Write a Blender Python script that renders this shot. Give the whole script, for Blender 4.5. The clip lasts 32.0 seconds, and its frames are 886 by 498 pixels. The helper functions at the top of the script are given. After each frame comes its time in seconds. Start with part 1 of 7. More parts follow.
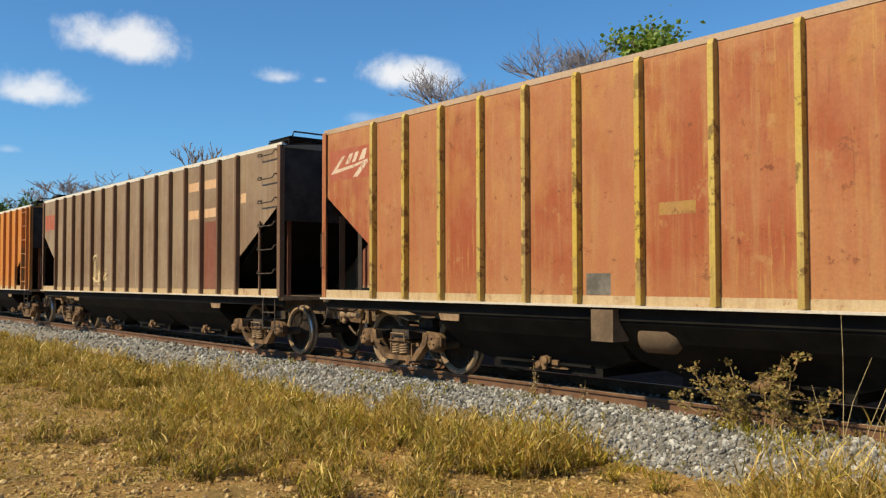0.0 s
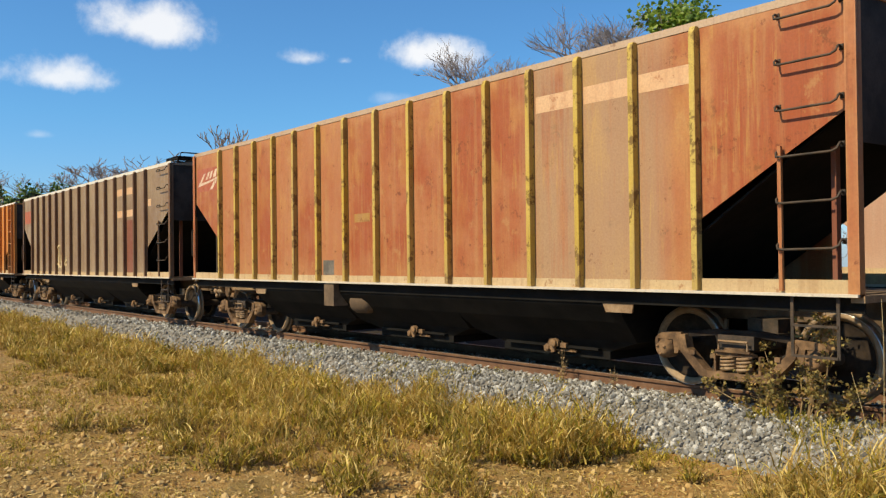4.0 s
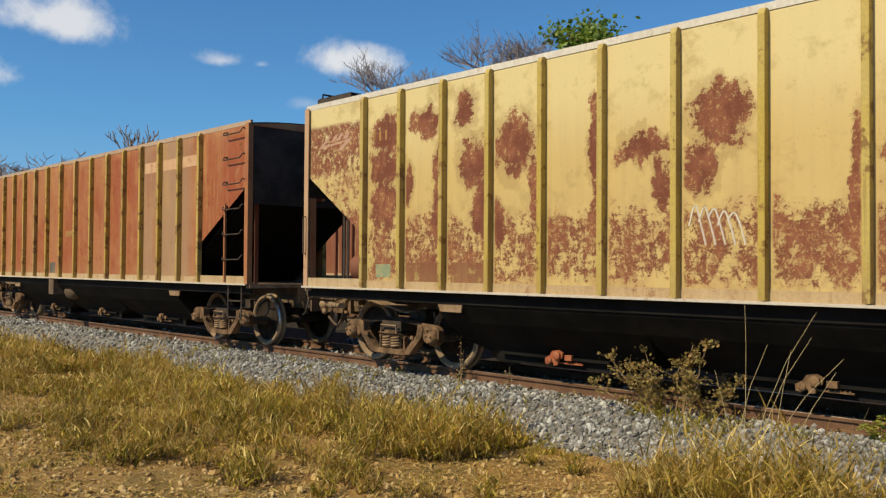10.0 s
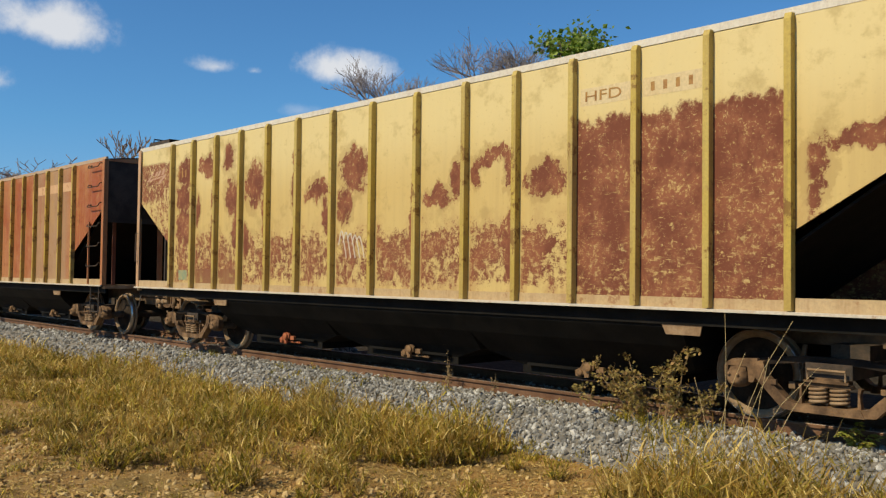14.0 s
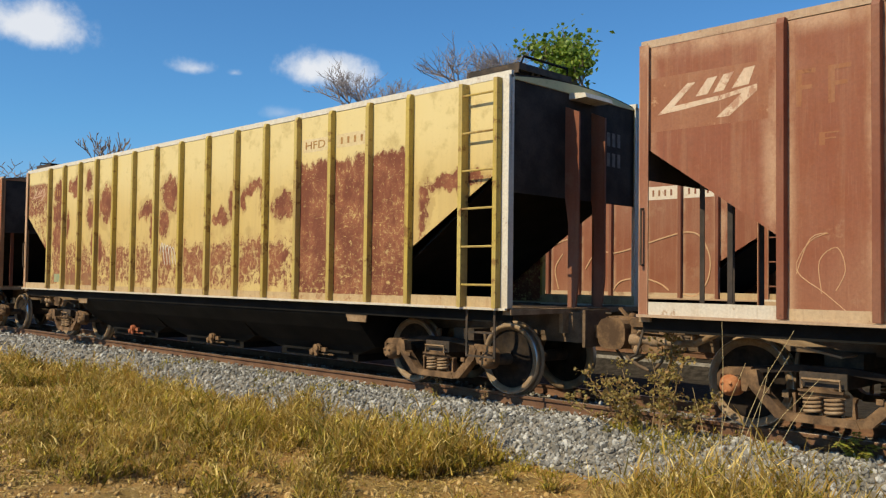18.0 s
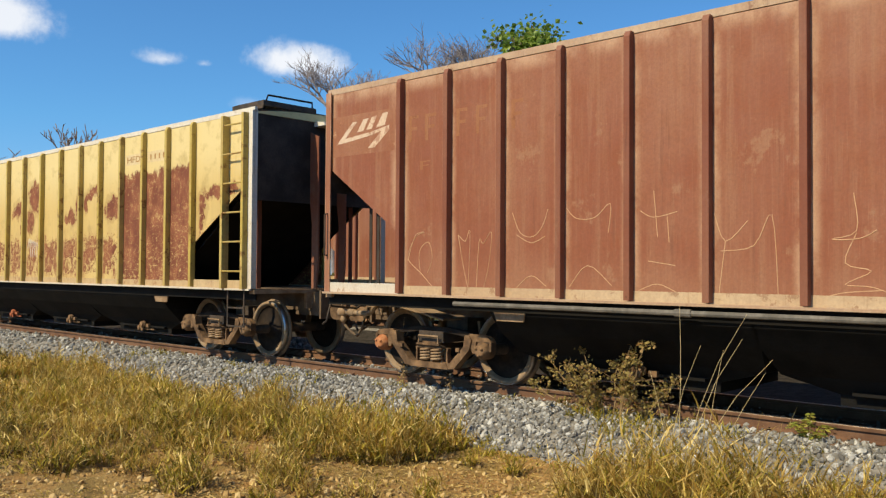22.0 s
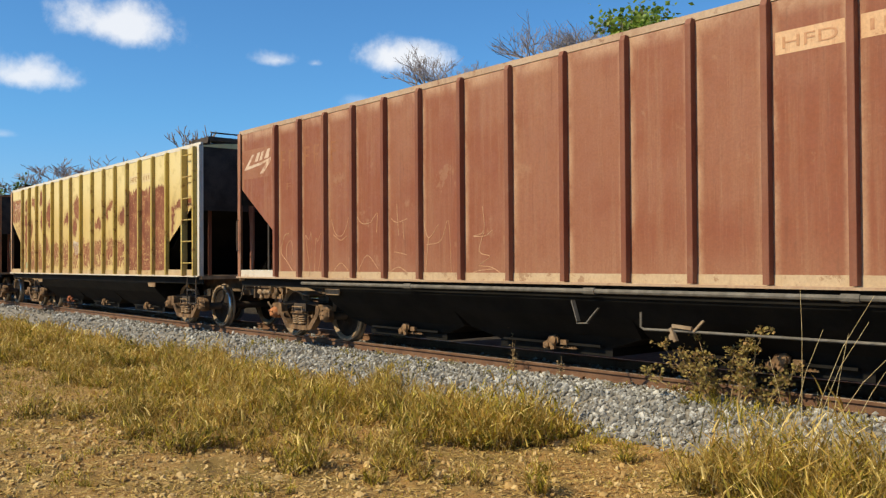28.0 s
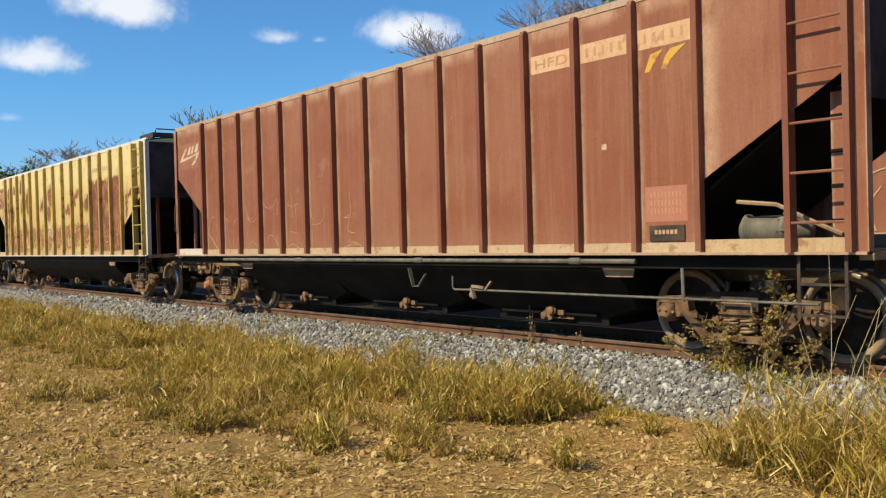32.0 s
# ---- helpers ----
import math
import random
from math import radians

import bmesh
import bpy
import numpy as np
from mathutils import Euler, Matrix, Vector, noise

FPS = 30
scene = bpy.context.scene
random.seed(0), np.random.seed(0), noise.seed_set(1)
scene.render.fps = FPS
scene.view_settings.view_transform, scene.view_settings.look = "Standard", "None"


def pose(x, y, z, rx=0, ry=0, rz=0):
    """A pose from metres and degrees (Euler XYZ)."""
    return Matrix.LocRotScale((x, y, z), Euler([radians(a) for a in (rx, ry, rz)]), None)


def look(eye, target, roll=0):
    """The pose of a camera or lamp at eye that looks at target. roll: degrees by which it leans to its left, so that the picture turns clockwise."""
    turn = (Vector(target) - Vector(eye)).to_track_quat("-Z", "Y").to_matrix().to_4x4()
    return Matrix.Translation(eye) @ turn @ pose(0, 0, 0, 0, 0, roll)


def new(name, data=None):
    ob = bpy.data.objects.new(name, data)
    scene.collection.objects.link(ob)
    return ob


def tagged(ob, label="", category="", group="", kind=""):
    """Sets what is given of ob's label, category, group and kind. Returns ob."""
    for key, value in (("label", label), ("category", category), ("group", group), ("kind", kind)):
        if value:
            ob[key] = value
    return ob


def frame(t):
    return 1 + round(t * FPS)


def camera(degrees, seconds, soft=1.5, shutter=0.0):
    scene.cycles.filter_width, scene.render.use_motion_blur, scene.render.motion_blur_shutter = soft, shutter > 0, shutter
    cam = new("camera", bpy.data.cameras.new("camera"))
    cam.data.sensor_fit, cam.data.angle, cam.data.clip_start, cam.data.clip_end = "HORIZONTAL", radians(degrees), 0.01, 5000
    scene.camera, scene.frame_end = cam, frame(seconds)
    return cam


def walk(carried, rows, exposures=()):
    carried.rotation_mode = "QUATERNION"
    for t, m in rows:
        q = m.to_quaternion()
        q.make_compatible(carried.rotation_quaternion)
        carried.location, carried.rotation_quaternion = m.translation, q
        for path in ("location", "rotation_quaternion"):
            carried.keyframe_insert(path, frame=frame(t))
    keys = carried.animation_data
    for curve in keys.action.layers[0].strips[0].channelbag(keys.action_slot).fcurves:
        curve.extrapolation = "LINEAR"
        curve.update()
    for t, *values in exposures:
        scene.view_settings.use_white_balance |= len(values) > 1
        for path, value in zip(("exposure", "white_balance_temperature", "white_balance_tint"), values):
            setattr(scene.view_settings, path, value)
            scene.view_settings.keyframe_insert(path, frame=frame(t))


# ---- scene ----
SOFT = 1.3
cam = camera(53.93, 32.0, soft=SOFT)


def held(x, y, z, yaw, pitch, roll):
    """The pose of the hand-held camera: yaw left of the track's normal, pitch up, roll clockwise."""
    return Matrix.Translation((x, y, z)) @ pose(0, 0, 0, 0, 0, yaw) @ pose(0, 0, 0, 90 + pitch) @ pose(0, 0, 0, 0, 0, -roll)


walk(cam, [
    (0.0, held(-0.180, -0.011, 1.317, 50.46, 2.02, 0.12)),
    (0.5, held(-0.153, -0.025, 1.332, 50.57, 1.97, -0.06)),
    (1.0, held(-0.173, -0.016, 1.342, 50.77, 1.72, -0.01)),
    (1.5, held(-0.206, -0.009, 1.349, 50.84, 1.41, 0.23)),
    (2.0, held(-0.264, 0.008, 1.354, 50.94, 1.08, 0.34)),
    (2.5, held(-0.295, 0.038, 1.357, 51.21, 0.95, 0.32)),
    (4.5, held(-0.294, 0.108, 1.380, 52.50, 0.62, 0.73)),
    (5.0, held(-0.286, 0.103, 1.381, 52.66, 0.56, 0.69)),
    (5.5, held(-0.260, 0.084, 1.384, 52.72, 0.51, 0.68)),
    (6.0, held(-0.227, 0.076, 1.373, 52.79, 0.52, 0.62)),
    (6.5, held(-0.214, 0.072, 1.362, 52.88, 0.55, 0.52)),
    (7.0, held(-0.172, 0.050, 1.360, 52.84, 0.58, 0.40)),
    (7.5, held(-0.157, 0.031, 1.348, 52.18, 0.71, 0.13)),
    (8.0, held(-0.129, 0.005, 1.333, 50.90, 0.85, -0.00)),
    (8.5, held(-0.092, -0.018, 1.323, 49.65, 0.98, -0.16)),
    (9.0, held(-0.029, -0.023, 1.311, 48.54, 1.11, -0.20)),
    (9.5, held(0.024, -0.016, 1.318, 47.61, 1.16, -0.28)),
    (10.0, held(0.059, -0.014, 1.319, 46.64, 1.24, -0.38)),
    (10.5, held(0.101, -0.027, 1.325, 45.95, 1.28, -0.46)),
    (11.0, held(0.133, -0.032, 1.330, 45.66, 1.30, -0.45)),
    (11.5, held(0.155, -0.055, 1.334, 45.71, 1.35, -0.60)),
    (12.0, held(0.184, -0.069, 1.342, 45.85, 1.37, -0.55)),
    (12.5, held(0.186, -0.069, 1.333, 45.94, 1.49, -0.60)),
    (13.0, held(0.204, -0.073, 1.328, 46.05, 1.58, -0.64)),
    (13.5, held(0.208, -0.067, 1.321, 46.19, 1.68, -0.67)),
    (15.5, held(-0.040, 0.029, 1.337, 45.51, 2.02, -0.51)),
    (16.0, held(-0.058, 0.030, 1.349, 45.26, 2.01, -0.44)),
    (16.5, held(-0.090, 0.030, 1.351, 45.07, 2.00, -0.55)),
    (17.0, held(-0.079, 0.031, 1.343, 44.99, 2.05, -0.57)),
    (17.5, held(-0.059, 0.037, 1.355, 44.96, 1.95, -0.63)),
    (18.0, held(-0.017, 0.006, 1.358, 44.87, 1.96, -0.72)),
    (18.5, held(0.015, 0.003, 1.362, 44.89, 1.94, -0.84)),
    (19.0, held(0.033, 0.007, 1.343, 44.89, 1.97, -0.91)),
    (19.5, held(0.046, 0.003, 1.315, 44.83, 2.05, -0.98)),
    (20.0, held(0.043, 0.004, 1.304, 44.70, 2.07, -1.09)),
    (20.5, held(0.057, -0.018, 1.320, 44.54, 1.97, -1.01)),
    (21.0, held(0.042, -0.007, 1.331, 44.02, 1.79, -0.93)),
    (21.5, held(0.073, -0.002, 1.336, 43.52, 1.60, -0.66)),
    (22.0, held(0.098, 0.007, 1.326, 43.05, 1.41, -0.36)),
    (22.5, held(0.143, 0.003, 1.322, 42.70, 1.25, -0.11)),
    (23.0, held(0.186, -0.008, 1.315, 42.51, 1.07, 0.17)),
    (23.5, held(0.210, -0.029, 1.312, 42.35, 0.90, 0.40)),
    (24.0, held(0.239, -0.057, 1.306, 42.37, 0.75, 0.60)),
    (24.5, held(0.276, -0.067, 1.291, 42.62, 0.70, 0.75)),
    (25.0, held(0.316, -0.070, 1.292, 43.27, 0.60, 0.93)),
    (25.5, held(0.328, -0.068, 1.296, 44.59, 0.57, 1.00)),
    (26.0, held(0.330, -0.086, 1.303, 46.22, 0.59, 0.97)),
    (26.5, held(0.334, -0.096, 1.286, 47.80, 0.73, 0.84)),
    (28.5, held(0.037, 0.046, 1.267, 50.50, 0.84, 0.36)),
    (29.0, held(0.007, 0.054, 1.268, 50.64, 0.62, 0.56)),
    (29.5, held(-0.015, 0.066, 1.262, 50.90, 0.36, 0.83)),
    (30.0, held(-0.053, 0.080, 1.258, 51.10, 0.04, 1.14)),
    (30.5, held(-0.061, 0.065, 1.256, 51.26, -0.20, 1.42)),
    (31.0, held(-0.048, 0.056, 1.273, 51.30, -0.48, 1.91)),
    (31.5, held(-0.054, 0.062, 1.260, 51.19, -0.62, 1.82)),
    (32.0, held(-0.068, 0.059, 1.246, 50.82, -0.72, 1.52)),
], exposures=((0.0, 0.20, 7100, 10), (2.0, 0.31, 7100, 10), (5.0, 0.28, 7100, 10), (7.0, 0.16, 7100, 10), (9.0, -0.03, 7000, 10), (13.0, -0.06, 7000, 10), (16.0, 0.0, 6900, 10), (19.0, 0.14, 6900, 10), (22.0, 0.26, 6900, 10), (24.5, 0.28, 6900, 10), (26.0, 0.28, 6900, 10), (29.0, 0.22, 6900, 10), (32.0, 0.28, 6900, 10)))

# how far the near train has rolled: seconds, metres
NEAR_RUN = ((0.0, -0.00), (1.0, -1.63), (2.0, -3.25), (4.5, -6.91), (5.5, -8.35), (6.5, -9.74), (7.5, -11.12), (8.5, -12.50), (9.5, -13.81), (10.5, -15.10), (11.5, -16.42), (12.5, -17.74), (13.5, -19.03), (16.0, -22.12), (17.0, -23.25), (18.0, -24.34), (19.0, -25.45), (20.0, -26.54), (21.0, -27.53), (22.0, -28.52), (23.0, -29.50), (24.0, -30.50), (25.0, -31.49), (26.0, -32.40), (28.5, -34.55), (29.5, -35.41), (30.5, -36.22), (31.5, -37.01), (32.0, -37.39))
FAR_RUN = ((0.0, 0.0), (6.25, 2.0), (16.75, 5.6), (24.0, 8.0), (32.0, 10.6))

# ---------------------------------------------------------------- train figures
L = 14.243           # length of a wagon body between its corner posts
ZB, ZT = 0.98, 3.385  # bottom and top of the body side before the stretch
FIT_Y, FIT_Z, FIT_DZ = 0.943, 1.0711, -0.0087  # body stretch that fits the camera's view
YC = 8.524           # centre line of the near track
YC2 = 16.2           # centre line of the far track
RIB0, RIBP = 1.395, 0.804
PITCH = (0.95, 0.97, 0.965, 0.98, 0.99, 1.06, 1.085, 1.085, 1.06, 0.99, 0.98, 0.965, 0.97, 0.95)  # bays are wider amidships
RIBS = [RIB0 + RIBP * sum(PITCH[:i]) for i in range(15)]
Z_CUT_OUT, Z_CUT_IN = 2.50, 1.63
RIBS_RED = (10.24, 12.71)  # the stretch of the peeling wagon that is bare of paint


# ---------------------------------------------------------------- world and sun
SUN_FROM = Vector((-0.13, -0.70, 0.71)).normalized()


def nodes_of(tree):
    tree.nodes.clear()
    n, l = tree.nodes, tree.links

    def add(kind, **values):
        node = n.new(kind)
        for key, value in values.items():
            if key in node.inputs:
                node.inputs[key].default_value = value
        return node

    return n, l, add


def math_node(n, l, op, a, b=None, c=None, clamp=False):
    m = n.new("ShaderNodeMath")
    m.operation, m.use_clamp = op, clamp
    for i, v in enumerate((a, b, c)):
        if v is None:
            continue
        if isinstance(v, (int, float)):
            m.inputs[i].default_value = v
        else:
            l.new(v, m.inputs[i])
    return m.outputs[0]


def build_world():
    world = bpy.data.worlds.new("sky")
    scene.world = world
    world.use_nodes = True
    n, l, add = nodes_of(world.node_tree)
    sky = n.new("ShaderNodeTexSky")
    sky.sky_type = "NISHITA"
    sky.sun_disc = False
    sky.sun_elevation = math.asin(SUN_FROM.z)
    sky.sun_rotation = math.atan2(SUN_FROM.x, SUN_FROM.y)
    sky.air_density, sky.dust_density, sky.ozone_density = 1.0, 0.35, 2.6
    coord = n.new("ShaderNodeTexCoord")
    d = coord.outputs["Generated"]
    noise_fine = add("ShaderNodeTexNoise", Scale=22.0, Detail=5.0, Roughness=0.62)
    l.new(d, noise_fine.inputs["Vector"])
    noise_big = add("ShaderNodeTexNoise", Scale=9.0, Detail=3.0, Roughness=0.5)
    l.new(d, noise_big.inputs["Vector"])
    total = None
    # cumulus clouds: bearing left of the track's normal, height, half width, half height (degrees), density
    for az, el, a, b, k in ((70.52, 14.43, 3.5, 1.6, 0.95), (75.93, 11.09, 4.2, 1.2, 0.9), (60.88, 12.97, 1.8, 0.7, 0.8),
                            (58.56, 12.86, 0.8, 0.45, 0.55), (52.94, 13.26, 3.4, 1.4, 1.0), (55.67, 10.51, 1.4, 0.65, 0.3),
                            (77.14, 7.69, 1.0, 0.4, 0.3), (30.51, 10.52, 3.9, 0.8, 0.45)):
        az, el = radians(az), radians(el)
        c = Vector((-math.sin(az) * math.cos(el), math.cos(az) * math.cos(el), math.sin(el)))
        r = Vector((math.cos(az), math.sin(az), 0))
        u = r.cross(c)

        def dot(v, source=d):
            node = n.new("ShaderNodeVectorMath")
            node.operation = "DOT_PRODUCT"
            l.new(source, node.inputs[0])
            node.inputs[1].default_value = v
            return node.outputs["Value"]

        front = math_node(n, l, "MAXIMUM", dot(c), 0.001)
        pu = math_node(n, l, "DIVIDE", dot(r), front)
        pv = math_node(n, l, "DIVIDE", dot(u), front)
        pu = math_node(n, l, "DIVIDE", pu, math.tan(radians(a)))
        pv = math_node(n, l, "DIVIDE", pv, math.tan(radians(b)))
        low = math_node(n, l, "MULTIPLY", math_node(n, l, "MINIMUM", pv, 0.0), 0.55)
        pv = math_node(n, l, "ADD", pv, low)
        rr = math_node(n, l, "ADD", math_node(n, l, "MULTIPLY", pu, pu), math_node(n, l, "MULTIPLY", pv, pv))
        rr = math_node(n, l, "SQRT", rr)
        w = math_node(n, l, "MULTIPLY_ADD", math_node(n, l, "SUBTRACT", noise_fine.outputs["Fac"], 0.5), 2.0, rr)
        w = math_node(n, l, "MULTIPLY_ADD", math_node(n, l, "SUBTRACT", noise_big.outputs["Fac"], 0.5), 1.5, w)
        m = n.new("ShaderNodeMapRange")
        m.interpolation_type = "SMOOTHSTEP"
        m.inputs["From Min"].default_value, m.inputs["From Max"].default_value = 1.15, 0.05
        m.inputs["To Min"].default_value, m.inputs["To Max"].default_value = 0.0, k * 0.8
        l.new(w, m.inputs["Value"])
        total = m.outputs[0] if total is None else math_node(n, l, "MAXIMUM", total, m.outputs[0])
    mix = n.new("ShaderNodeMix")
    mix.data_type = "RGBA"
    l.new(total, mix.inputs["Factor"])
    tint = n.new("ShaderNodeMix")
    tint.data_type, tint.blend_type = "RGBA", "MULTIPLY"
    tint.inputs["Factor"].default_value = 1.0
    l.new(sky.outputs[0], tint.inputs["A"])
    rise = n.new("ShaderNodeSeparateXYZ")
    l.new(d, rise.inputs[0])
    high = n.new("ShaderNodeMapRange")
    high.inputs["From Min"].default_value, high.inputs["From Max"].default_value = 0.0, 0.16
    l.new(rise.outputs[2], high.inputs["Value"])
    hue = n.new("ShaderNodeMix")
    hue.data_type = "RGBA"
    l.new(high.outputs[0], hue.inputs["Factor"])
    hue.inputs["A"].default_value, hue.inputs["B"].default_value = HORIZON_TINT, SKY_TINT
    l.new(hue.outputs["Result"], tint.inputs["B"])
    l.new(tint.outputs["Result"], mix.inputs["A"])
    mix.inputs["B"].default_value = CLOUD_COLOUR
    bg = add("ShaderNodeBackground", Strength=SKY_STRENGTH)
    l.new(mix.outputs["Result"], bg.inputs["Color"])
    out = n.new("ShaderNodeOutputWorld")
    l.new(bg.outputs[0], out.inputs[0])
    lamp = bpy.data.lights.new("sun", "SUN")
    lamp.energy, lamp.angle, lamp.color = SUN_STRENGTH, radians(0.6), (1.0, 0.90, 0.66)
    ob = new("sun", lamp)
    ob.matrix_world = look(SUN_FROM * 60, (0, 0, 0))


HORIZON_TINT = (0.60, 0.86, 1.36, 1)
SKY_TINT = (0.48, 0.98, 1.38, 1)
CLOUD_COLOUR = (9.4, 9.6, 9.9, 1)
SKY_STRENGTH = 0.094
SUN_STRENGTH = 4.9
build_world()


# ---------------------------------------------------------------- materials
def material(name, build, rough=0.8, metal=0.0, spec=0.3, thin=0.0):
    m = bpy.data.materials.new(name)
    m.use_nodes = True
    n, l, add = nodes_of(m.node_tree)
    bsdf = add("ShaderNodeBsdfPrincipled", Roughness=rough, Metallic=metal)
    bsdf.inputs["Specular IOR Level"].default_value = spec
    out = n.new("ShaderNodeOutputMaterial")
    l.new(bsdf.outputs[0], out.inputs[0])
    k = Kit(n, l, bsdf)
    build(k)
    if thin:
        glow = n.new("ShaderNodeBsdfTranslucent")
        source = bsdf.inputs["Base Color"].links[0].from_socket
        l.new(source, glow.inputs["Color"])
        both = n.new("ShaderNodeMixShader")
        both.inputs[0].default_value = thin
        l.new(bsdf.outputs[0], both.inputs[1])
        l.new(glow.outputs[0], both.inputs[2])
        l.new(both.outputs[0], out.inputs[0])
    return m


class Kit:
    """Short words for the usual nodes."""

    def __init__(self, n, l, bsdf):
        self.n, self.l, self.bsdf = n, l, bsdf
        self.coord = n.new("ShaderNodeTexCoord").outputs["Object"]

    def own(self):
        """Give every object its own stretch of the pattern."""
        move = self.n.new("ShaderNodeVectorMath")
        move.operation = "MULTIPLY_ADD"
        r = self.n.new("ShaderNodeObjectInfo").outputs["Random"]
        self.l.new(r, move.inputs[0])
        move.inputs[1].default_value = (31.0, 17.0, 3.0)
        self.l.new(self.coord, move.inputs[2])
        self.coord = move.outputs[0]

    def place(self, scale=(1, 1, 1), shift=(0, 0, 0)):
        m = self.n.new("ShaderNodeMapping")
        m.inputs["Scale"].default_value, m.inputs["Location"].default_value = scale, shift
        self.l.new(self.coord, m.inputs["Vector"])
        return m.outputs[0]

    def noise(self, scale, detail=4.0, rough=0.6, stretch=(1, 1, 1), shift=(0, 0, 0)):
        t = self.n.new("ShaderNodeTexNoise")
        t.inputs["Scale"].default_value, t.inputs["Detail"].default_value, t.inputs["Roughness"].default_value = scale, detail, rough
        self.l.new(self.place(stretch, shift), t.inputs["Vector"])
        return t.outputs["Fac"]

    def voronoi(self, scale, feature="F1", out="Distance"):
        t = self.n.new("ShaderNodeTexVoronoi")
        t.feature = feature
        t.inputs["Scale"].default_value = scale
        self.l.new(self.coord, t.inputs["Vector"])
        return t.outputs[out]

    def step(self, v, a, b, lo=0.0, hi=1.0):
        m = self.n.new("ShaderNodeMapRange")
        m.interpolation_type = "SMOOTHSTEP"
        for key, x in (("From Min", a), ("From Max", b), ("To Min", lo), ("To Max", hi)):
            m.inputs[key].default_value = x
        self.l.new(v, m.inputs["Value"])
        return m.outputs[0]

    def math(self, op, a, b=None, c=None, clamp=False):
        return math_node(self.n, self.l, op, a, b, c, clamp)

    def axis(self, i):
        s = self.n.new("ShaderNodeSeparateXYZ")
        self.l.new(self.coord, s.inputs[0])
        return s.outputs[i]

    def across(self):
        """0 to 1 over the width of the piece."""
        s = self.n.new("ShaderNodeSeparateXYZ")
        self.l.new(self.n.new("ShaderNodeTexCoord").outputs["Generated"], s.inputs[0])
        return s.outputs[0]

    def random(self):
        return self.n.new("ShaderNodeObjectInfo").outputs["Random"]

    def island(self):
        return self.n.new("ShaderNodeNewGeometry").outputs["Random Per Island"]

    def mix(self, f, a, b, blend="MIX"):
        m = self.n.new("ShaderNodeMix")
        m.data_type, m.blend_type = "RGBA", blend
        for sock, v in (("Factor", f), ("A", a), ("B", b)):
            if isinstance(v, (int, float)):
                m.inputs[sock].default_value = v
            elif isinstance(v, tuple):
                m.inputs[sock].default_value = (*v, 1)
            else:
                self.l.new(v, m.inputs[sock])
        return m.outputs["Result"]

    def colour(self, c):
        if isinstance(c, tuple):
            self.bsdf.inputs["Base Color"].default_value = (*c, 1)
        else:
            self.l.new(c, self.bsdf.inputs["Base Color"])

    def rough(self, v):
        self.l.new(v, self.bsdf.inputs["Roughness"])

    def bump(self, h, strength=0.4, distance=0.01):
        b = self.n.new("ShaderNodeBump")
        b.inputs["Strength"].default_value, b.inputs["Distance"].default_value = strength, distance
        self.l.new(h, b.inputs["Height"])
        self.l.new(b.outputs[0], self.bsdf.inputs["Normal"])


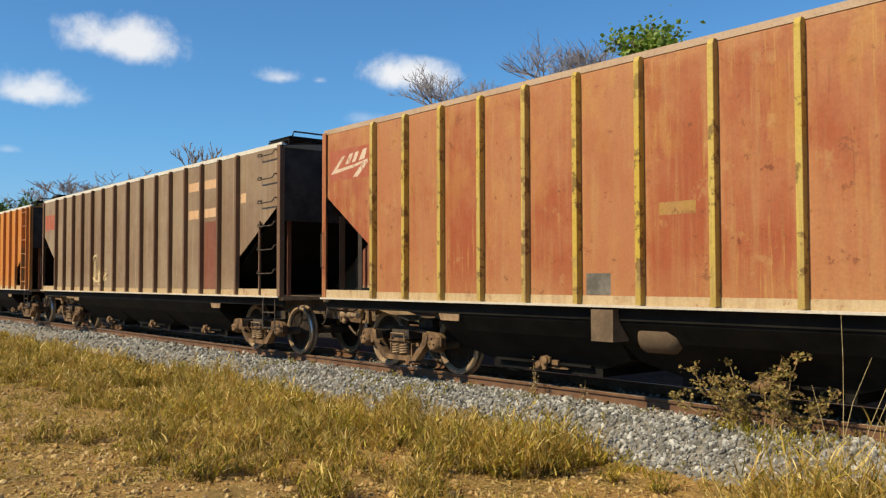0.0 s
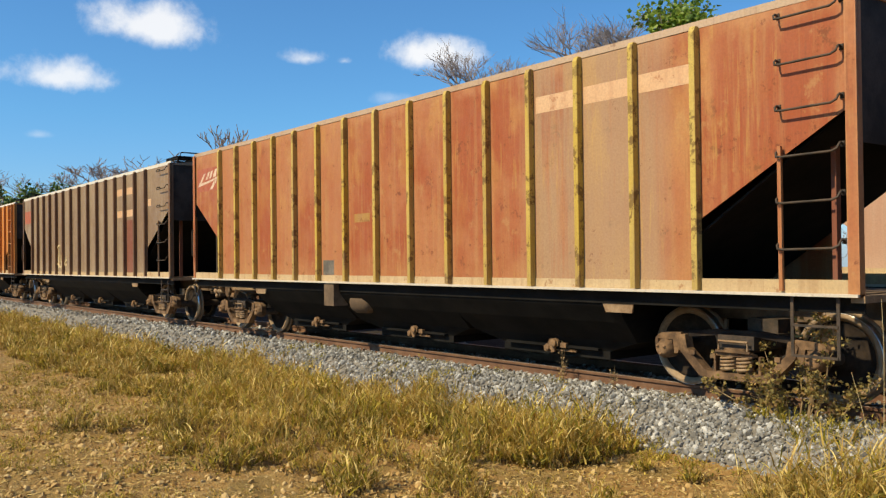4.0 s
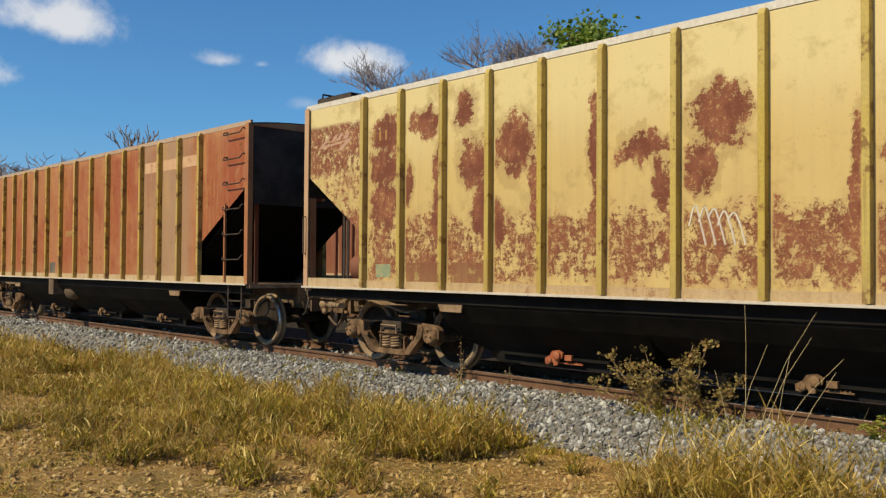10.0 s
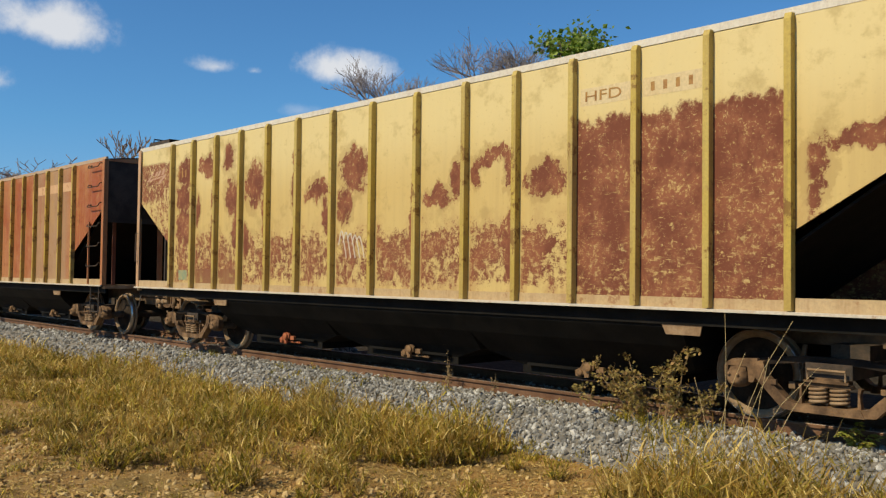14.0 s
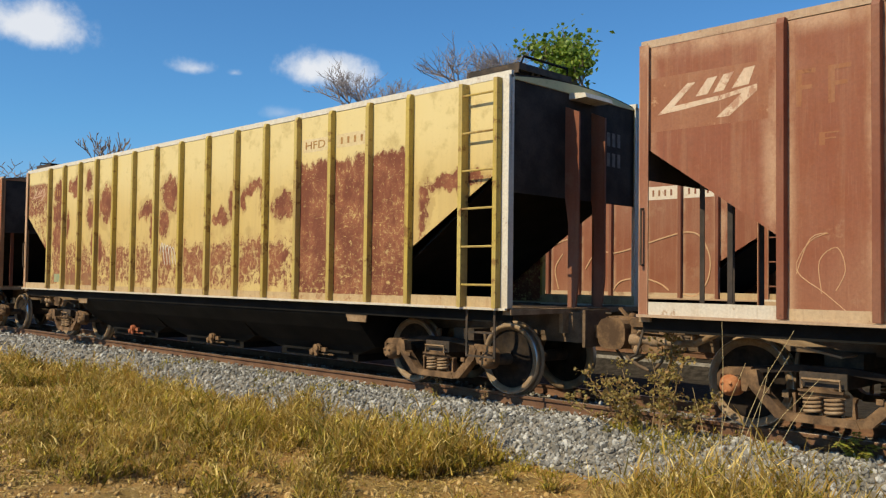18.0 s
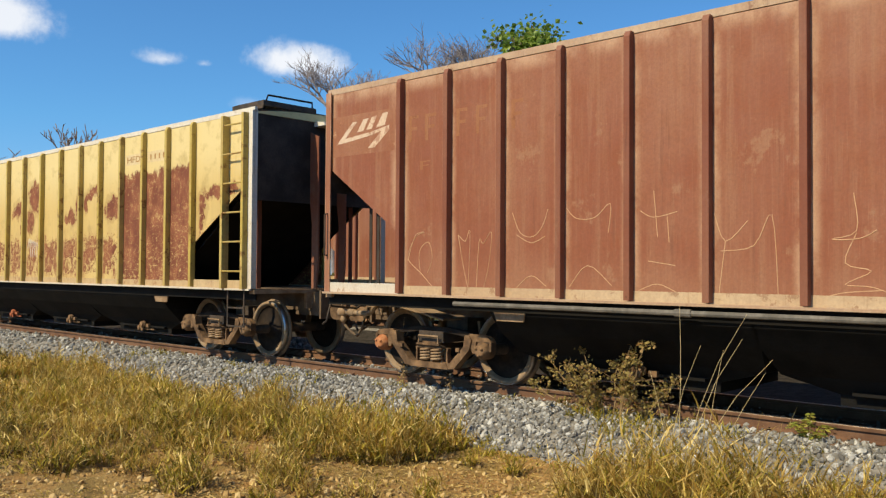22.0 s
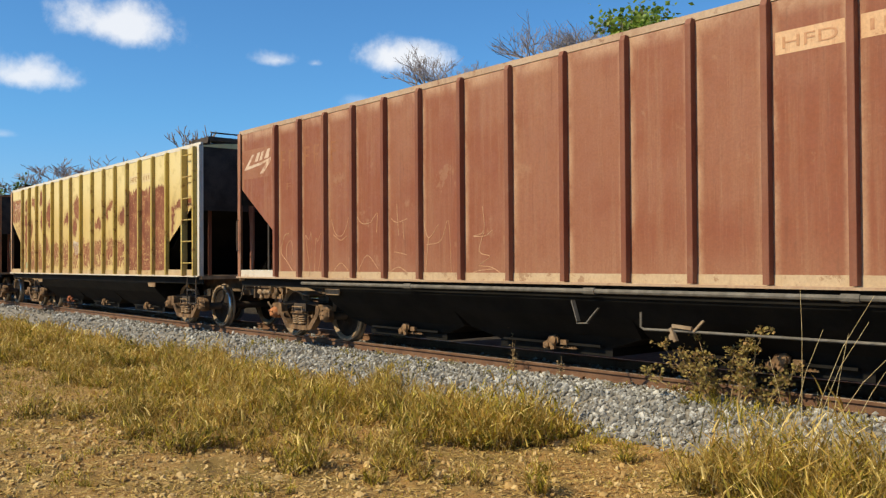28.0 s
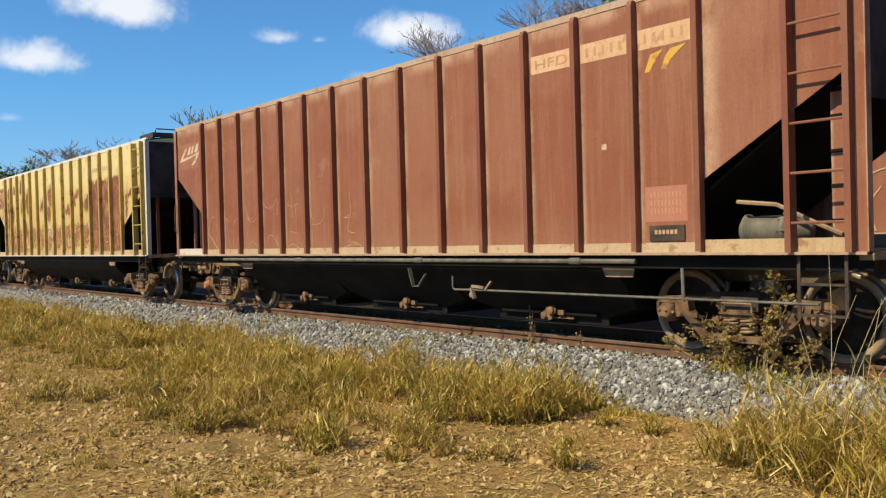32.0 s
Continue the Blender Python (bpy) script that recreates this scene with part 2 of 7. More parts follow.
def weathered(base, light, rust, dust, streak=0.5, rust_at=0.62, chalk=0.35, bays=0.0, patch=None):
    """Sun-bleached paint on steel: bleached patches, rust streaks that run down, pale dust."""
    def build(k):
        r = k.random()
        height = k.math("DIVIDE", k.math("SUBTRACT", k.axis(2), FIT_DZ), FIT_Z)
        along = k.axis(0)
        side = k.math("ABSOLUTE", k.math("SUBTRACT", k.across(), 0.5))
        k.own()
        big = k.noise(0.9, 4, 0.6)
        run = k.noise(1.0, 5, 0.65, (9.0, 9.0, 0.45))
        run2 = k.noise(1.0, 4, 0.6, (26.0, 26.0, 1.2), (4, 2, 0))
        fine = k.noise(38.0, 4, 0.7)
        spots = k.noise(4.5, 7, 0.74)
        c = k.mix(k.step(k.math("ADD", big, k.math("MULTIPLY", k.math("SUBTRACT", r, 0.5), 0.28)), 0.36, 0.68, 0, chalk), base, light)
        c = k.mix(k.math("MULTIPLY", k.step(run, 0.45, 0.72), streak), c, dust)
        c = k.mix(k.step(run2, 0.58, 0.75, 0, 0.45), c, rust)
        c = k.mix(k.math("MULTIPLY", k.step(spots, rust_at, rust_at + 0.05), 0.75), c, rust)
        c = k.mix(k.step(k.noise(2.6, 6, 0.7, (1, 1, 0.8), (9, 1, 4)), 0.60, 0.68, 0, 0.55), c, dust)
        c = k.mix(k.step(height, 1.5, 1.0, 0, 0.30), c, dust)
        c = k.mix(k.math("MULTIPLY", k.step(height, 2.3, 3.35, 0, 0.5 * chalk), k.step(big, 0.25, 0.6)), c, light)
        if bays:
            rim = k.math("MAXIMUM", k.step(side, 0.33, 0.46), k.step(height, 3.18, 3.34))
            rim = k.math("MULTIPLY", rim, k.step(k.noise(3.0, 5, 0.7, (1, 1, 0.6), (5, 5, 1)), 0.30, 0.65))
            c = k.mix(k.math("MULTIPLY", rim, bays), c, light)
        if patch:
            x0, x1, tone, glow = patch
            m = k.math("MULTIPLY", k.step(along, x0, x0 + 0.5), k.step(along, x1 + 0.5, x1))
            m = k.math("MULTIPLY", m, k.step(k.math("ADD", run, k.math("MULTIPLY", r, 0.25)), 0.38, 0.68, 0.14, 0.72))
            c = k.mix(m, c, tone)
            lines = k.math("MULTIPLY", k.step(run2, 0.54, 0.66), k.step(k.noise(1.4, 4, 0.6, (1, 1, 0.7), (2, 7, 3)), 0.46, 0.62))
            c = k.mix(k.math("MULTIPLY", lines, 0.34), c, glow)
            haze = k.math("MULTIPLY", k.step(k.noise(2.3, 5, 0.6, (1, 1, 0.45), (4, 8, 6)), 0.50, 0.66), k.step(height, 1.6, 2.6, 0.08, 0.22))
            c = k.mix(haze, c, glow)
            c = k.mix(k.step(k.noise(5.0, 8, 0.8, (1, 1, 1), (1, 4, 8)), 0.60, 0.66, 0, 0.6), c, rust)
        scratch = k.noise(1.0, 4, 0.7, (70.0, 70.0, 3.0), (6, 3, 1))
        c = k.mix(k.step(scratch, 0.56, 0.68, 0.0, 0.12), c, light)
        c = k.mix(k.step(scratch, 0.42, 0.32, 0.0, 0.10), c, rust)
        c = k.mix(k.step(fine, 0.3, 0.75, 0.0, 0.22), c, (0.06, 0.03, 0.02))
        k.colour(c)
        k.rough(k.step(spots, 0.3, 0.8, 0.5, 0.9))
        k.bump(k.math("ADD", k.math("MULTIPLY", big, 1.6), k.math("MULTIPLY", fine, 0.2)), 0.25, 0.02)
    return build


# bare blotches on the peeling wagon: bay, place across it and up it (0 to 1), half width and half height
BLOTCHES = ((0, 0.55, 0.78, 0.45, 0.10), (0, 0.55, 0.62, 0.48, 0.12), (0, 0.50, 0.45, 0.42, 0.12), (1, 0.55, 0.81, 0.42, 0.08), (1, 0.86, 0.60, 0.16, 0.11), (1, 0.12, 0.52, 0.15, 0.12), (1, 0.84, 0.42, 0.16, 0.10),
            (2, 0.45, 0.83, 0.24, 0.10), (2, 0.64, 0.60, 0.36, 0.11), (2, 0.80, 0.42, 0.20, 0.14), (3, 0.48, 0.64, 0.42, 0.14), (3, 0.85, 0.47, 0.12, 0.14), (3, 0.14, 0.32, 0.13, 0.09), (4, 0.86, 0.58, 0.10, 0.24),
            (5, 0.55, 0.57, 0.36, 0.065), (5, 0.80, 0.44, 0.14, 0.09), (6, 0.50, 0.66, 0.38, 0.13), (6, 0.28, 0.48, 0.22, 0.09), (7, 0.90, 0.46, 0.08, 0.20), (8, 0.82, 0.55, 0.16, 0.12), (8, 0.36, 0.48, 0.30, 0.055),
            (9, 0.48, 0.64, 0.40, 0.045), (9, 0.14, 0.57, 0.10, 0.08), (9, 0.82, 0.56, 0.10, 0.08), (9, 0.86, 0.25, 0.10, 0.14), (10, 0.50, 0.53, 0.42, 0.075), (10, 0.45, 0.22, 0.20, 0.025), (14, 0.45, 0.56, 0.35, 0.04), (14, 0.12, 0.48, 0.09, 0.10))


def peeling(k):
    """Cream-yellow paint that has come off down to red oxide: rounded blotches half way up, fine crumbs low down, bare bays at one end."""
    z, x = k.math("DIVIDE", k.math("SUBTRACT", k.axis(2), FIT_DZ), FIT_Z), k.axis(0)
    margin = k.math("ABSOLUTE", k.math("SUBTRACT", k.across(), 0.5))
    crumb = k.noise(12.0, 12, 0.88, (1.0, 1, 0.8))
    mid = k.noise(3.6, 5, 0.7, (1, 1, 0.8), (8, 2, 5))
    run = k.noise(1.0, 5, 0.6, (10, 10, 0.5))
    scrape = k.noise(1.0, 6, 0.8, (6.0, 6.0, 30.0), (1, 6, 2))
    edge = k.math("MULTIPLY", k.math("SUBTRACT", crumb, 0.5), 0.30)
    ragged = k.math("ADD", k.math("MULTIPLY", edge, 7.0), k.math("MULTIPLY", k.math("SUBTRACT", mid, 0.5), 4.0))
    wx = k.math("MULTIPLY_ADD", k.math("SUBTRACT", k.noise(5.5, 4, 0.6, (1, 1, 1), (2, 3, 7)), 0.5), 0.30, x)
    wz = k.math("MULTIPLY_ADD", k.math("SUBTRACT", k.noise(4.5, 4, 0.6, (1, 1, 0.6), (5, 9, 2)), 0.5), 0.50, z)
    near = None
    for bay, u, v, hw, hh in BLOTCHES:
        x0, x1 = (RIBS[bay], RIBS[bay + 1]) if bay < 14 else (RIBS[14], L)
        hw, hh = hw * (x1 - x0), hh * (ZT - ZB)
        dx = k.math("MULTIPLY_ADD", wx, 1 / hw, -(x0 + u * (x1 - x0)) / hw)
        dz = k.math("MULTIPLY_ADD", wz, 1 / hh, -(ZB + v * (ZT - ZB)) / hh)
        d = k.math("MULTIPLY_ADD", dx, dx, k.math("MULTIPLY", dz, dz))
        near = d if near is None else k.math("MINIMUM", near, d)
    blots = k.math("MULTIPLY", k.math("MAXIMUM", k.math("SUBTRACT", 1.65, near), 0.0), 0.235)
    keep = k.step(k.math("ADD", margin, k.math("MULTIPLY", edge, 0.5)), 0.44, 0.41)
    low = k.step(z, 2.05, 1.65, -0.20, 0.026)
    low = k.math("ADD", low, k.step(z, 1.22, 1.06, 0.0, -0.10))
    crumbs = k.math("ADD", k.math("ADD", crumb, low), k.math("MULTIPLY", k.math("SUBTRACT", mid, 0.5), 0.46))
    crumbs = k.math("ADD", crumbs, k.math("MULTIPLY", k.math("SUBTRACT", scrape, 0.5), 0.30))
    crumbs = k.math("ADD", crumbs, k.math("MULTIPLY", k.step(x, 1.40, 1.32, 0, 0.17), k.step(z, 3.2, 3.0)))
    off = k.math("MULTIPLY", k.step(k.math("ADD", crumbs, blots), 0.50, 0.52), keep)
    bay = k.math("MULTIPLY", k.step(x, RIBS_RED[0], RIBS_RED[0] + 0.05), k.step(x, RIBS_RED[1], RIBS_RED[1] - 0.05))
    bay = k.math("MULTIPLY", bay, k.step(k.math("ADD", z, k.math("MULTIPLY", ragged, 0.16)), 2.80, 2.72))
    bay = k.math("MULTIPLY", bay, k.step(k.math("ADD", k.math("ADD", crumb, k.math("MULTIPLY", k.math("SUBTRACT", scrape, 0.5), 0.5)), k.step(z, 1.4, 2.0, -0.05, 0.0)), 0.36, 0.40))
    logo = k.math("MULTIPLY", k.math("MULTIPLY", k.step(x, 1.30, 1.22), k.step(x, 0.05, 0.12)), k.math("MULTIPLY", k.step(k.math("ADD", z, k.math("MULTIPLY", edge, 0.6)), 3.14, 3.08), k.step(k.math("ADD", z, k.math("MULTIPLY", edge, 1.6)), 2.42, 2.5)))
    logo = k.math("MULTIPLY", logo, k.step(k.math("ADD", crumb, k.math("MULTIPLY", k.math("SUBTRACT", mid, 0.5), 0.5)), 0.44, 0.48))
    off = k.math("MAXIMUM", off, k.math("MAXIMUM", bay, logo))
    cream = k.mix(k.step(run, 0.4, 0.75, 0, 0.6), (0.55, 0.396, 0.152), (0.46, 0.324, 0.128))
    cream = k.mix(k.step(z, 2.2, 3.1, 0, 0.75), cream, (0.66, 0.545, 0.275))
    cream = k.mix(k.step(k.noise(2.2, 6, 0.7), 0.52, 0.68, 0, 0.55), cream, (0.36, 0.255, 0.09))
    cream = k.mix(k.step(k.math("ADD", near, ragged), 1.7, 1.0, 0, 0.45), cream, (0.34, 0.22, 0.075))
    cream = k.mix(k.step(k.noise(26, 4, 0.7), 0.60, 0.70, 0, 0.35), cream, (0.26, 0.14, 0.06))
    cream = k.mix(k.math("MULTIPLY", k.step(z, 2.15, 1.55, 0, 0.5), k.step(mid, 0.40, 0.58)), cream, (0.37, 0.21, 0.085))
    red = k.mix(k.step(mid, 0.40, 0.65), (0.155, 0.046, 0.024), (0.25, 0.088, 0.044))
    fleck = k.math("ADD", k.noise(19, 8, 0.85), k.math("MULTIPLY", k.math("SUBTRACT", mid, 0.5), 0.35))
    red = k.mix(k.step(fleck, 0.575, 0.605, 0, 0.85), red, cream)
    red = k.mix(k.math("MULTIPLY", k.step(scrape, 0.60, 0.66, 0, 0.75), k.step(z, 2.3, 1.9)), red, cream)
    k.colour(k.mix(off, cream, red))
    k.rough(k.step(off, 0, 1, 0.6, 0.85))
    k.bump(k.math("SUBTRACT", k.math("MULTIPLY", crumb, 0.3), off), 0.35, 0.006)


def soil_colour(k):
    a = k.noise(0.5, 5, 0.6)
    b = k.noise(6.0, 6, 0.7)
    f = k.noise(60.0, 4, 0.7)
    g = k.noise(1.1, 5, 0.65, (1, 1, 1), (3, 9, 0))
    chaff = k.noise(24.0, 5, 0.75, (1, 0.5, 1), (7, 0, 0))
    c = k.mix(k.step(a, 0.35, 0.65), (0.40, 0.205, 0.058), (0.33, 0.19, 0.055))
    c = k.mix(k.step(g, 0.45, 0.60, 0, 0.75), c, (0.225, 0.155, 0.043))
    c = k.mix(k.step(b, 0.45, 0.7, 0, 0.6), c, (0.44, 0.30, 0.11))
    c = k.mix(k.step(chaff, 0.56, 0.64, 0, 0.7), c, (0.50, 0.38, 0.16))
    c = k.mix(k.step(chaff, 0.42, 0.36, 0, 0.6), c, (0.12, 0.07, 0.025))
    c = k.mix(k.step(f, 0.35, 0.7, 0.0, 0.5), c, (0.17, 0.095, 0.035))
    k.colour(c)
    k.bump(k.math("ADD", k.math("ADD", b, k.math("MULTIPLY", f, 0.4)), k.math("MULTIPLY", chaff, 0.8)), 1.0, 0.035)


def plain(c1, c2, scale=8.0, fine=60.0, bump=0.3):
    def build(k):
        a, f = k.noise(scale, 5, 0.65), k.noise(fine, 3, 0.6)
        c = k.mix(k.step(a, 0.35, 0.68), c1, c2)
        c = k.mix(k.step(f, 0.3, 0.8, 0, 0.3), c, tuple(x * 0.45 for x in c1))
        k.colour(c)
        k.bump(k.math("ADD", a, k.math("MULTIPLY", f, 0.3)), bump, 0.01)
    return build


def per_island(cols, low=0.7, patchy=0.0):
    def build(k):
        r = k.island()
        if patchy:
            tone = k.step(k.math("ADD", k.noise(1.6, 4, 0.65), k.math("MULTIPLY", k.math("SUBTRACT", r, 0.5), 0.25)), 0.34, 0.62, 1.0 - patchy, 1.0)
        c = k.mix(k.step(r, 0.2, 0.5), cols[0], cols[1])
        c = k.mix(k.step(r, 0.65, 0.9), c, cols[2])
        c = k.mix(k.step(k.noise(18, 4, 0.6), 0.35, 0.7, 0, 0.45), c, tuple(x * low for x in cols[0]))
        if patchy:
            c = k.mix(tone, tuple(x * 0.25 for x in cols[0]), c)
        k.colour(c)
    return build


M = {}
M["paint_oxide"] = material("paint_oxide", weathered((0.238, 0.074, 0.036), (0.46, 0.275, 0.17), (0.155, 0.056, 0.03), (0.33, 0.17, 0.095), 0.42, 0.72, 0.17, 1.0), spec=0.3)
M["paint_orange"] = material("paint_orange", weathered((0.315, 0.074, 0.025), (0.45, 0.20, 0.085), (0.15, 0.042, 0.019), (0.42, 0.22, 0.085), 0.5, 0.60, 0.58, 0.9, (10.0, 12.0, (0.36, 0.245, 0.145), (0.56, 0.34, 0.09))), spec=0.3)
M["paint_bright"] = material("paint_bright", weathered((0.52, 0.17, 0.025), (0.58, 0.25, 0.06), (0.2, 0.06, 0.02), (0.5, 0.28, 0.1), 0.5, 0.70, 0.5))
M["paint_brown"] = material("paint_brown", weathered((0.205, 0.128, 0.075), (0.30, 0.215, 0.135), (0.13, 0.05, 0.027), (0.34, 0.25, 0.155), 0.6, 0.64, 0.8))
M["paint_cream"] = material("paint_cream", peeling, spec=0.35)
M["paint_tan"] = material("paint_tan", weathered((0.47, 0.265, 0.17), (0.55, 0.36, 0.25), (0.26, 0.09, 0.05), (0.50, 0.33, 0.23), 0.5, 0.7, 0.5))
M["rib_yellow"] = material("rib_yellow", weathered((0.50, 0.335, 0.048), (0.52, 0.38, 0.11), (0.11, 0.05, 0.02), (0.27, 0.17, 0.08), 0.8, 0.53, 0.6))
M["rib_olive"] = material("rib_olive", weathered((0.48, 0.345, 0.070), (0.53, 0.41, 0.14), (0.17, 0.070, 0.025), (0.30, 0.19, 0.08), 0.7, 0.55, 0.6))
M["rib_oxide"] = material("rib_oxide", weathered((0.195, 0.060, 0.032), (0.27, 0.115, 0.065), (0.10, 0.035, 0.02), (0.25, 0.12, 0.07), 0.5, 0.66, 0.45))
M["rib_brown"] = material("rib_brown", weathered((0.13, 0.065, 0.032), (0.20, 0.11, 0.06), (0.07, 0.03, 0.02), (0.2, 0.13, 0.08), 0.4, 0.70, 0.4))
M["rib_bright"] = material("rib_bright", weathered((0.44, 0.15, 0.03), (0.5, 0.22, 0.06), (0.2, 0.06, 0.02), (0.4, 0.22, 0.1), 0.4, 0.70, 0.4))
M["sill_cream"] = material("sill_cream", weathered((0.52, 0.38, 0.20), (0.60, 0.47, 0.29), (0.26, 0.11, 0.05), (0.36, 0.22, 0.11), 0.7, 0.58, 0.6))
M["edge_white"] = material("edge_white", weathered((0.62, 0.57, 0.48), (0.70, 0.66, 0.58), (0.30, 0.16, 0.09), (0.45, 0.34, 0.23), 0.4, 0.62, 0.6))
# Black steel taken almost to zero, which paints in the shade under the body.
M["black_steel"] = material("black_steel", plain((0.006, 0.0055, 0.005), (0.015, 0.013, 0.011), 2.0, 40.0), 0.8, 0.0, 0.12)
# End walls and end posts: their shade is put into this dark colour.
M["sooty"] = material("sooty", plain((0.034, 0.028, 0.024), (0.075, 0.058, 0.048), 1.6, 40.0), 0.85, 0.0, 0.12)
M["rusty_steel"] = material("rusty_steel", plain((0.215, 0.130, 0.070), (0.36, 0.245, 0.145), 5.0, 60.0), 0.85)
M["truck_iron"] = material("truck_iron", plain((0.075, 0.042, 0.022), (0.26, 0.15, 0.075), 4.0, 50.0), 0.85)
# Wheel web and frame top: the truck's shade is painted in as near black.
M["wheel_web"] = material("wheel_web", plain((0.014, 0.010, 0.008), (0.04, 0.027, 0.018), 5.0, 60.0), 0.8, 0.0, 0.15)
M["wheel_rust"] = material("wheel_rust", plain((0.22, 0.145, 0.085), (0.34, 0.24, 0.15), 5.0, 60.0), 0.8)
M["grime"] = material("grime", plain((0.10, 0.065, 0.04), (0.19, 0.125, 0.075), 4.0, 50.0), 0.85)
M["dark_iron"] = material("dark_iron", plain((0.035, 0.027, 0.02), (0.09, 0.06, 0.04), 6.0, 60.0), 0.7)
M["tread"] = material("tread", plain((0.45, 0.43, 0.40), (0.6, 0.58, 0.55), 12.0, 80.0, 0.1), 0.3, 1.0)
M["rail_rust"] = material("rail_rust", plain((0.115, 0.055, 0.030), (0.19, 0.10, 0.055), 3.0, 70.0), 0.85)
M["rail_top"] = material("rail_top", plain((0.34, 0.27, 0.22), (0.46, 0.38, 0.32), 6.0, 80.0, 0.1), 0.4, 0.8)
M["sleeper"] = material("sleeper", plain((0.12, 0.075, 0.045), (0.22, 0.14, 0.085), 6.0, 60.0), 0.9)
M["stone"] = material("stone", per_island(((0.165, 0.150, 0.128), (0.285, 0.270, 0.242), (0.50, 0.475, 0.43)), 0.34), 0.9)
M["olive_paint"] = material("olive_paint", plain((0.115, 0.10, 0.072), (0.18, 0.155, 0.115), 6, 50), 0.6)
# Dark gravel, blackened further so the trains' shade sits in its colour.
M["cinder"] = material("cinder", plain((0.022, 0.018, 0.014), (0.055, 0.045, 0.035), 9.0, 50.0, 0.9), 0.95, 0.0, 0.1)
M["ballast_bed"] = material("ballast_bed", plain((0.13, 0.112, 0.088), (0.26, 0.23, 0.19), 14.0, 60.0, 0.9), 0.95)
M["soil"] = material("soil", soil_colour, 0.95)
M["pebble"] = material("pebble", per_island(((0.42, 0.26, 0.095), (0.55, 0.39, 0.18), (0.32, 0.185, 0.06))), 0.9)
M["dry_grass"] = material("dry_grass", per_island(((0.66, 0.45, 0.10), (0.40, 0.23, 0.045), (0.92, 0.70, 0.26)), 0.5, 0.6), 0.6, 0.0, 0.3, 0.35)
M["green_grass"] = material("green_grass", per_island(((0.25, 0.215, 0.022), (0.51, 0.40, 0.045), (0.76, 0.57, 0.11)), 0.5, 0.6), 0.6, 0.0, 0.3, 0.4)
# Dead matted stems, dark enough to paint shade into the gaps between clumps.
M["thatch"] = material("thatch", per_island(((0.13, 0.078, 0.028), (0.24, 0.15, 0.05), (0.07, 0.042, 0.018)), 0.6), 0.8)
M["stem"] = material("stem", plain((0.19, 0.12, 0.055), (0.29, 0.2, 0.1), 12, 80), 0.85)
M["weed_leaf"] = material("weed_leaf", per_island(((0.28, 0.21, 0.06), (0.40, 0.30, 0.10), (0.46, 0.27, 0.11))), 0.7, 0.0, 0.3, 0.4)
M["scrub_leaf"] = material("scrub_leaf", per_island(((0.10, 0.095, 0.03), (0.17, 0.14, 0.05), (0.08, 0.11, 0.025))), 0.7)
M["weed_green"] = material("weed_green", per_island(((0.22, 0.24, 0.035), (0.34, 0.33, 0.06), (0.42, 0.34, 0.07))), 0.6, 0.0, 0.3, 0.4)
M["tree_leaf"] = material("tree_leaf", per_island(((0.10, 0.18, 0.022), (0.22, 0.31, 0.038), (0.36, 0.43, 0.08))), 0.5, 0.0, 0.4, 0.4)
M["far_leaf"] = material("far_leaf", per_island(((0.06, 0.12, 0.025), (0.11, 0.17, 0.04), (0.17, 0.2, 0.07))), 0.6)
M["bark"] = material("bark", plain((0.22, 0.165, 0.13), (0.33, 0.26, 0.21), 5, 40), 0.9)
M["twig_grey"] = material("twig_grey", plain((0.24, 0.205, 0.20), (0.33, 0.29, 0.285), 5, 40), 0.9)
M["chalk_white"] = material("chalk_white", plain((0.62, 0.55, 0.46), (0.72, 0.66, 0.58), 30, 90, 0.05), 0.9)
M["stencil_pale"] = material("stencil_pale", weathered((0.66, 0.55, 0.42), (0.70, 0.60, 0.48), (0.40, 0.20, 0.11), (0.55, 0.40, 0.27), 0.4, 0.60, 0.5))
M["chalk_tan"] = material("chalk_tan", plain((0.50, 0.29, 0.155), (0.57, 0.36, 0.21), 30, 90, 0.05), 0.9)
M["stencil_peach"] = material("stencil_peach", weathered((0.58, 0.34, 0.18), (0.64, 0.42, 0.25), (0.35, 0.13, 0.06), (0.45, 0.22, 0.11), 0.5, 0.58, 0.6))
M["stencil_yellow"] = material("stencil_yellow", weathered((0.37, 0.20, 0.05), (0.40, 0.22, 0.07), (0.22, 0.09, 0.03), (0.36, 0.18, 0.08), 0.6, 0.52, 0.7))
M["swoosh_yellow"] = material("swoosh_yellow", weathered((0.60, 0.33, 0.03), (0.60, 0.38, 0.08), (0.30, 0.11, 0.05), (0.45, 0.25, 0.09), 0.4, 0.56, 0.5))
M["stencil_red"] = material("stencil_red", weathered((0.36, 0.085, 0.04), (0.43, 0.15, 0.08), (0.25, 0.07, 0.03), (0.40, 0.17, 0.09), 0.5, 0.62, 0.5))
M["straw"] = material("straw", per_island(((0.42, 0.27, 0.075), (0.55, 0.39, 0.14), (0.26, 0.16, 0.045))), 0.8)
M["teal"] = material("teal", plain((0.20, 0.26, 0.17), (0.36, 0.32, 0.15), 14, 60, 0.05), 0.8)
M["peel_red"] = material("peel_red", weathered((0.20, 0.060, 0.030), (0.27, 0.10, 0.05), (0.42, 0.30, 0.11), (0.36, 0.23, 0.09), 0.35, 0.57, 0.5))
M["logo_white"] = material("logo_white", weathered((0.60, 0.44, 0.31), (0.66, 0.53, 0.41), (0.34, 0.14, 0.075), (0.46, 0.25, 0.15), 0.6, 0.53, 0.6))
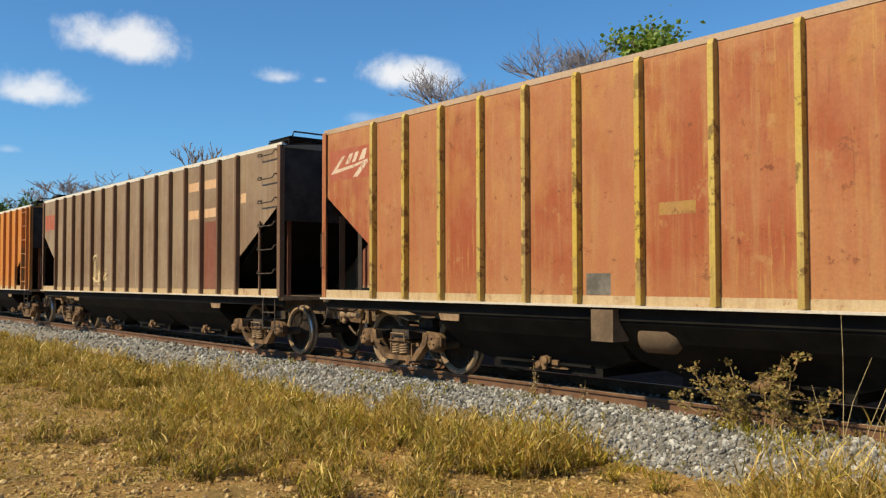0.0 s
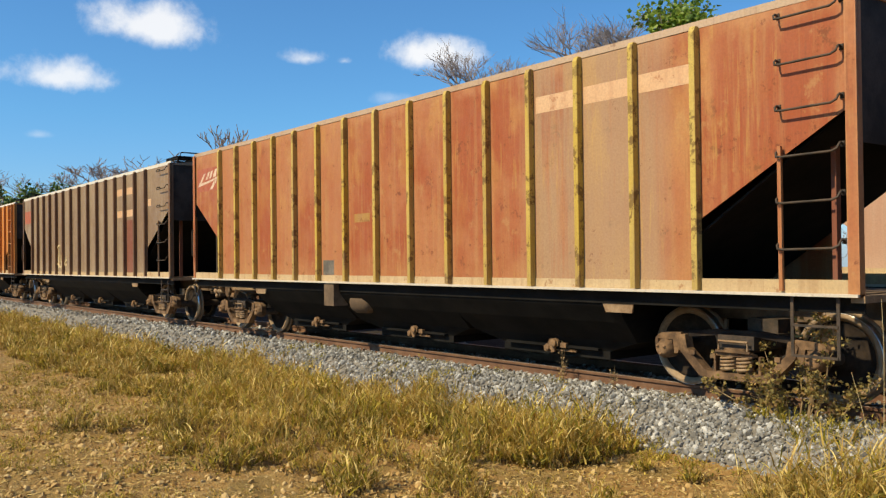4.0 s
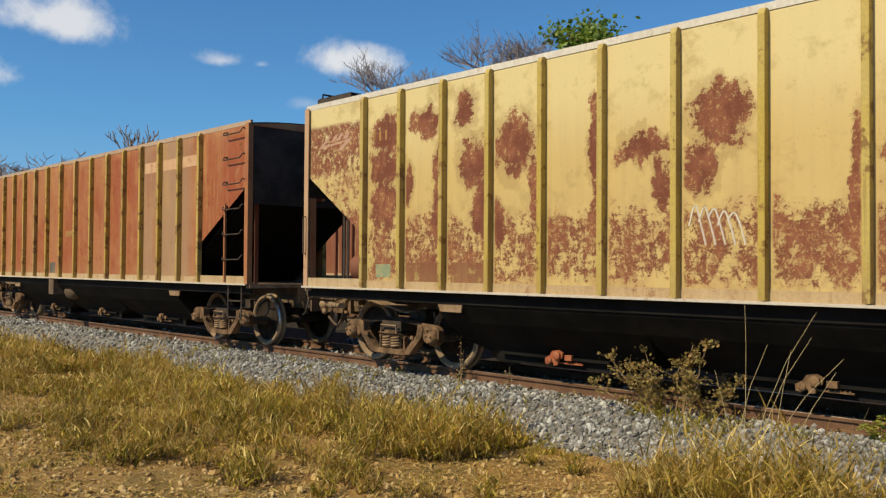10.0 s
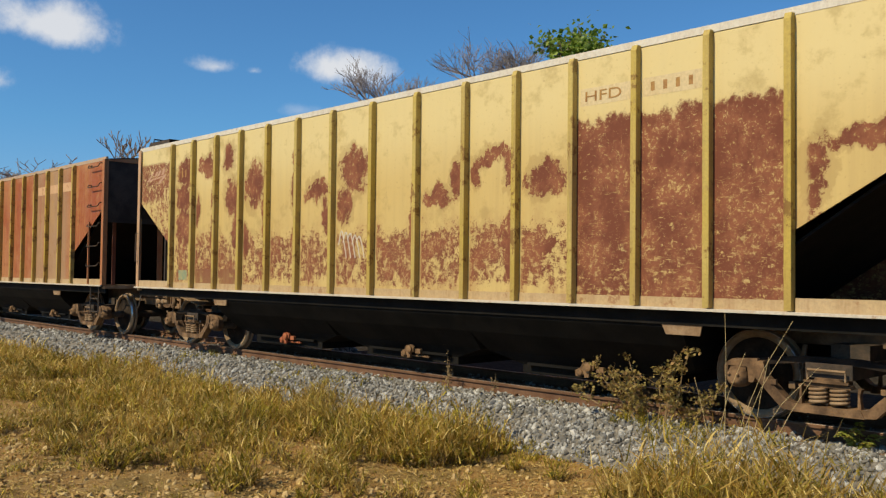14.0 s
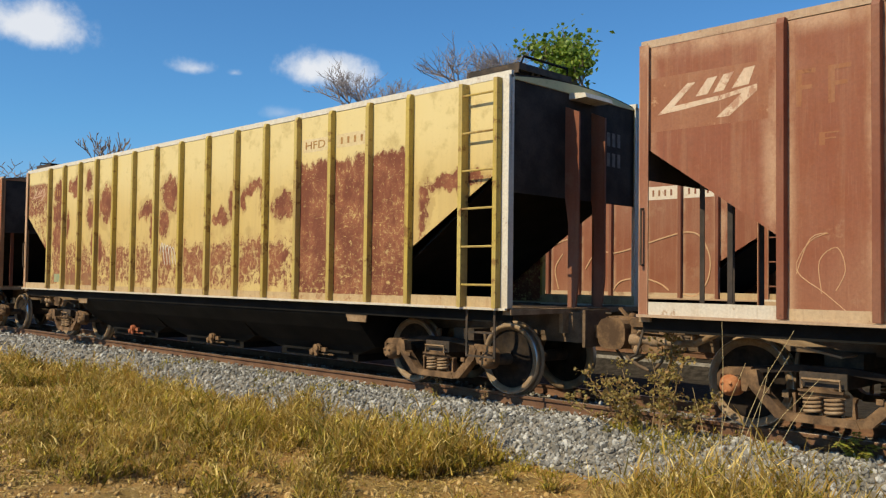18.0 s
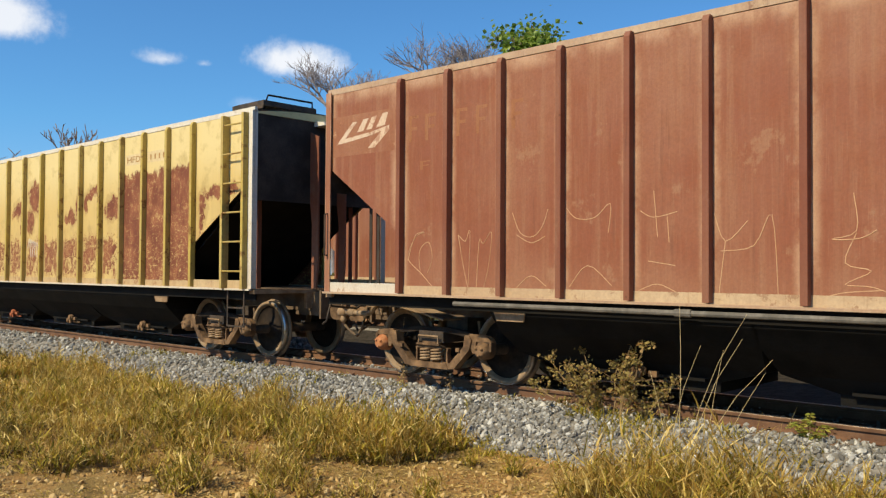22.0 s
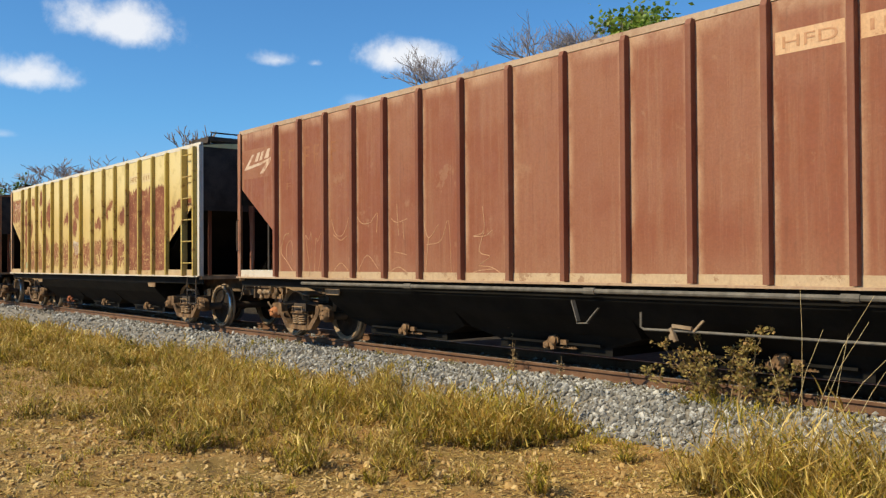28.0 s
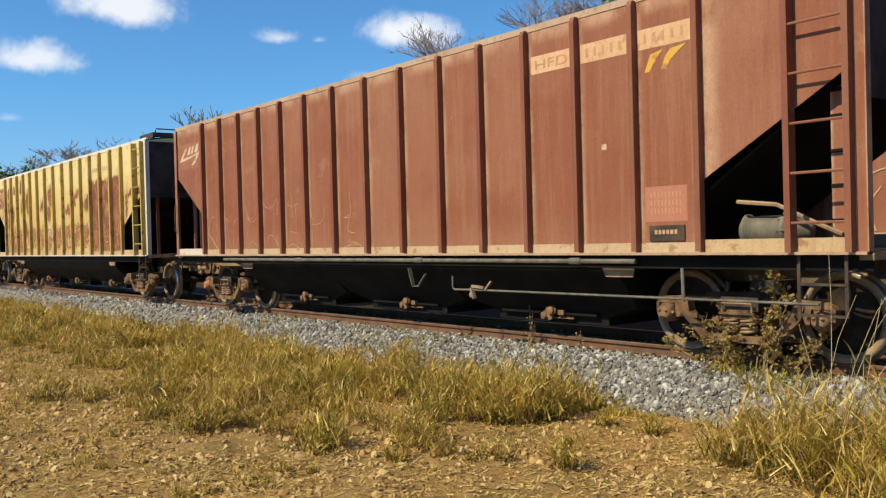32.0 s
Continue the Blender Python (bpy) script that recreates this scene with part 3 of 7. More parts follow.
M["logo_smear"] = material("logo_smear", weathered((0.250, 0.088, 0.043), (0.40, 0.20, 0.11), (0.50, 0.29, 0.17), (0.34, 0.17, 0.095), 0.5, 0.62, 0.3))
M["end_mark"] = material("end_mark", plain((0.15, 0.135, 0.115), (0.23, 0.205, 0.18), 14, 60, 0.1), 0.9)
M["cap_orange"] = material("cap_orange", plain((0.34, 0.11, 0.04), (0.46, 0.20, 0.085), 8, 50), 0.85)
M["ghost"] = material("ghost", weathered((0.28, 0.105, 0.042), (0.31, 0.13, 0.06), (0.18, 0.06, 0.03), (0.31, 0.15, 0.08), 0.6, 0.58, 0.5))
M["ghost_peach"] = material("ghost_peach", weathered((0.47, 0.24, 0.12), (0.50, 0.27, 0.15), (0.35, 0.13, 0.06), (0.5, 0.26, 0.13), 0.5, 0.6, 0.5))
M["dust_edge"] = material("dust_edge", weathered((0.46, 0.27, 0.15), (0.54, 0.36, 0.22), (0.26, 0.09, 0.045), (0.50, 0.30, 0.17), 0.6, 0.6, 0.6))
M["chord_dust"] = material("chord_dust", weathered((0.36, 0.22, 0.135), (0.50, 0.37, 0.26), (0.17, 0.065, 0.035), (0.48, 0.34, 0.22), 0.7, 0.6, 0.6))
M["sill_dust"] = material("sill_dust", weathered((0.40, 0.26, 0.15), (0.54, 0.41, 0.26), (0.20, 0.08, 0.04), (0.46, 0.33, 0.20), 0.7, 0.56, 0.7))
M["field_faint"] = material("field_faint", weathered((0.62, 0.48, 0.26), (0.66, 0.54, 0.33), (0.42, 0.24, 0.10), (0.52, 0.38, 0.20), 0.4, 0.62, 0.6))
M["stalk"] = material("stalk", plain((0.46, 0.34, 0.16), (0.60, 0.47, 0.25), 12, 80, 0.1), 0.8)
M["field_pink"] = material("field_pink", weathered((0.40, 0.155, 0.10), (0.46, 0.22, 0.15), (0.25, 0.07, 0.03), (0.42, 0.19, 0.11), 0.5, 0.62, 0.5))
M["grey_paint"] = material("grey_paint", plain((0.10, 0.088, 0.072), (0.19, 0.165, 0.135), 6, 50), 0.8)
M["orange_paint"] = material("orange_paint", plain((0.30, 0.075, 0.03), (0.38, 0.13, 0.06), 8, 50), 0.8)


# ---------------------------------------------------------------- mesh tools
def bm_box(bm, x0, x1, y0, y1, z0, z1):
    v = [bm.verts.new((x, y, z)) for z in (z0, z1) for y in (y0, y1) for x in (x0, x1)]
    for f in ((0, 2, 3, 1), (4, 5, 7, 6), (0, 1, 5, 4), (2, 6, 7, 3), (0, 4, 6, 2), (1, 3, 7, 5)):
        bm.faces.new([v[i] for i in f])
    return v


def bm_bar(bm, a, b, w, d=None, up=(0, 0, 1)):
    """A square bar from a to b."""
    a, b = Vector(a), Vector(b)
    d = w if d is None else d
    t = (b - a).normalized()
    s = t.cross(Vector(up))
    if s.length < 1e-3:
        s = t.cross(Vector((0, 1, 0)))
    s.normalize()
    u = s.cross(t)
    rings = [[bm.verts.new(p + s * (i * w / 2) + u * (j * d / 2)) for i, j in ((-1, -1), (1, -1), (1, 1), (-1, 1))] for p in (a, b)]
    for i in range(4):
        j = (i + 1) % 4
        bm.faces.new((rings[0][i], rings[0][j], rings[1][j], rings[1][i]))
    bm.faces.new(rings[0][::-1])
    bm.faces.new(rings[1])


def bm_tube(bm, pts, r, seg=6, r_end=None):
    """A round tube along points, closed at both ends."""
    pts = [Vector(p) for p in pts]
    r_end = r if r_end is None else r_end
    rings = []
    side = None
    for i, p in enumerate(pts):
        t = (pts[min(i + 1, len(pts) - 1)] - pts[max(i - 1, 0)]).normalized()
        if side is None:
            side = t.orthogonal().normalized()
        side = (side - t * side.dot(t)).normalized()
        u = t.cross(side)
        rad = r + (r_end - r) * i / max(1, len(pts) - 1)
        rings.append([bm.verts.new(p + (side * math.cos(a) + u * math.sin(a)) * rad) for a in (math.tau * j / seg for j in range(seg))])
    for q, w in zip(rings, rings[1:]):
        for j in range(seg):
            bm.faces.new((q[j], q[(j + 1) % seg], w[(j + 1) % seg], w[j]))
    bm.faces.new(rings[0][::-1])
    bm.faces.new(rings[-1])


def bm_lathe(bm, profile, centre, axis="y", seg=32):
    """A body of revolution: profile of (along the axis, radius)."""
    c = Vector(centre)
    rings = []
    for a, r in profile:
        ring = []
        for j in range(seg):
            t = math.tau * j / seg
            p = {"y": (r * math.cos(t), a, r * math.sin(t)), "x": (a, r * math.cos(t), r * math.sin(t)), "z": (r * math.cos(t), r * math.sin(t), a)}[axis]
            ring.append(bm.verts.new(c + Vector(p)))
        rings.append(ring)
    for q, w in zip(rings, rings[1:]):
        for j in range(seg):
            bm.faces.new((q[j], q[(j + 1) % seg], w[(j + 1) % seg], w[j]))
    bm.faces.new(rings[0][::-1])
    bm.faces.new(rings[-1])


def bm_plate(bm, pts, y0, y1):
    """A plate: an outline in x and z, from y0 to y1."""
    a = [bm.verts.new((x, y0, z)) for x, z in pts]
    b = [bm.verts.new((x, y1, z)) for x, z in pts]
    bm.faces.new(a)
    bm.faces.new(b[::-1])
    for i in range(len(pts)):
        j = (i + 1) % len(pts)
        bm.faces.new((a[j], a[i], b[i], b[j]))


def to_mesh(name, bm, smooth=False, bevel=0.0):
    if bevel:
        sharp = [e for e in bm.edges if len(e.link_faces) == 2 and e.calc_face_angle(0) > 0.6]
        bmesh.ops.bevel(bm, geom=sharp, offset=bevel, segments=1, affect="EDGES")
    bmesh.ops.recalc_face_normals(bm, faces=bm.faces)
    me = bpy.data.meshes.new(name)
    bm.to_mesh(me)
    bm.free()
    if smooth:
        for p in me.polygons:
            p.use_smooth = True
    return me


MESHES = {}


def shared(key, build, smooth=False, bevel=0.0):
    """Mesh data built once under a key and then shared."""
    if key not in MESHES:
        bm = bmesh.new()
        build(bm)
        MESHES[key] = to_mesh(key, bm, smooth, bevel)
        MESHES[key].materials.append(None)
    return MESHES[key]


def part(name, me, mat, parent, label="", at=(0, 0, 0), turn=None):
    """One mesh object; the material sits on the object, so that mesh data can be shared."""
    ob = new(name, me)
    if not me.materials:
        me.materials.append(None)
    ob.material_slots[0].link = "OBJECT"
    ob.material_slots[0].material = M[mat] if isinstance(mat, str) else mat
    if parent is not None:
        ob.parent = parent
    ob.location = at
    if turn:
        ob.rotation_euler = turn
    if label:
        ob["label"] = label
    return ob


def thing(name, label, category, group="", kind="", at=(0, 0, 0)):
    ob = new(name)
    ob.location = at
    ob.empty_display_size = 0.3
    return tagged(ob, label, category, group, kind)


# ---------------------------------------------------------------- hopper wagon
TRUCKS = (1.60, 12.84)
WHEEL_R, BASE = 0.42, 1.66
SLOPE = (Z_CUT_OUT - Z_CUT_IN) / RIB0


def mesh_panel(x0, width, y, s):
    """A bay of the side sheet, a little dished between its ribs; s is the way inwards."""
    def build(bm):
        nx, nz = 4, 8
        grid = []
        for j in range(nz + 1):
            row = []
            for i in range(nx + 1):
                u, v = i / nx, j / nz
                dish = 0.005 * math.sin(math.pi * u) * math.sin(math.pi * v) ** 0.5
                row.append(bm.verts.new((x0 + u * width, y + s * dish, ZB + 0.02 + v * (ZT - 0.03 - ZB - 0.02))))
            grid.append(row)
        for j in range(nz):
            for i in range(nx):
                bm.faces.new((grid[j][i], grid[j][i + 1], grid[j + 1][i + 1], grid[j + 1][i]))
        r = bmesh.ops.extrude_face_region(bm, geom=bm.faces[:])
        bmesh.ops.translate(bm, vec=(0, s * 0.01, 0), verts=[g for g in r["geom"] if isinstance(g, bmesh.types.BMVert)])
    return build


def mesh_rib(bm):
    """A box-section rib, deeper than it is wide, with a short slanted head; origin on its centre line."""
    z0, z1 = ZB + 0.012, ZT - 0.008
    pts = ((-0.033, 0.0), (-0.033, -0.084), (-0.029, -0.088), (0.029, -0.088), (0.033, -0.084), (0.033, 0.0))
    rings = []
    for z, back in ((z0, 0.0), (z1 - 0.05, 0.0), (z1, 0.025)):
        rings.append([bm.verts.new((x, y + (back if y < -0.01 else 0.0), z)) for x, y in pts])
    n = len(pts)
    for q, w in zip(rings, rings[1:]):
        for i in range(n):
            j = (i + 1) % n
            bm.faces.new((q[i], q[j], w[j], w[i]))
    bm.faces.new(rings[0][::-1])
    bm.faces.new(rings[-1])


def mesh_roof(bm):
    n = 10
    rows, low = [], []
    for x in (0.03, L - 0.03):
        rows.append([bm.verts.new((x, -1.3 + 2.6 * i / n, ZT - 0.01 + 0.09 * (1 - (2 * i / n - 1) ** 2))) for i in range(n + 1)])
        low.append([bm.verts.new((x, -1.3 + 2.6 * i / n, ZT - 0.03)) for i in range(n + 1)])
    for i in range(n):
        bm.faces.new((rows[0][i], rows[0][i + 1], rows[1][i + 1], rows[1][i]))
        bm.faces.new((low[0][i], low[1][i], low[1][i + 1], low[0][i + 1]))
        for k in (0, 1):
            bm.faces.new((rows[k][i], low[k][i], low[k][i + 1], rows[k][i + 1]))
    for i in (0, n):
        bm.faces.new((rows[0][i], rows[1][i], low[1][i], low[0][i]))


def mesh_slope(bm):
    """The end slope sheet, from the end wall's foot down to the first hopper. Origin at the corner, towards +x."""
    x1 = 2.75
    z1 = Z_CUT_OUT - SLOPE * x1
    a = [bm.verts.new((0.08, y, Z_CUT_OUT - 0.03)) for y in (-1.25, 1.25)]
    b = [bm.verts.new((x1, y, z1)) for y in (-1.25, 1.25)]
    c = [bm.verts.new((0.08, y, Z_CUT_OUT + 0.0)) for y in (-1.25, 1.25)]
    d = [bm.verts.new((x1, y, z1 + 0.03)) for y in (-1.25, 1.25)]
    for f in ((a[0], a[1], b[1], b[0]), (c[0], d[0], d[1], c[1]), (a[0], b[0], d[0], c[0]), (a[1], c[1], d[1], b[1]), (a[0], c[0], c[1], a[1]), (b[0], b[1], d[1], d[0])):
        bm.faces.new(f)


def mesh_hopper(bm):
    """One hopper pocket under the floor line, with its flanged outlet."""
    rings = []
    for hx, hy, z in ((1.48, 1.3, ZB + 0.05), (1.48, 1.27, ZB - 0.18), (1.47, 1.10, 0.62), (1.40, 0.82, 0.40), (0.92, 0.72, 0.27), (0.92, 0.72, 0.18)):
        rings.append([bm.verts.new((x, y, z)) for x, y in ((-hx, -hy), (hx, -hy), (hx, hy), (-hx, hy))])
    for q, w in zip(rings, rings[1:]):
        for i in range(4):
            j = (i + 1) % 4
            bm.faces.new((q[i], q[j], w[j], w[i]))
    bm.faces.new(rings[-1][::-1])
    bm.faces.new(rings[0])
    bm_box(bm, -0.80, 0.80, -0.80, 0.80, 0.275, 0.30)


def mesh_gate(bm):
    """The outlet gate's capstan casting and short rack beside a hopper."""
    bm_lathe(bm, [(-0.10, 0.03), (-0.09, 0.062), (0.0, 0.066), (0.05, 0.035)], (0.02, 0, 0.02), "y", 12)
    bm_lathe(bm, [(-0.08, 0.025), (-0.07, 0.05), (0.03, 0.05)], (-0.13, 0, -0.06), "y", 10)
    bm_plate(bm, [(-0.20, -0.12), (-0.21, -0.04), (-0.12, 0.01), (-0.08, 0.08), (0.04, 0.10), (0.11, 0.06), (0.10, -0.02), (0.03, -0.05), (0.02, -0.13), (-0.05, -0.14), (-0.06, -0.08), (-0.14, -0.13)], -0.05, -0.01)
    bm_box(bm, 0.14, 0.26, -0.04, 0.02, -0.05, 0.03)
    bm_bar(bm, (-0.10, 0.03, -0.10), (0.42, 0.03, -0.10), 0.035, 0.02)
    for i in range(5):
        bm_box(bm, 0.14 + 0.055 * i, 0.165 + 0.055 * i, 0.02, 0.04, -0.09, -0.075)
    bmesh.ops.scale(bm, vec=(0.8, 0.8, 0.7), verts=bm.verts[:])


def mesh_wheel(bm):
    """Hub and dished web."""
    prof = [(-0.062, 0.0), (-0.062, 0.1), (-0.03, 0.115), (-0.005, 0.20), (-0.010, 0.31), (-0.03, 0.352), (0.03, 0.352), (0.012, 0.3), (0.014, 0.2), (0.03, 0.115), (0.065, 0.1), (0.065, 0.0)]
    bm_lathe(bm, [(a, max(r, 0.002)) for a, r in prof], (0, 0, 0), "y", 40)


def mesh_rim(bm):
    """Rim with flange, open in the middle."""
    seg = 40
    rings = []
    for a, r in ((-0.040, 0.345), (-0.060, 0.372), (-0.068, 0.378), (-0.068, 0.408), (-0.055, 0.418), (0.025, 0.424), (0.04, 0.448), (0.065, 0.445), (0.067, 0.36), (0.03, 0.345)):
        rings.append([bm.verts.new((r * math.cos(math.tau * j / seg), a, r * math.sin(math.tau * j / seg))) for j in range(seg)])
    for q, w in zip(rings, rings[1:] + rings[:1]):
        for j in range(seg):
            bm.faces.new((q[j], q[(j + 1) % seg], w[(j + 1) % seg], w[j]))


def mesh_tread(bm):
    """The bright worn ring of the tread."""
    seg = 40
    rings = []
    for a, r in ((-0.060, 0.4185), (0.022, 0.4265), (0.022, 0.421), (-0.060, 0.413)):
        rings.append([bm.verts.new((r * math.cos(math.tau * j / seg), a, r * math.sin(math.tau * j / seg))) for j in range(seg)])
    for q, w in zip(rings, rings[1:] + rings[:1]):
        for j in range(seg):
            bm.faces.new((q[j], q[(j + 1) % seg], w[(j + 1) % seg], w[j]))


def mesh_axle(bm):
    bm_lathe(bm, [(-0.93, 0.06), (-0.6, 0.07), (-0.45, 0.075), (0.0, 0.068), (0.45, 0.075), (0.6, 0.07), (0.93, 0.06)], (0, 0, 0), "y", 12)


def frame_z(z):
    """Height on the side frame: its spring seat hangs well clear of the rail."""
    return 0.60 - 0.82 * (0.60 - z)


def mesh_sideframe(bm):
    """Cast truck side frame: pedestals round the boxes, diagonal arms, columns, top and bottom chords. Near side at y = -0.99."""
    y0, y1 = -0.99, -0.90
    h = BASE / 2
    for s in (-1, 1):
        def m(pts):
            p = [(x * s, z) for x, z in pts]
            return p if s > 0 else p[::-1]
        bm_plate(bm, m([(h - 0.20, 0.60), (h + 0.04, 0.58), (h + 0.09, 0.55), (h + 0.125, 0.50), (h + 0.125, 0.37), (h + 0.095, 0.37), (h + 0.09, 0.50), (h - 0.10, 0.50), (h - 0.115, 0.33), (h - 0.155, 0.33), (h - 0.19, 0.42)]), y0, y1)
        bm_plate(bm, m([(h - 0.20, 0.575), (h - 0.16, 0.52), (h - 0.19, 0.38), (0.40, 0.085), (0.26, 0.07), (0.25, 0.145), (0.34, 0.17), (h - 0.285, 0.41), (h - 0.26, 0.575)]), y0 - 0.015, y1 + 0.01)
        bm_plate(bm, m([(0.235, 0.14), (0.265, 0.15), (0.255, 0.30), (0.27, 0.36), (0.24, 0.37)]), y0 + 0.03, y1)
        bm_box(bm, s * (h - 0.36) - 0.028, s * (h - 0.36) + 0.028, y0 - 0.03, y0, 0.335, 0.39)
        bm_plate(bm, m([(h - 0.085, 0.50), (h + 0.075, 0.50), (h + 0.065, 0.40), (h - 0.075, 0.40)]), y0 + 0.01, y1)
    bm_plate(bm, [(-0.31, 0.07), (0.31, 0.07), (0.28, 0.155), (-0.28, 0.155)], y0 - 0.025, y1 + 0.08)
    for vert in bm.verts:
        vert.co.z = frame_z(vert.co.z)


def mesh_frame_top(bm):
    """The side frame's top chord; its near-black colour stands for the body's shade."""
    h = BASE / 2
    bm_plate(bm, [(-h + 0.20, 0.545), (-0.24, 0.59), (0.24, 0.59), (h - 0.20, 0.545), (h - 0.18, 0.60), (0.24, 0.65), (-0.24, 0.65), (-h + 0.18, 0.60)], -0.94, -0.87)


def mesh_bolster_end(bm):
    """The bolster's lipped end over the springs."""
    bm_plate(bm, [(-0.20, 0.352), (0.20, 0.352), (0.19, 0.385), (0.13, 0.40), (0.10, 0.45), (-0.10, 0.45), (-0.13, 0.40), (-0.19, 0.385)], -1.005, -0.90)
    bm_plate(bm, [(-0.19, 0.40), (0.19, 0.40), (0.19, 0.425), (-0.19, 0.425)], -1.035, -1.0)
    for vert in bm.verts:
        vert.co.z = frame_z(vert.co.z)


def mesh_hanger(bm):
    """Open loop of bar over the springs."""
    bm_tube(bm, [(-0.16, -1.02, 0.46), (-0.16, -1.02, 0.545), (0.16, -1.02, 0.545), (0.16, -1.02, 0.46)], 0.012, 5)


def mesh_spring(bm):
    turns, n = 4.0, 48
    bm_tube(bm, [(0.070 * math.cos(math.tau * turns * i / n), 0.070 * math.sin(math.tau * turns * i / n), 0.012 + 0.140 * i / n) for i in range(n + 1)], 0.0150, 6)


def mesh_cap(bm):
    bm_lathe(bm, [(-0.06, 0.045), (-0.052, 0.072), (-0.02, 0.080), (0.0, 0.098), (0.12, 0.105)], (0, 0, 0), "y", 16)
    for i in range(3):
        a = math.tau * i / 3 + 0.5
        bm_lathe(bm, [(-0.075, 0.015), (-0.05, 0.015)], (0.048 * math.cos(a), 0, 0.052 * math.sin(a)), "y", 6)


def mesh_bolster(bm):
    bm_box(bm, -0.2, 0.2, -0.97, 0.97, 0.47, 0.60)
    bm_box(bm, -0.17, 0.17, -0.5, 0.5, 0.58, 0.74)


def mesh_brake_beam(bm):
    bm_bar(bm, (0, -0.75, 0.36), (0, 0.75, 0.36), 0.06)
    for y in (-0.535, 0.535):
        bm_box(bm, -0.03, 0.03, y - 0.05, y + 0.05, 0.26, 0.50)
        bm_bar(bm, (0, y, 0.5), (-0.03, y, 0.72), 0.035)


def rounded(x0, x1, z0, z1, r):
    """Outline of a plate with round corners, x0 greater than x1."""
    pts = []
    for cx, cz, a0 in ((x1 + r, z1 - r, 90), (x1 + r, z0 + r, 180), (x0 - r, z0 + r, 270), (x0 - r, z1 - r, 0)):
        pts += [(cx + r * math.cos(radians(a0 + t)), cz + r * math.sin(radians(a0 + t))) for t in (0, 30, 60, 90)]
    return pts[::-1]


def mesh_coupler(bm):
    """Rounded head of the cast knuckle coupler, towards -x."""
    bm_plate(bm, rounded(-0.40, -0.76, 0.56, 0.88, 0.10), -0.02, 0.19)


# the cast pieces on the coupler's head: name, outline and the two sides
COUPLER_PLATES = (("shank", (-0.18, -0.46, 0.65, 0.79, 0.03), -0.08, 0.08), ("upper_lip", (-0.40, -0.80, 0.80, 0.89, 0.04), -0.22, 0.0), ("web", (-0.42, -0.66, 0.69, 0.745, 0.025), -0.18, 0.0),
                  ("lower_lip", (-0.40, -0.78, 0.55, 0.635, 0.04), -0.21, 0.0), ("shoulder", (-0.38, -0.45, 0.56, 0.88, 0.03), -0.19, 0.0), ("stay", (-0.60, -0.66, 0.60, 0.84, 0.025), -0.15, 0.0))


def add_coupler(w, at, rot):
    head = part("coupler", shared("coupler", mesh_coupler, bevel=0.01), "truck_iron", w, "cast automatic coupler head, dusty brown", at, rot)
    for name, outline, ya, yb in COUPLER_PLATES:
        part(name, shared("coupler_" + name, lambda bm: bm_plate(bm, rounded(*outline), ya, yb), bevel=0.01), "truck_iron", head)
    part("knuckle", shared("knuckle", lambda bm: bm_lathe(bm, [(0.57, 0.05), (0.60, 0.07), (0.72, 0.078), (0.83, 0.07), (0.86, 0.05)], (-0.76, -0.11, 0.0), "z", 14)), "truck_iron", head)
    part("knuckle_pin", shared("knuckle_pin", lambda bm: bm_lathe(bm, [(0.86, 0.03), (0.90, 0.045), (0.93, 0.03)], (-0.70, -0.08, 0.0), "z", 10)), "truck_iron", head)
    part("lift_arm", shared("lift_arm", lambda bm: bm_bar(bm, (-0.55, -0.22, 0.88), (-0.42, -0.26, 0.97), 0.05, 0.02)), "truck_iron", head)


def mesh_draft_box(bm):
    """Draft gear pocket with its striker plate and bolted side."""
    bm_box(bm, -0.24, 2.3, -0.21, 0.21, 0.665, 0.93)
    bm_box(bm, -0.24, 0.42, -0.20, 0.20, 0.60, 0.67)
    bm_box(bm, -0.28, -0.24, -0.27, 0.27, 0.56, 0.96)
    for x in (-0.12, 0.05, 0.22):
        bm_box(bm, x, x + 0.05, -0.225, -0.21, 0.66, 0.72)
        bm_box(bm, x, x + 0.05, -0.225, -0.21, 0.82, 0.88)


def mesh_hose(bm):
    bm_tube(bm, [(0.15, -0.45, 0.78), (-0.1, -0.45, 0.78), (-0.18, -0.44, 0.72), (-0.28, -0.42, 0.50), (-0.42, -0.38, 0.38), (-0.62, -0.32, 0.42), (-0.8, -0.28, 0.50)], 0.019, 6)
    bm_tube(bm, [(-0.16, -0.44, 0.74), (-0.16, -0.46, 0.62)], 0.045, 6)


def mesh_lever(bm):
    bm_tube(bm, [(-0.02, -1.25, 0.84), (-0.06, -1.2, 0.80), (-0.1, -0.7, 0.76), (-0.2, -0.2, 0.92), (-0.4, -0.1, 0.92)], 0.014, 5)
    bm_tube(bm, [(-0.02, -1.25, 0.84), (-0.08, -1.27, 0.62), (-0.16, -1.27, 0.58)], 0.014, 5)


def mesh_end_beam(bm):
    """Shallow end channel, deep only at the draft sill."""
    bm_plate(bm, [(-0.02, 0.915), (-0.02, 0.97), (0.10, 0.97), (0.10, 0.915)], -1.34, 1.34)
    bm_plate(bm, [(0.0, 0.70), (0.0, 0.915), (0.05, 0.915), (0.05, 0.70)], -0.33, 0.33)


def mesh_deck(bm):
    """Narrow end platform floor; plates over the truck are added to shade its wheels."""
    bm_box(bm, 0.14, 0.40, -1.30, 1.30, 0.955, 0.978)
    bm_box(bm, 0.40, 1.55, -0.48, 0.48, 0.955, 0.978)
    bm_box(bm, 1.55, 2.5, -1.30, 1.30, 0.955, 0.978)


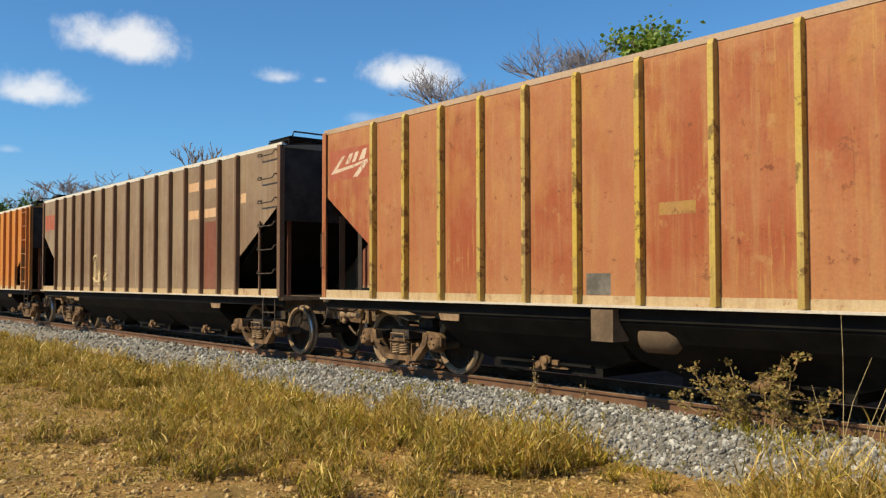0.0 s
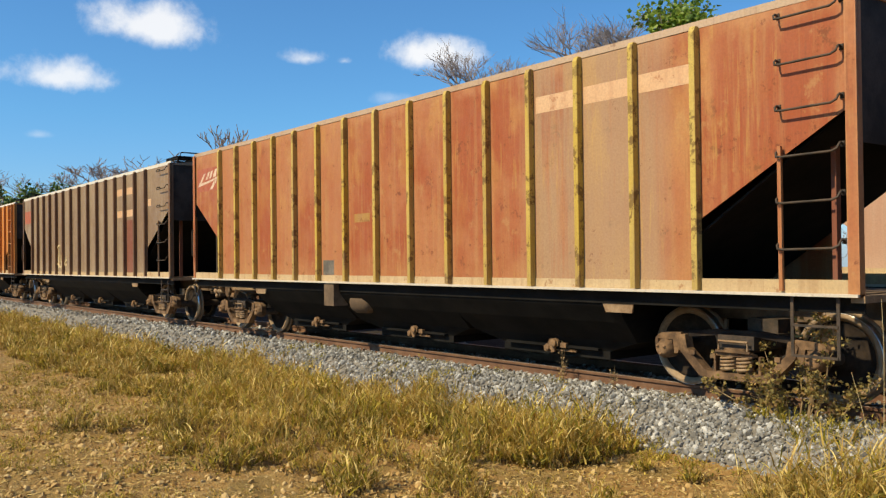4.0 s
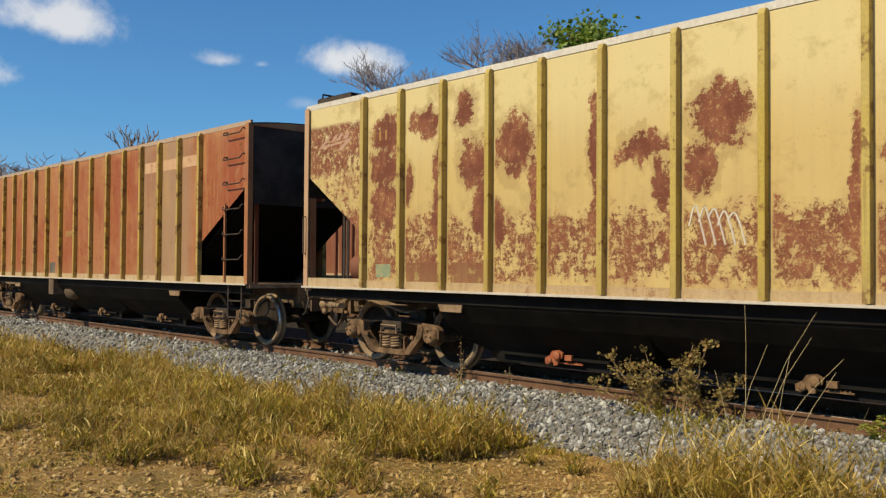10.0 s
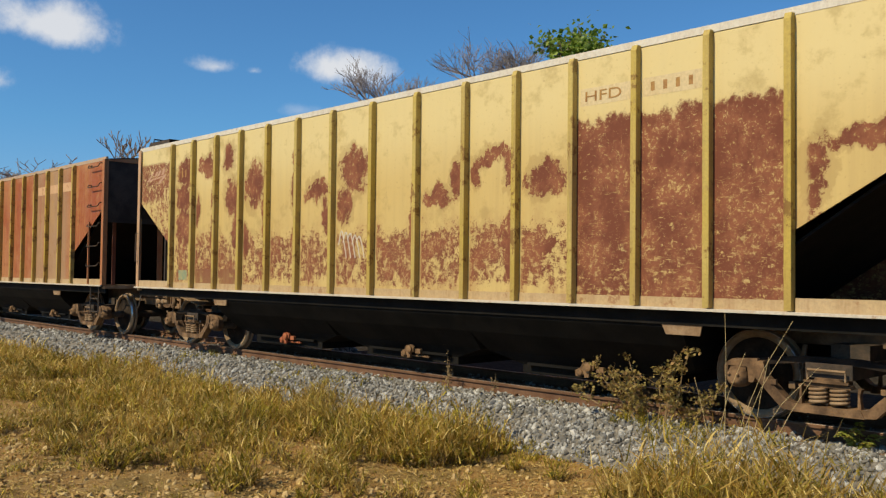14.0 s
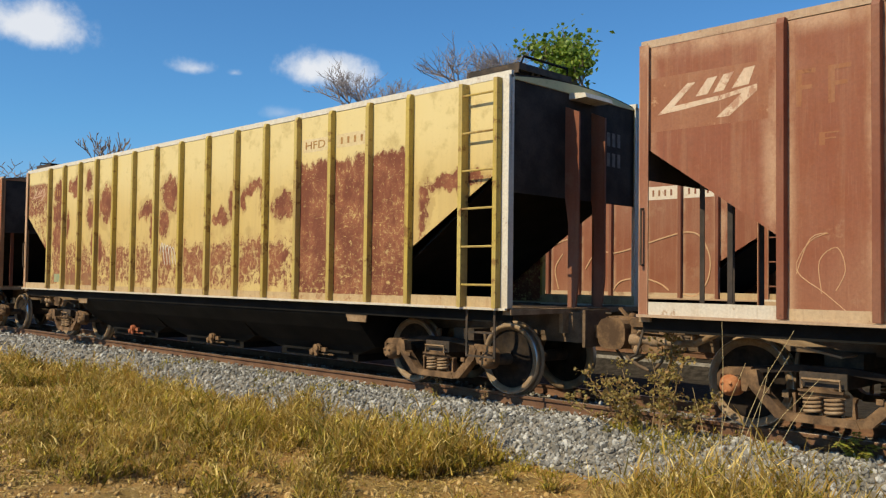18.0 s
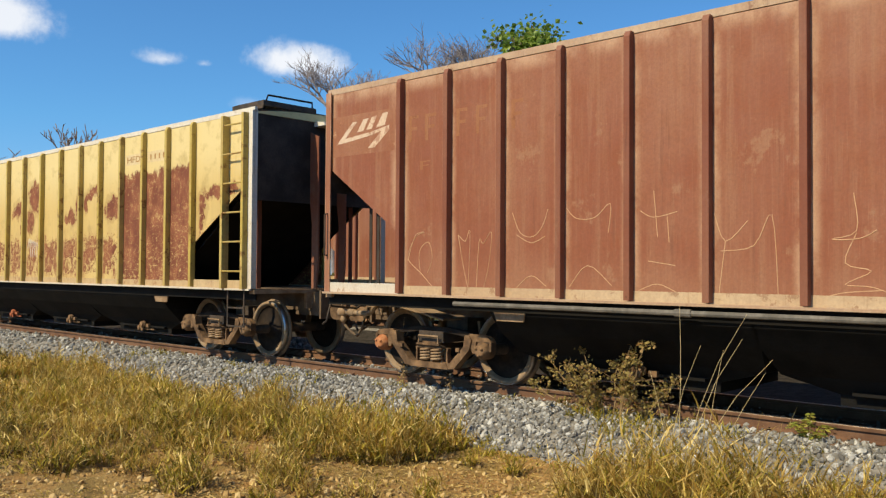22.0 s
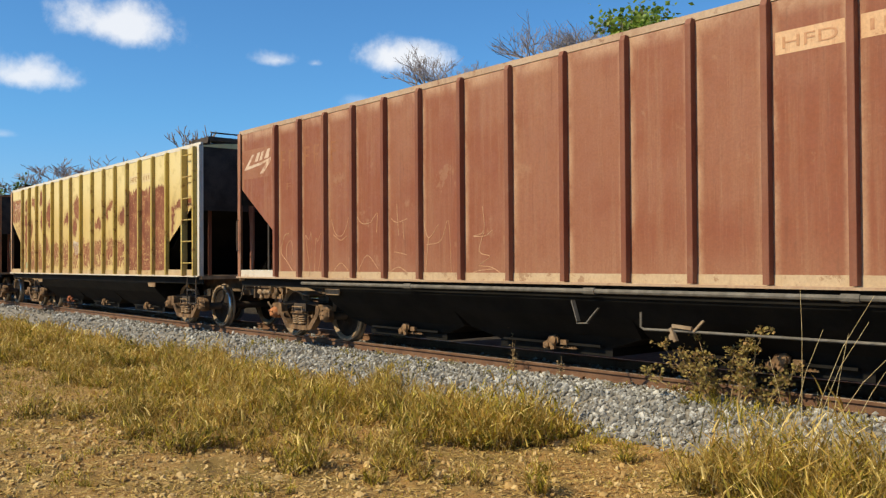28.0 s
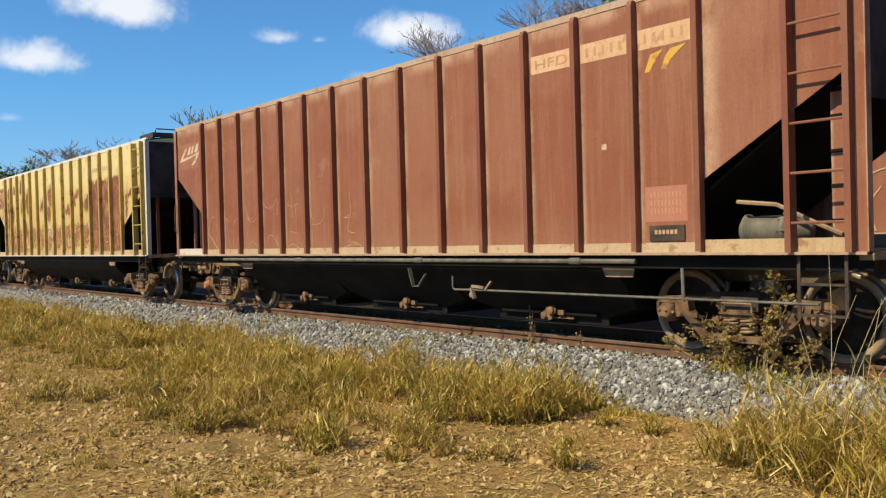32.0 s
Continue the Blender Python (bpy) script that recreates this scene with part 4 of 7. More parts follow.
def mesh_post(z1):
    def build(bm):
        bm_box(bm, -0.04, 0.04, -0.03, -0.018, 0.97, z1)
        bm_box(bm, -0.04, -0.028, -0.018, 0.05, 0.97, z1)
    return build


def mesh_end_wall(bm):
    """End sheet with a low arched top."""
    n = 10
    top = [(-1.33 + 2.66 * i / n, ZT + 0.01 + 0.09 * (1 - (2 * i / n - 1) ** 2)) for i in range(n + 1)]
    foot = Z_CUT_OUT - 0.32
    a, c = [[[bm.verts.new((x, y, z)) for y, z in row] for row in (top, [(y, foot) for y, _ in top])] for x in (0.05, 0.065)]
    for i in range(n):
        bm.faces.new((a[0][i], a[0][i + 1], a[1][i + 1], a[1][i]))
        bm.faces.new((c[0][i], c[1][i], c[1][i + 1], c[0][i + 1]))
        bm.faces.new((a[0][i], c[0][i], c[0][i + 1], a[0][i + 1]))


def mesh_stile(bm):
    """Ladder stile: an angle with its leg outwards."""
    bm_box(bm, -0.028, 0.028, -1.475, -1.462, ZB, ZT - 0.03)
    bm_box(bm, 0.014, 0.028, -1.462, -1.352, ZB, ZT - 0.03)


def mesh_rung(bm):
    bm_tube(bm, [(-0.66, -1.455, 0), (-0.13, -1.455, 0)], 0.012, 6)


def mesh_hoop_rung(bm):
    """Drop-handle rung: bolted lugs, legs that stand out and a straight grip."""
    bm_tube(bm, [(-0.72, -1.345, 0.035), (-0.72, -1.40, 0.045), (-0.72, -1.425, 0.03), (-0.71, -1.435, 0.0), (-0.66, -1.435, -0.005), (-0.20, -1.435, 0.0), (-0.15, -1.435, 0.02), (-0.14, -1.425, 0.05), (-0.14, -1.40, 0.065), (-0.14, -1.345, 0.055)], 0.0105, 6)
    for x, z in ((-0.72, 0.035), (-0.14, 0.055)):
        bm_box(bm, x - 0.018, x + 0.018, -1.358, -1.345, z - 0.024, z + 0.024)


def add_ladder(w, stile, rib):
    if stile:
        for x in (L - 0.66, L - 0.13):
            part("ladder_stile", shared("stile", mesh_stile), rib, w, "", (x, 0, 0))
    else:
        part("ladder_bar", shared("ladder_bar", lambda bm: bm_bar(bm, (L - 0.70, -1.39, ZB + 0.02), (L - 0.70, -1.39, ZB + 1.22), 0.035)), rib if rib != "rib_yellow" else "paint_orange", w)
    for i in range(6):
        part("rung", shared("rung", mesh_rung) if stile else shared("hoop_rung", mesh_hoop_rung, True), rib if stile else "dark_iron", w, "", (L, 0, ZB + (0.237 if stile else 0.365) + (0.40 if stile else 0.382) * i))


def mesh_step(bm):
    """The stirrup step under the sill below the ladder."""
    x0, x1 = L - 0.62, L - 0.20
    for x in (x0, x1):
        bm_bar(bm, (x, -1.36, ZB), (x, -1.36, 0.46), 0.03, 0.012)
    for z in (0.47, 0.72):
        bm_bar(bm, (x0, -1.36, z), (x1, -1.36, z), 0.03, 0.02)


def mesh_walkway(bm):
    """Bearers and brackets of the short running board at an end of the roof."""
    bm_box(bm, 0.05, 0.09, -1.15, -0.17, ZT + 0.115, ZT + 0.138)
    bm_box(bm, 0.78, 0.82, -1.15, -0.17, ZT + 0.115, ZT + 0.138)
    for y in (-1.15, -0.68, -0.21):
        bm_box(bm, 0.05, 0.82, y, y + 0.04, ZT + 0.105, ZT + 0.14)
        for x in (0.08, 0.74):
            bm_bar(bm, (x + 0.02, y + 0.02, ZT - 0.02), (x + 0.02, y + 0.02, ZT + 0.11), 0.04)


def mirrored(build, flip):
    """The same shape turned end for end."""
    def turned(bm):
        build(bm)
        if flip:
            bmesh.ops.scale(bm, vec=(-1, 1, 1), verts=bm.verts[:])
            bmesh.ops.reverse_faces(bm, faces=bm.faces[:])
    return turned


def mesh_walk_rail(bm):
    bm_tube(bm, [(0.06, -1.1, ZT + 0.15), (0.04, -1.08, ZT + 0.23), (0.04, -0.22, ZT + 0.23), (0.06, -0.2, ZT + 0.15)], 0.014, 6)


def mesh_hatch(bm):
    bm_plate(bm, [(-0.55, 0.0), (0.55, 0.0), (0.5, 0.08), (-0.5, 0.08)], -0.32, 0.32)
    for x in (-0.3, 0.3):
        bm_box(bm, x - 0.03, x + 0.03, -0.42, -0.3, 0.02, 0.1)


def mesh_clip(bm):
    """Small hatch stop at the roof's edge."""
    bm_box(bm, -0.09, 0.09, -0.04, 0.04, 0.0, 0.05)
    bm_box(bm, -0.05, 0.06, -0.05, -0.03, 0.03, 0.09)


def mesh_cylinder(bm):
    """Brake cylinder lying along x, with bolted flange and cone."""
    bm_lathe(bm, [(-0.34, 0.10), (-0.30, 0.15), (-0.27, 0.15), (-0.26, 0.13), (0.08, 0.13), (0.09, 0.155), (0.13, 0.155), (0.14, 0.12), (0.34, 0.07), (0.36, 0.03)], (0, 0, 0), "x", 20)
    for i in range(8):
        a = math.tau * i / 8
        bm_lathe(bm, [(0.07, 0.02), (0.155, 0.02)], (0, 0.14 * math.cos(a), 0.14 * math.sin(a)), "x", 6)
    bm_box(bm, -0.2, 0.0, -0.08, 0.08, -0.17, -0.1)


def mesh_tank(bm):
    bm_lathe(bm, [(-0.36, 0.02), (-0.35, 0.12), (-0.3, 0.17), (0.3, 0.17), (0.35, 0.12), (0.36, 0.02)], (0, 0, 0), "x", 20)
    bm_box(bm, -0.42, 0.42, -0.14, 0.14, -0.26, -0.15)


def mesh_chute(bm):
    """Gutter box over the end wall's middle, with an open trough below."""
    bm_plate(bm, [(-0.20, ZT - 0.095), (-0.18, ZT - 0.045), (0.05, ZT - 0.02), (0.05, ZT - 0.095)], -0.42, 0.16)


def mesh_bay_post(bm):
    """Trough flange standing out from the end wall, cut away below."""
    bm_plate(bm, [(-0.15, Z_CUT_OUT + 0.62), (0.05, Z_CUT_OUT + 0.70), (0.05, Z_CUT_OUT - 0.3), (0.0, 1.9), (0.0, 0.98), (-0.11, 0.98), (-0.15, 1.3)], -0.015, 0.015)


def hopper_wagon(label, group, paint, rib, post, stile=True, walkway=True, railed=True, valve=False, clips=False, long_pipe=False, rods=False, brake="", gate="truck_iron", sill="sill_cream", post2=None, chord="edge_white"):
    w = thing("hopper_wagon", label, "freight wagon", group)
    for side in (0, 1):
        flip = side == 1
        rot = (0, 0, math.pi) if flip else None
        for i in range(14):
            x = RIBS[i]
            part("panel", shared("panel%d_%d" % (i, side), mesh_panel(x, RIBS[i + 1] - x, 1.345 if flip else -1.345, -1 if flip else 1)), paint, w)
        y0 = 1.335 if flip else -1.345
        part("end_panel", shared("end_panel_l%d" % side, lambda bm: bm_plate(bm, [(0.0, ZT - 0.02), (0.0, Z_CUT_OUT), (RIB0 - 0.02, Z_CUT_IN), (RIB0 - 0.02, ZT - 0.02)], y0, y0 + 0.01)), paint, w)
        part("end_panel", shared("end_panel_r%d" % side, lambda bm: bm_plate(bm, [(L, ZT - 0.02), (RIBS[14] + 0.02, ZT - 0.02), (RIBS[14] + 0.02, Z_CUT_IN), (L, Z_CUT_OUT)], y0, y0 + 0.01)), paint, w)
        for x in RIBS:
            part("rib", shared("rib", mesh_rib), rib, w, "", (x, -1.345 if not flip else 1.345, 0), rot)
        s = -1 if not flip else 1
        part("side_sill", shared("sill%d" % side, lambda bm: bm_box(bm, 0.0, L, min(s * 1.425, s * 1.30), max(s * 1.425, s * 1.30), ZB - 0.020, ZB + 0.004)), "edge_white" if sill == "sill_cream" else "chord_dust", w)
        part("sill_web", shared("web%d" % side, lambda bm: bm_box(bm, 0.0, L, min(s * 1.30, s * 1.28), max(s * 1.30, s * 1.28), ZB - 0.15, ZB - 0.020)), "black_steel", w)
        part("lower_strip", shared("strip%d" % side, lambda bm: bm_box(bm, 0.02, L - 0.02, min(s * 1.352, s * 1.338), max(s * 1.352, s * 1.338), ZB + 0.004, ZB + 0.095)), sill, w)
        part("top_chord", shared("chord%d" % side, lambda bm: bm_box(bm, 0.0, L, min(s * 1.349, s * 1.30), max(s * 1.349, s * 1.30), ZT - 0.022, ZT + 0.046), bevel=0.008), chord, w)
        for xa, xb in ((0.03, RIBS[0] - 0.045), (RIBS[14] + 0.045, L - 0.03)):
            part("end_sill", shared("end_sill%d_%d" % (side, int(xa)), lambda bm: bm_box(bm, xa, xb, min(s * 1.372, s * 1.353), max(s * 1.372, s * 1.353), ZB + 0.004, ZB + 0.115), bevel=0.01), "edge_white" if clips and xa < 5 else "sill_cream", w)
        for end in (0, 1):
            xa, xb = (0.0, 0.10) if not end else (L - 0.10, L)
            part("corner_post", shared("corner_post%d%d" % (side, end), lambda bm: (bm_box(bm, xa, xb, min(s * 1.385, s * 1.37), max(s * 1.385, s * 1.37), ZB - 0.02, ZT), bm_box(bm, xa if not end else xb - 0.014, xa + 0.014 if not end else xb, min(s * 1.37, s * 1.29), max(s * 1.37, s * 1.29), ZB - 0.02, ZT))), (post2 or post) if end else post, w)
    part("roof", shared("roof", mesh_roof), paint, w)
    for i in range(6):
        part("hatch", shared("hatch", mesh_hatch), paint, w, "", (1.5 + 2.25 * i, 0.0, ZT + 0.035))
    if clips:
        for i in range(9):
            part("hatch_stop", shared("clip", mesh_clip), "dark_iron", w, "", (0.9 + 1.55 * i, -0.95, ZT + 0.02))
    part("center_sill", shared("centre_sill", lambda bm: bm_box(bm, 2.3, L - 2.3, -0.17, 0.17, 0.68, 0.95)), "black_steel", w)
    for end in (0, 1):
        at = (0, 0, 0) if not end else (L, 0, 0)
        rot = None if not end else (0, 0, math.pi)
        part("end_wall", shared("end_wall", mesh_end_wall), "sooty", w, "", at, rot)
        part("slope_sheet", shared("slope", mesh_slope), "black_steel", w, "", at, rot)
        part("end_beam", shared("end_beam", mesh_end_beam, bevel=0.012), "rusty_steel", w, "", at, rot)
        part("draft_box", shared("draft_box", mesh_draft_box, bevel=0.008), "grime", w, "", at, rot)
        part("deck", shared("deck", mesh_deck), "grime", w, "", at, rot)
        add_coupler(w, at, rot)
        part("brake_hose", shared("hose", mesh_hose, True), "grime", w, "", at, rot)
        part("brake_pipe", shared("end_pipe", lambda bm: (bm_tube(bm, [(-0.42, -0.62, 0.70), (-0.12, -0.66, 0.70), (0.10, -0.72, 0.70), (0.32, -0.84, 0.72), (0.55, -0.98, 0.80), (0.80, -1.08, 0.90)], 0.034, 8), bm_tube(bm, [(-0.30, -0.64, 0.70), (-0.18, -0.66, 0.70)], 0.05, 8)), True), "wheel_rust", w, "", at, rot)
        part("angle_cock", shared("cock", lambda bm: (bm_lathe(bm, [(-0.09, 0.03), (-0.08, 0.055), (0.04, 0.06), (0.07, 0.035)], (-0.46, -0.62, 0.70), "x", 10), bm_lathe(bm, [(0.56, 0.03), (0.60, 0.05), (0.66, 0.03)], (-0.46, -0.62, 0.0), "z", 8), bm_bar(bm, (-0.46, -0.62, 0.74), (-0.36, -0.74, 0.80), 0.03, 0.014)), True), "rusty_steel", w, "", at, rot)
        part("wheel_guard", shared("guard", lambda bm: bm_plate(bm, [(0.42, 0.80), (0.46, 0.83), (1.0, 0.845), (1.75, 0.70), (1.74, 0.685), (1.0, 0.815)], -0.98, -0.62), bevel=0.004), "wheel_rust", w, "", at, rot)
        part("draft_key", shared("key", lambda bm: (bm_box(bm, 0.02, 0.20, -0.235, -0.20, 0.71, 0.80), bm_box(bm, -0.16, -0.06, -0.235, -0.20, 0.73, 0.79)), bevel=0.008), "grime", w, "", at, rot)
        if end:
            part("side_bracket", shared("side_bracket", lambda bm: (bm_box(bm, 0.0, 0.44, -1.24, -1.20, 0.70, 0.93), bm_box(bm, 0.30, 0.44, -1.20, -0.4, 0.80, 0.93), bm_box(bm, 0.52, 0.60, -1.24, -1.0, 0.72, 0.93)), bevel=0.006), "rusty_steel", w, "", at, rot)
        part("uncoupling_lever", shared("lever", mesh_lever, True), "dark_iron", w, "", at, rot)
        if end:
            for y in (-0.95, 0.95):
                part("platform_post", shared("post22", mesh_post(2.2)), "rib_oxide", w, "", (L - 0.42, y, 0), rot)
            if stile:
                for y in (-0.22, 0.34):
                    part("end_bracket", shared("bay_post", mesh_bay_post), "rib_oxide", w, "", (L, y, 0), rot)
            else:
                part("end_bracket", shared("end_channel", lambda bm: (bm_box(bm, -0.14, 0.0, -0.05, -0.035, 0.98, 2.56), bm_box(bm, -0.14, -0.125, -0.035, 0.07, 0.98, 2.56)), bevel=0.004), post, w, "", (L, -0.14, 0), rot)
                part("end_bracket", shared("end_stub", lambda bm: bm_box(bm, -0.10, 0.05, -0.032, 0.032, 2.28, 2.56), bevel=0.006), post, w, "", (L, 0.10, 0), rot)
        else:
            for y, x in ((-0.95, 0.45), (-0.30, 0.45), (0.40, 0.45), (0.95, 0.45), (-1.2, 0.85), (1.2, 0.85)):
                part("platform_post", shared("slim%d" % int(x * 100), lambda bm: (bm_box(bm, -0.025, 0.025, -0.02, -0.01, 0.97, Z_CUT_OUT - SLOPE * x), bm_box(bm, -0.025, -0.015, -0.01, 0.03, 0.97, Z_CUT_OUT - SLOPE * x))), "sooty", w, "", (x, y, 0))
            part("grab_iron", shared("grab", lambda bm: bm_tube(bm, [(0.05, -1.38, 1.42), (0.05, -1.43, 1.42), (0.05, -1.43, 1.92), (0.05, -1.38, 1.92)], 0.012, 6)), "dark_iron", w)
        if end:
            part("gutter_box", shared("chute", mesh_chute), post2 or post, w, "", at, rot)
        if walkway:
            wk = part("running_board", shared("walkway%d" % end, mirrored(mesh_walkway, end)), "black_steel", w, "slatted black roof running board", at)
            for i in range(9):
                part("slat", shared("slat", lambda bm: bm_box(bm, -0.0275, 0.0275, -1.15, -0.15, ZT + 0.14, ZT + 0.16)), "black_steel", wk, "", ((0.0875 + 0.085 * i) * (-1 if end else 1), 0, 0))
            part("handrail", shared("walk_rail%d" % end, mirrored(mesh_walk_rail, end), True), "black_steel", wk)
            if not railed:
                part("fascia", shared("fascia%d" % end, mirrored(lambda bm: (bm_box(bm, 0.045, 0.83, -1.17, -1.152, ZT + 0.05, ZT + 0.15), bm_box(bm, 0.03, 0.045, -1.17, -0.14, ZT + 0.08, ZT + 0.15)), end)), "dark_iron", wk)
    add_ladder(w, stile, rib)
    part("step", shared("step", mesh_step), "dark_iron", w)
    for x in (4.2, 7.13, 10.06):
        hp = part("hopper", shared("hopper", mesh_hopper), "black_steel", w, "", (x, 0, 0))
        part("gate", shared("gate", mesh_gate), gate if x < 5 else "truck_iron", hp, "", (0.1, -0.80, 0.30))
    if long_pipe:
        part("train_pipe", shared("pipe", lambda bm: (bm_tube(bm, [(2.3, -1.42, 0.90), (11.9, -1.42, 0.90)], 0.024, 8), [bm_tube(bm, [(x, -1.42, 0.90), (x + 0.16, -1.42, 0.90)], 0.034, 8) for x in (5.0, 8.2, 11.0)])), "grey_paint", w)
    if rods:
        part("brake_rod", shared("rod", lambda bm: (bm_tube(bm, [(8.91, -1.36, 0.71), (8.91, -1.36, 0.57), (8.95, -1.36, 0.55), (9.3, -1.36, 0.555), (13.8, -1.36, 0.56)], 0.013, 6), bm_tube(bm, [(12.42, -1.36, 0.84), (12.43, -1.36, 0.53)], 0.018, 6))), "grey_paint", w)
        part("rod_link", shared("rod_link", lambda bm: (bm_bar(bm, (9.28, -1.37, 0.58), (9.34, -1.37, 0.46), 0.05, 0.03), bm_bar(bm, (9.30, -1.37, 0.60), (9.52, -1.37, 0.585), 0.035, 0.03), bm_bar(bm, (9.54, -1.37, 0.56), (9.65, -1.37, 0.66), 0.025, 0.02), bm_lathe(bm, [(-0.03, 0.03), (0.03, 0.03)], (9.30, -1.37, 0.50), "y", 10))), "wheel_rust", w)
        part("floor_lever", shared("flever", lambda bm: (bm_bar(bm, (8.00, -1.37, 0.80), (8.08, -1.37, 0.585), 0.06, 0.012), bm_bar(bm, (8.06, -1.37, 0.57), (8.22, -1.37, 0.575), 0.03, 0.012), bm_bar(bm, (8.20, -1.37, 0.58), (8.36, -1.37, 0.73), 0.03, 0.012))), "grey_paint", w)
    if valve:
        part("valve_box", shared("valve", lambda bm: (bm_box(bm, 5.50, 5.80, -1.40, -1.12, 0.62, 0.94),), bevel=0.01), "grime", w)
        part("valve_tank", shared("vtank", lambda bm: bm_lathe(bm, [(0, 0.02), (0.015, 0.10), (0.05, 0.15), (0.10, 0.165), (0.42, 0.165), (0.5, 0.10), (0.52, 0.02)], (5.93, -1.06, 0.68), "x", 14), True), "grime", w)
    for x in (2.72, 11.3):
        part("mud_plate", shared("mud%d" % int(x), lambda bm: bm_plate(bm, [(x, 0.93), (x + 0.5, 0.93), (x + 0.46, 0.74), (x + 0.1, 0.74)], -1.29, -1.27)), "rusty_steel", w)
    if brake == "cylinder":
        part("brake_cylinder", shared("cylinder", mesh_cylinder, True), "olive_paint", w, "dull olive-grey brake cylinder on the end platform", (L - 1.0, -1.02, 1.16))
        part("cylinder_lever", shared("cyl_lever", lambda bm: (bm_tube(bm, [(L - 1.3, -1.2, 1.42), (L - 0.9, -1.2, 1.38), (L - 0.5, -1.2, 1.2), (L - 0.3, -1.2, 1.12)], 0.02, 6), bm_box(bm, L - 0.6, L - 0.2, -1.2, -1.1, 1.03, 1.09))), "rusty_steel", w)
        column = part("brake_column", shared("brake_column", lambda bm: (bm_box(bm, L - 0.40, L - 0.22, -1.17, -1.08, 0.98, 2.28), bm_box(bm, L - 0.38, L - 0.24, -1.15, -1.08, 2.28, 2.36)), bevel=0.006), "paint_oxide", w)
        for z in (1.22, 1.50, 1.78, 2.06, 2.27):
            part("band", shared("column_band", lambda bm: bm_box(bm, L - 0.405, L - 0.215, -1.175, -1.165, -0.016, 0.016)), "black_steel", column, "", (0, 0, z))
    if brake == "tank":
        part("air_tank", shared("tank", mesh_tank, True), "rib_oxide", w, "red-oxide air tank on the end platform", (0.95, -0.85, 1.24))
    for tx in TRUCKS:
        part("bolster", shared("bolster", mesh_bolster, bevel=0.01), "dark_iron", w, "", (tx, 0, 0))
        for sx in (-0.42, 0.42):
            part("brake_beam", shared("brake_beam", mesh_brake_beam), "grime", w, "", (tx + sx, 0, 0), None if sx > 0 else (0, 0, math.pi))
        for side in (0, 1):
            rot = (0, 0, math.pi) if side else None
            sf = part("side_frame", shared("side_frame", mesh_sideframe, bevel=0.010), "truck_iron", w, "cast truck side frame, dusty rust brown", (tx, 0, 0), rot)
            part("frame_top", shared("frame_top", mesh_frame_top, bevel=0.01), "wheel_web", sf)
            part("hanger", shared("hanger", mesh_hanger), "rusty_steel", sf)
            part("bolster_end", shared("bolster_end", mesh_bolster_end, bevel=0.008), "truck_iron", sf)
            for sx in (-0.09, 0.09):
                part("spring", shared("spring", mesh_spring, True), "rusty_steel", sf, "", (sx, -0.955, frame_z(0.155)))
            for sx in (-BASE / 2, BASE / 2):
                part("bearing_cap", shared("cap", mesh_cap, True), "cap_orange" if rods and side == 0 and sx < 0 and tx < 5 else "truck_iron", sf, "", (sx, -1.0, WHEEL_R))
        for sx in (-BASE / 2, BASE / 2):
            ws = part("wheelset", shared("axle", mesh_axle, True), "dark_iron", w, "", (tx + sx, 0, WHEEL_R))
            WHEELSETS.append((ws, tx + sx, group))
            for s in (-1, 1):
                part("rim", shared("rim", mesh_rim, True), "wheel_rust", ws, "", (0, 0.535 * s, 0), None if s < 0 else (0, 0, math.pi))
                part("wheel", shared("wheel", mesh_wheel, True), "wheel_web", ws, "", (0, 0.535 * s, 0), None if s < 0 else (0, 0, math.pi))
                part("tyre_tread", shared("tread", mesh_tread, True), "tread", ws, "", (0, 0.535 * s, 0), None if s < 0 else (0, 0, math.pi))
    return w


def bay_x(x):
    """A place along the side that was given for even bays, moved to these bays."""
    k = (x - 1.39) / 0.806
    if k <= 0 or k >= 14:
        return x if k <= 0 else x + RIBS[14] - 1.39 - 14 * 0.806
    i = int(k)
    return RIBS[i] + (RIBS[i + 1] - RIBS[i]) * (k - i)


def skin_y(x, z):
    """The near face of the side sheet, with its dish."""
    for a, b in zip(RIBS, RIBS[1:]):
        if a <= x <= b:
            u, v = (x - a) / (b - a), min(1.0, max(0.0, (z - ZB) / (ZT - ZB)))
            return -1.345 + 0.005 * math.sin(math.pi * u) * math.sin(math.pi * v) ** 0.5
    return -1.345


def bm_skin(bm, pts, lift):
    """A film of paint: an outline in x and z that follows the sheet."""
    a = [bm.verts.new((x, skin_y(x, z) - 0.0016 - lift, z)) for x, z in pts]
    b = [bm.verts.new((x, skin_y(x, z) + 0.002, z)) for x, z in pts]
    bm.faces.new(a)
    bm.faces.new(b[::-1])
    for i in range(len(pts)):
        j = (i + 1) % len(pts)
        bm.faces.new((a[j], a[i], b[i], b[j]))


def decal(w, name, x0, x1, z0, z1, mat, label="", lift=0.0):
    """A painted field on the near side."""
    x0, x1 = bay_x(x0), bay_x(x1)
    bm = bmesh.new()
    if lift > 0.01:
        bm_box(bm, x0, x1, -1.3495 - lift, -1.33, z0, z1)
    else:
        n = 4
        for i in range(n):
            a, b = x0 + (x1 - x0) * i / n, x0 + (x1 - x0) * (i + 1) / n
            bm_skin(bm, [(a, z0), (b, z0), (b, z1), (a, z1)], lift)
    return part(name, to_mesh(name, bm), mat, w, label)


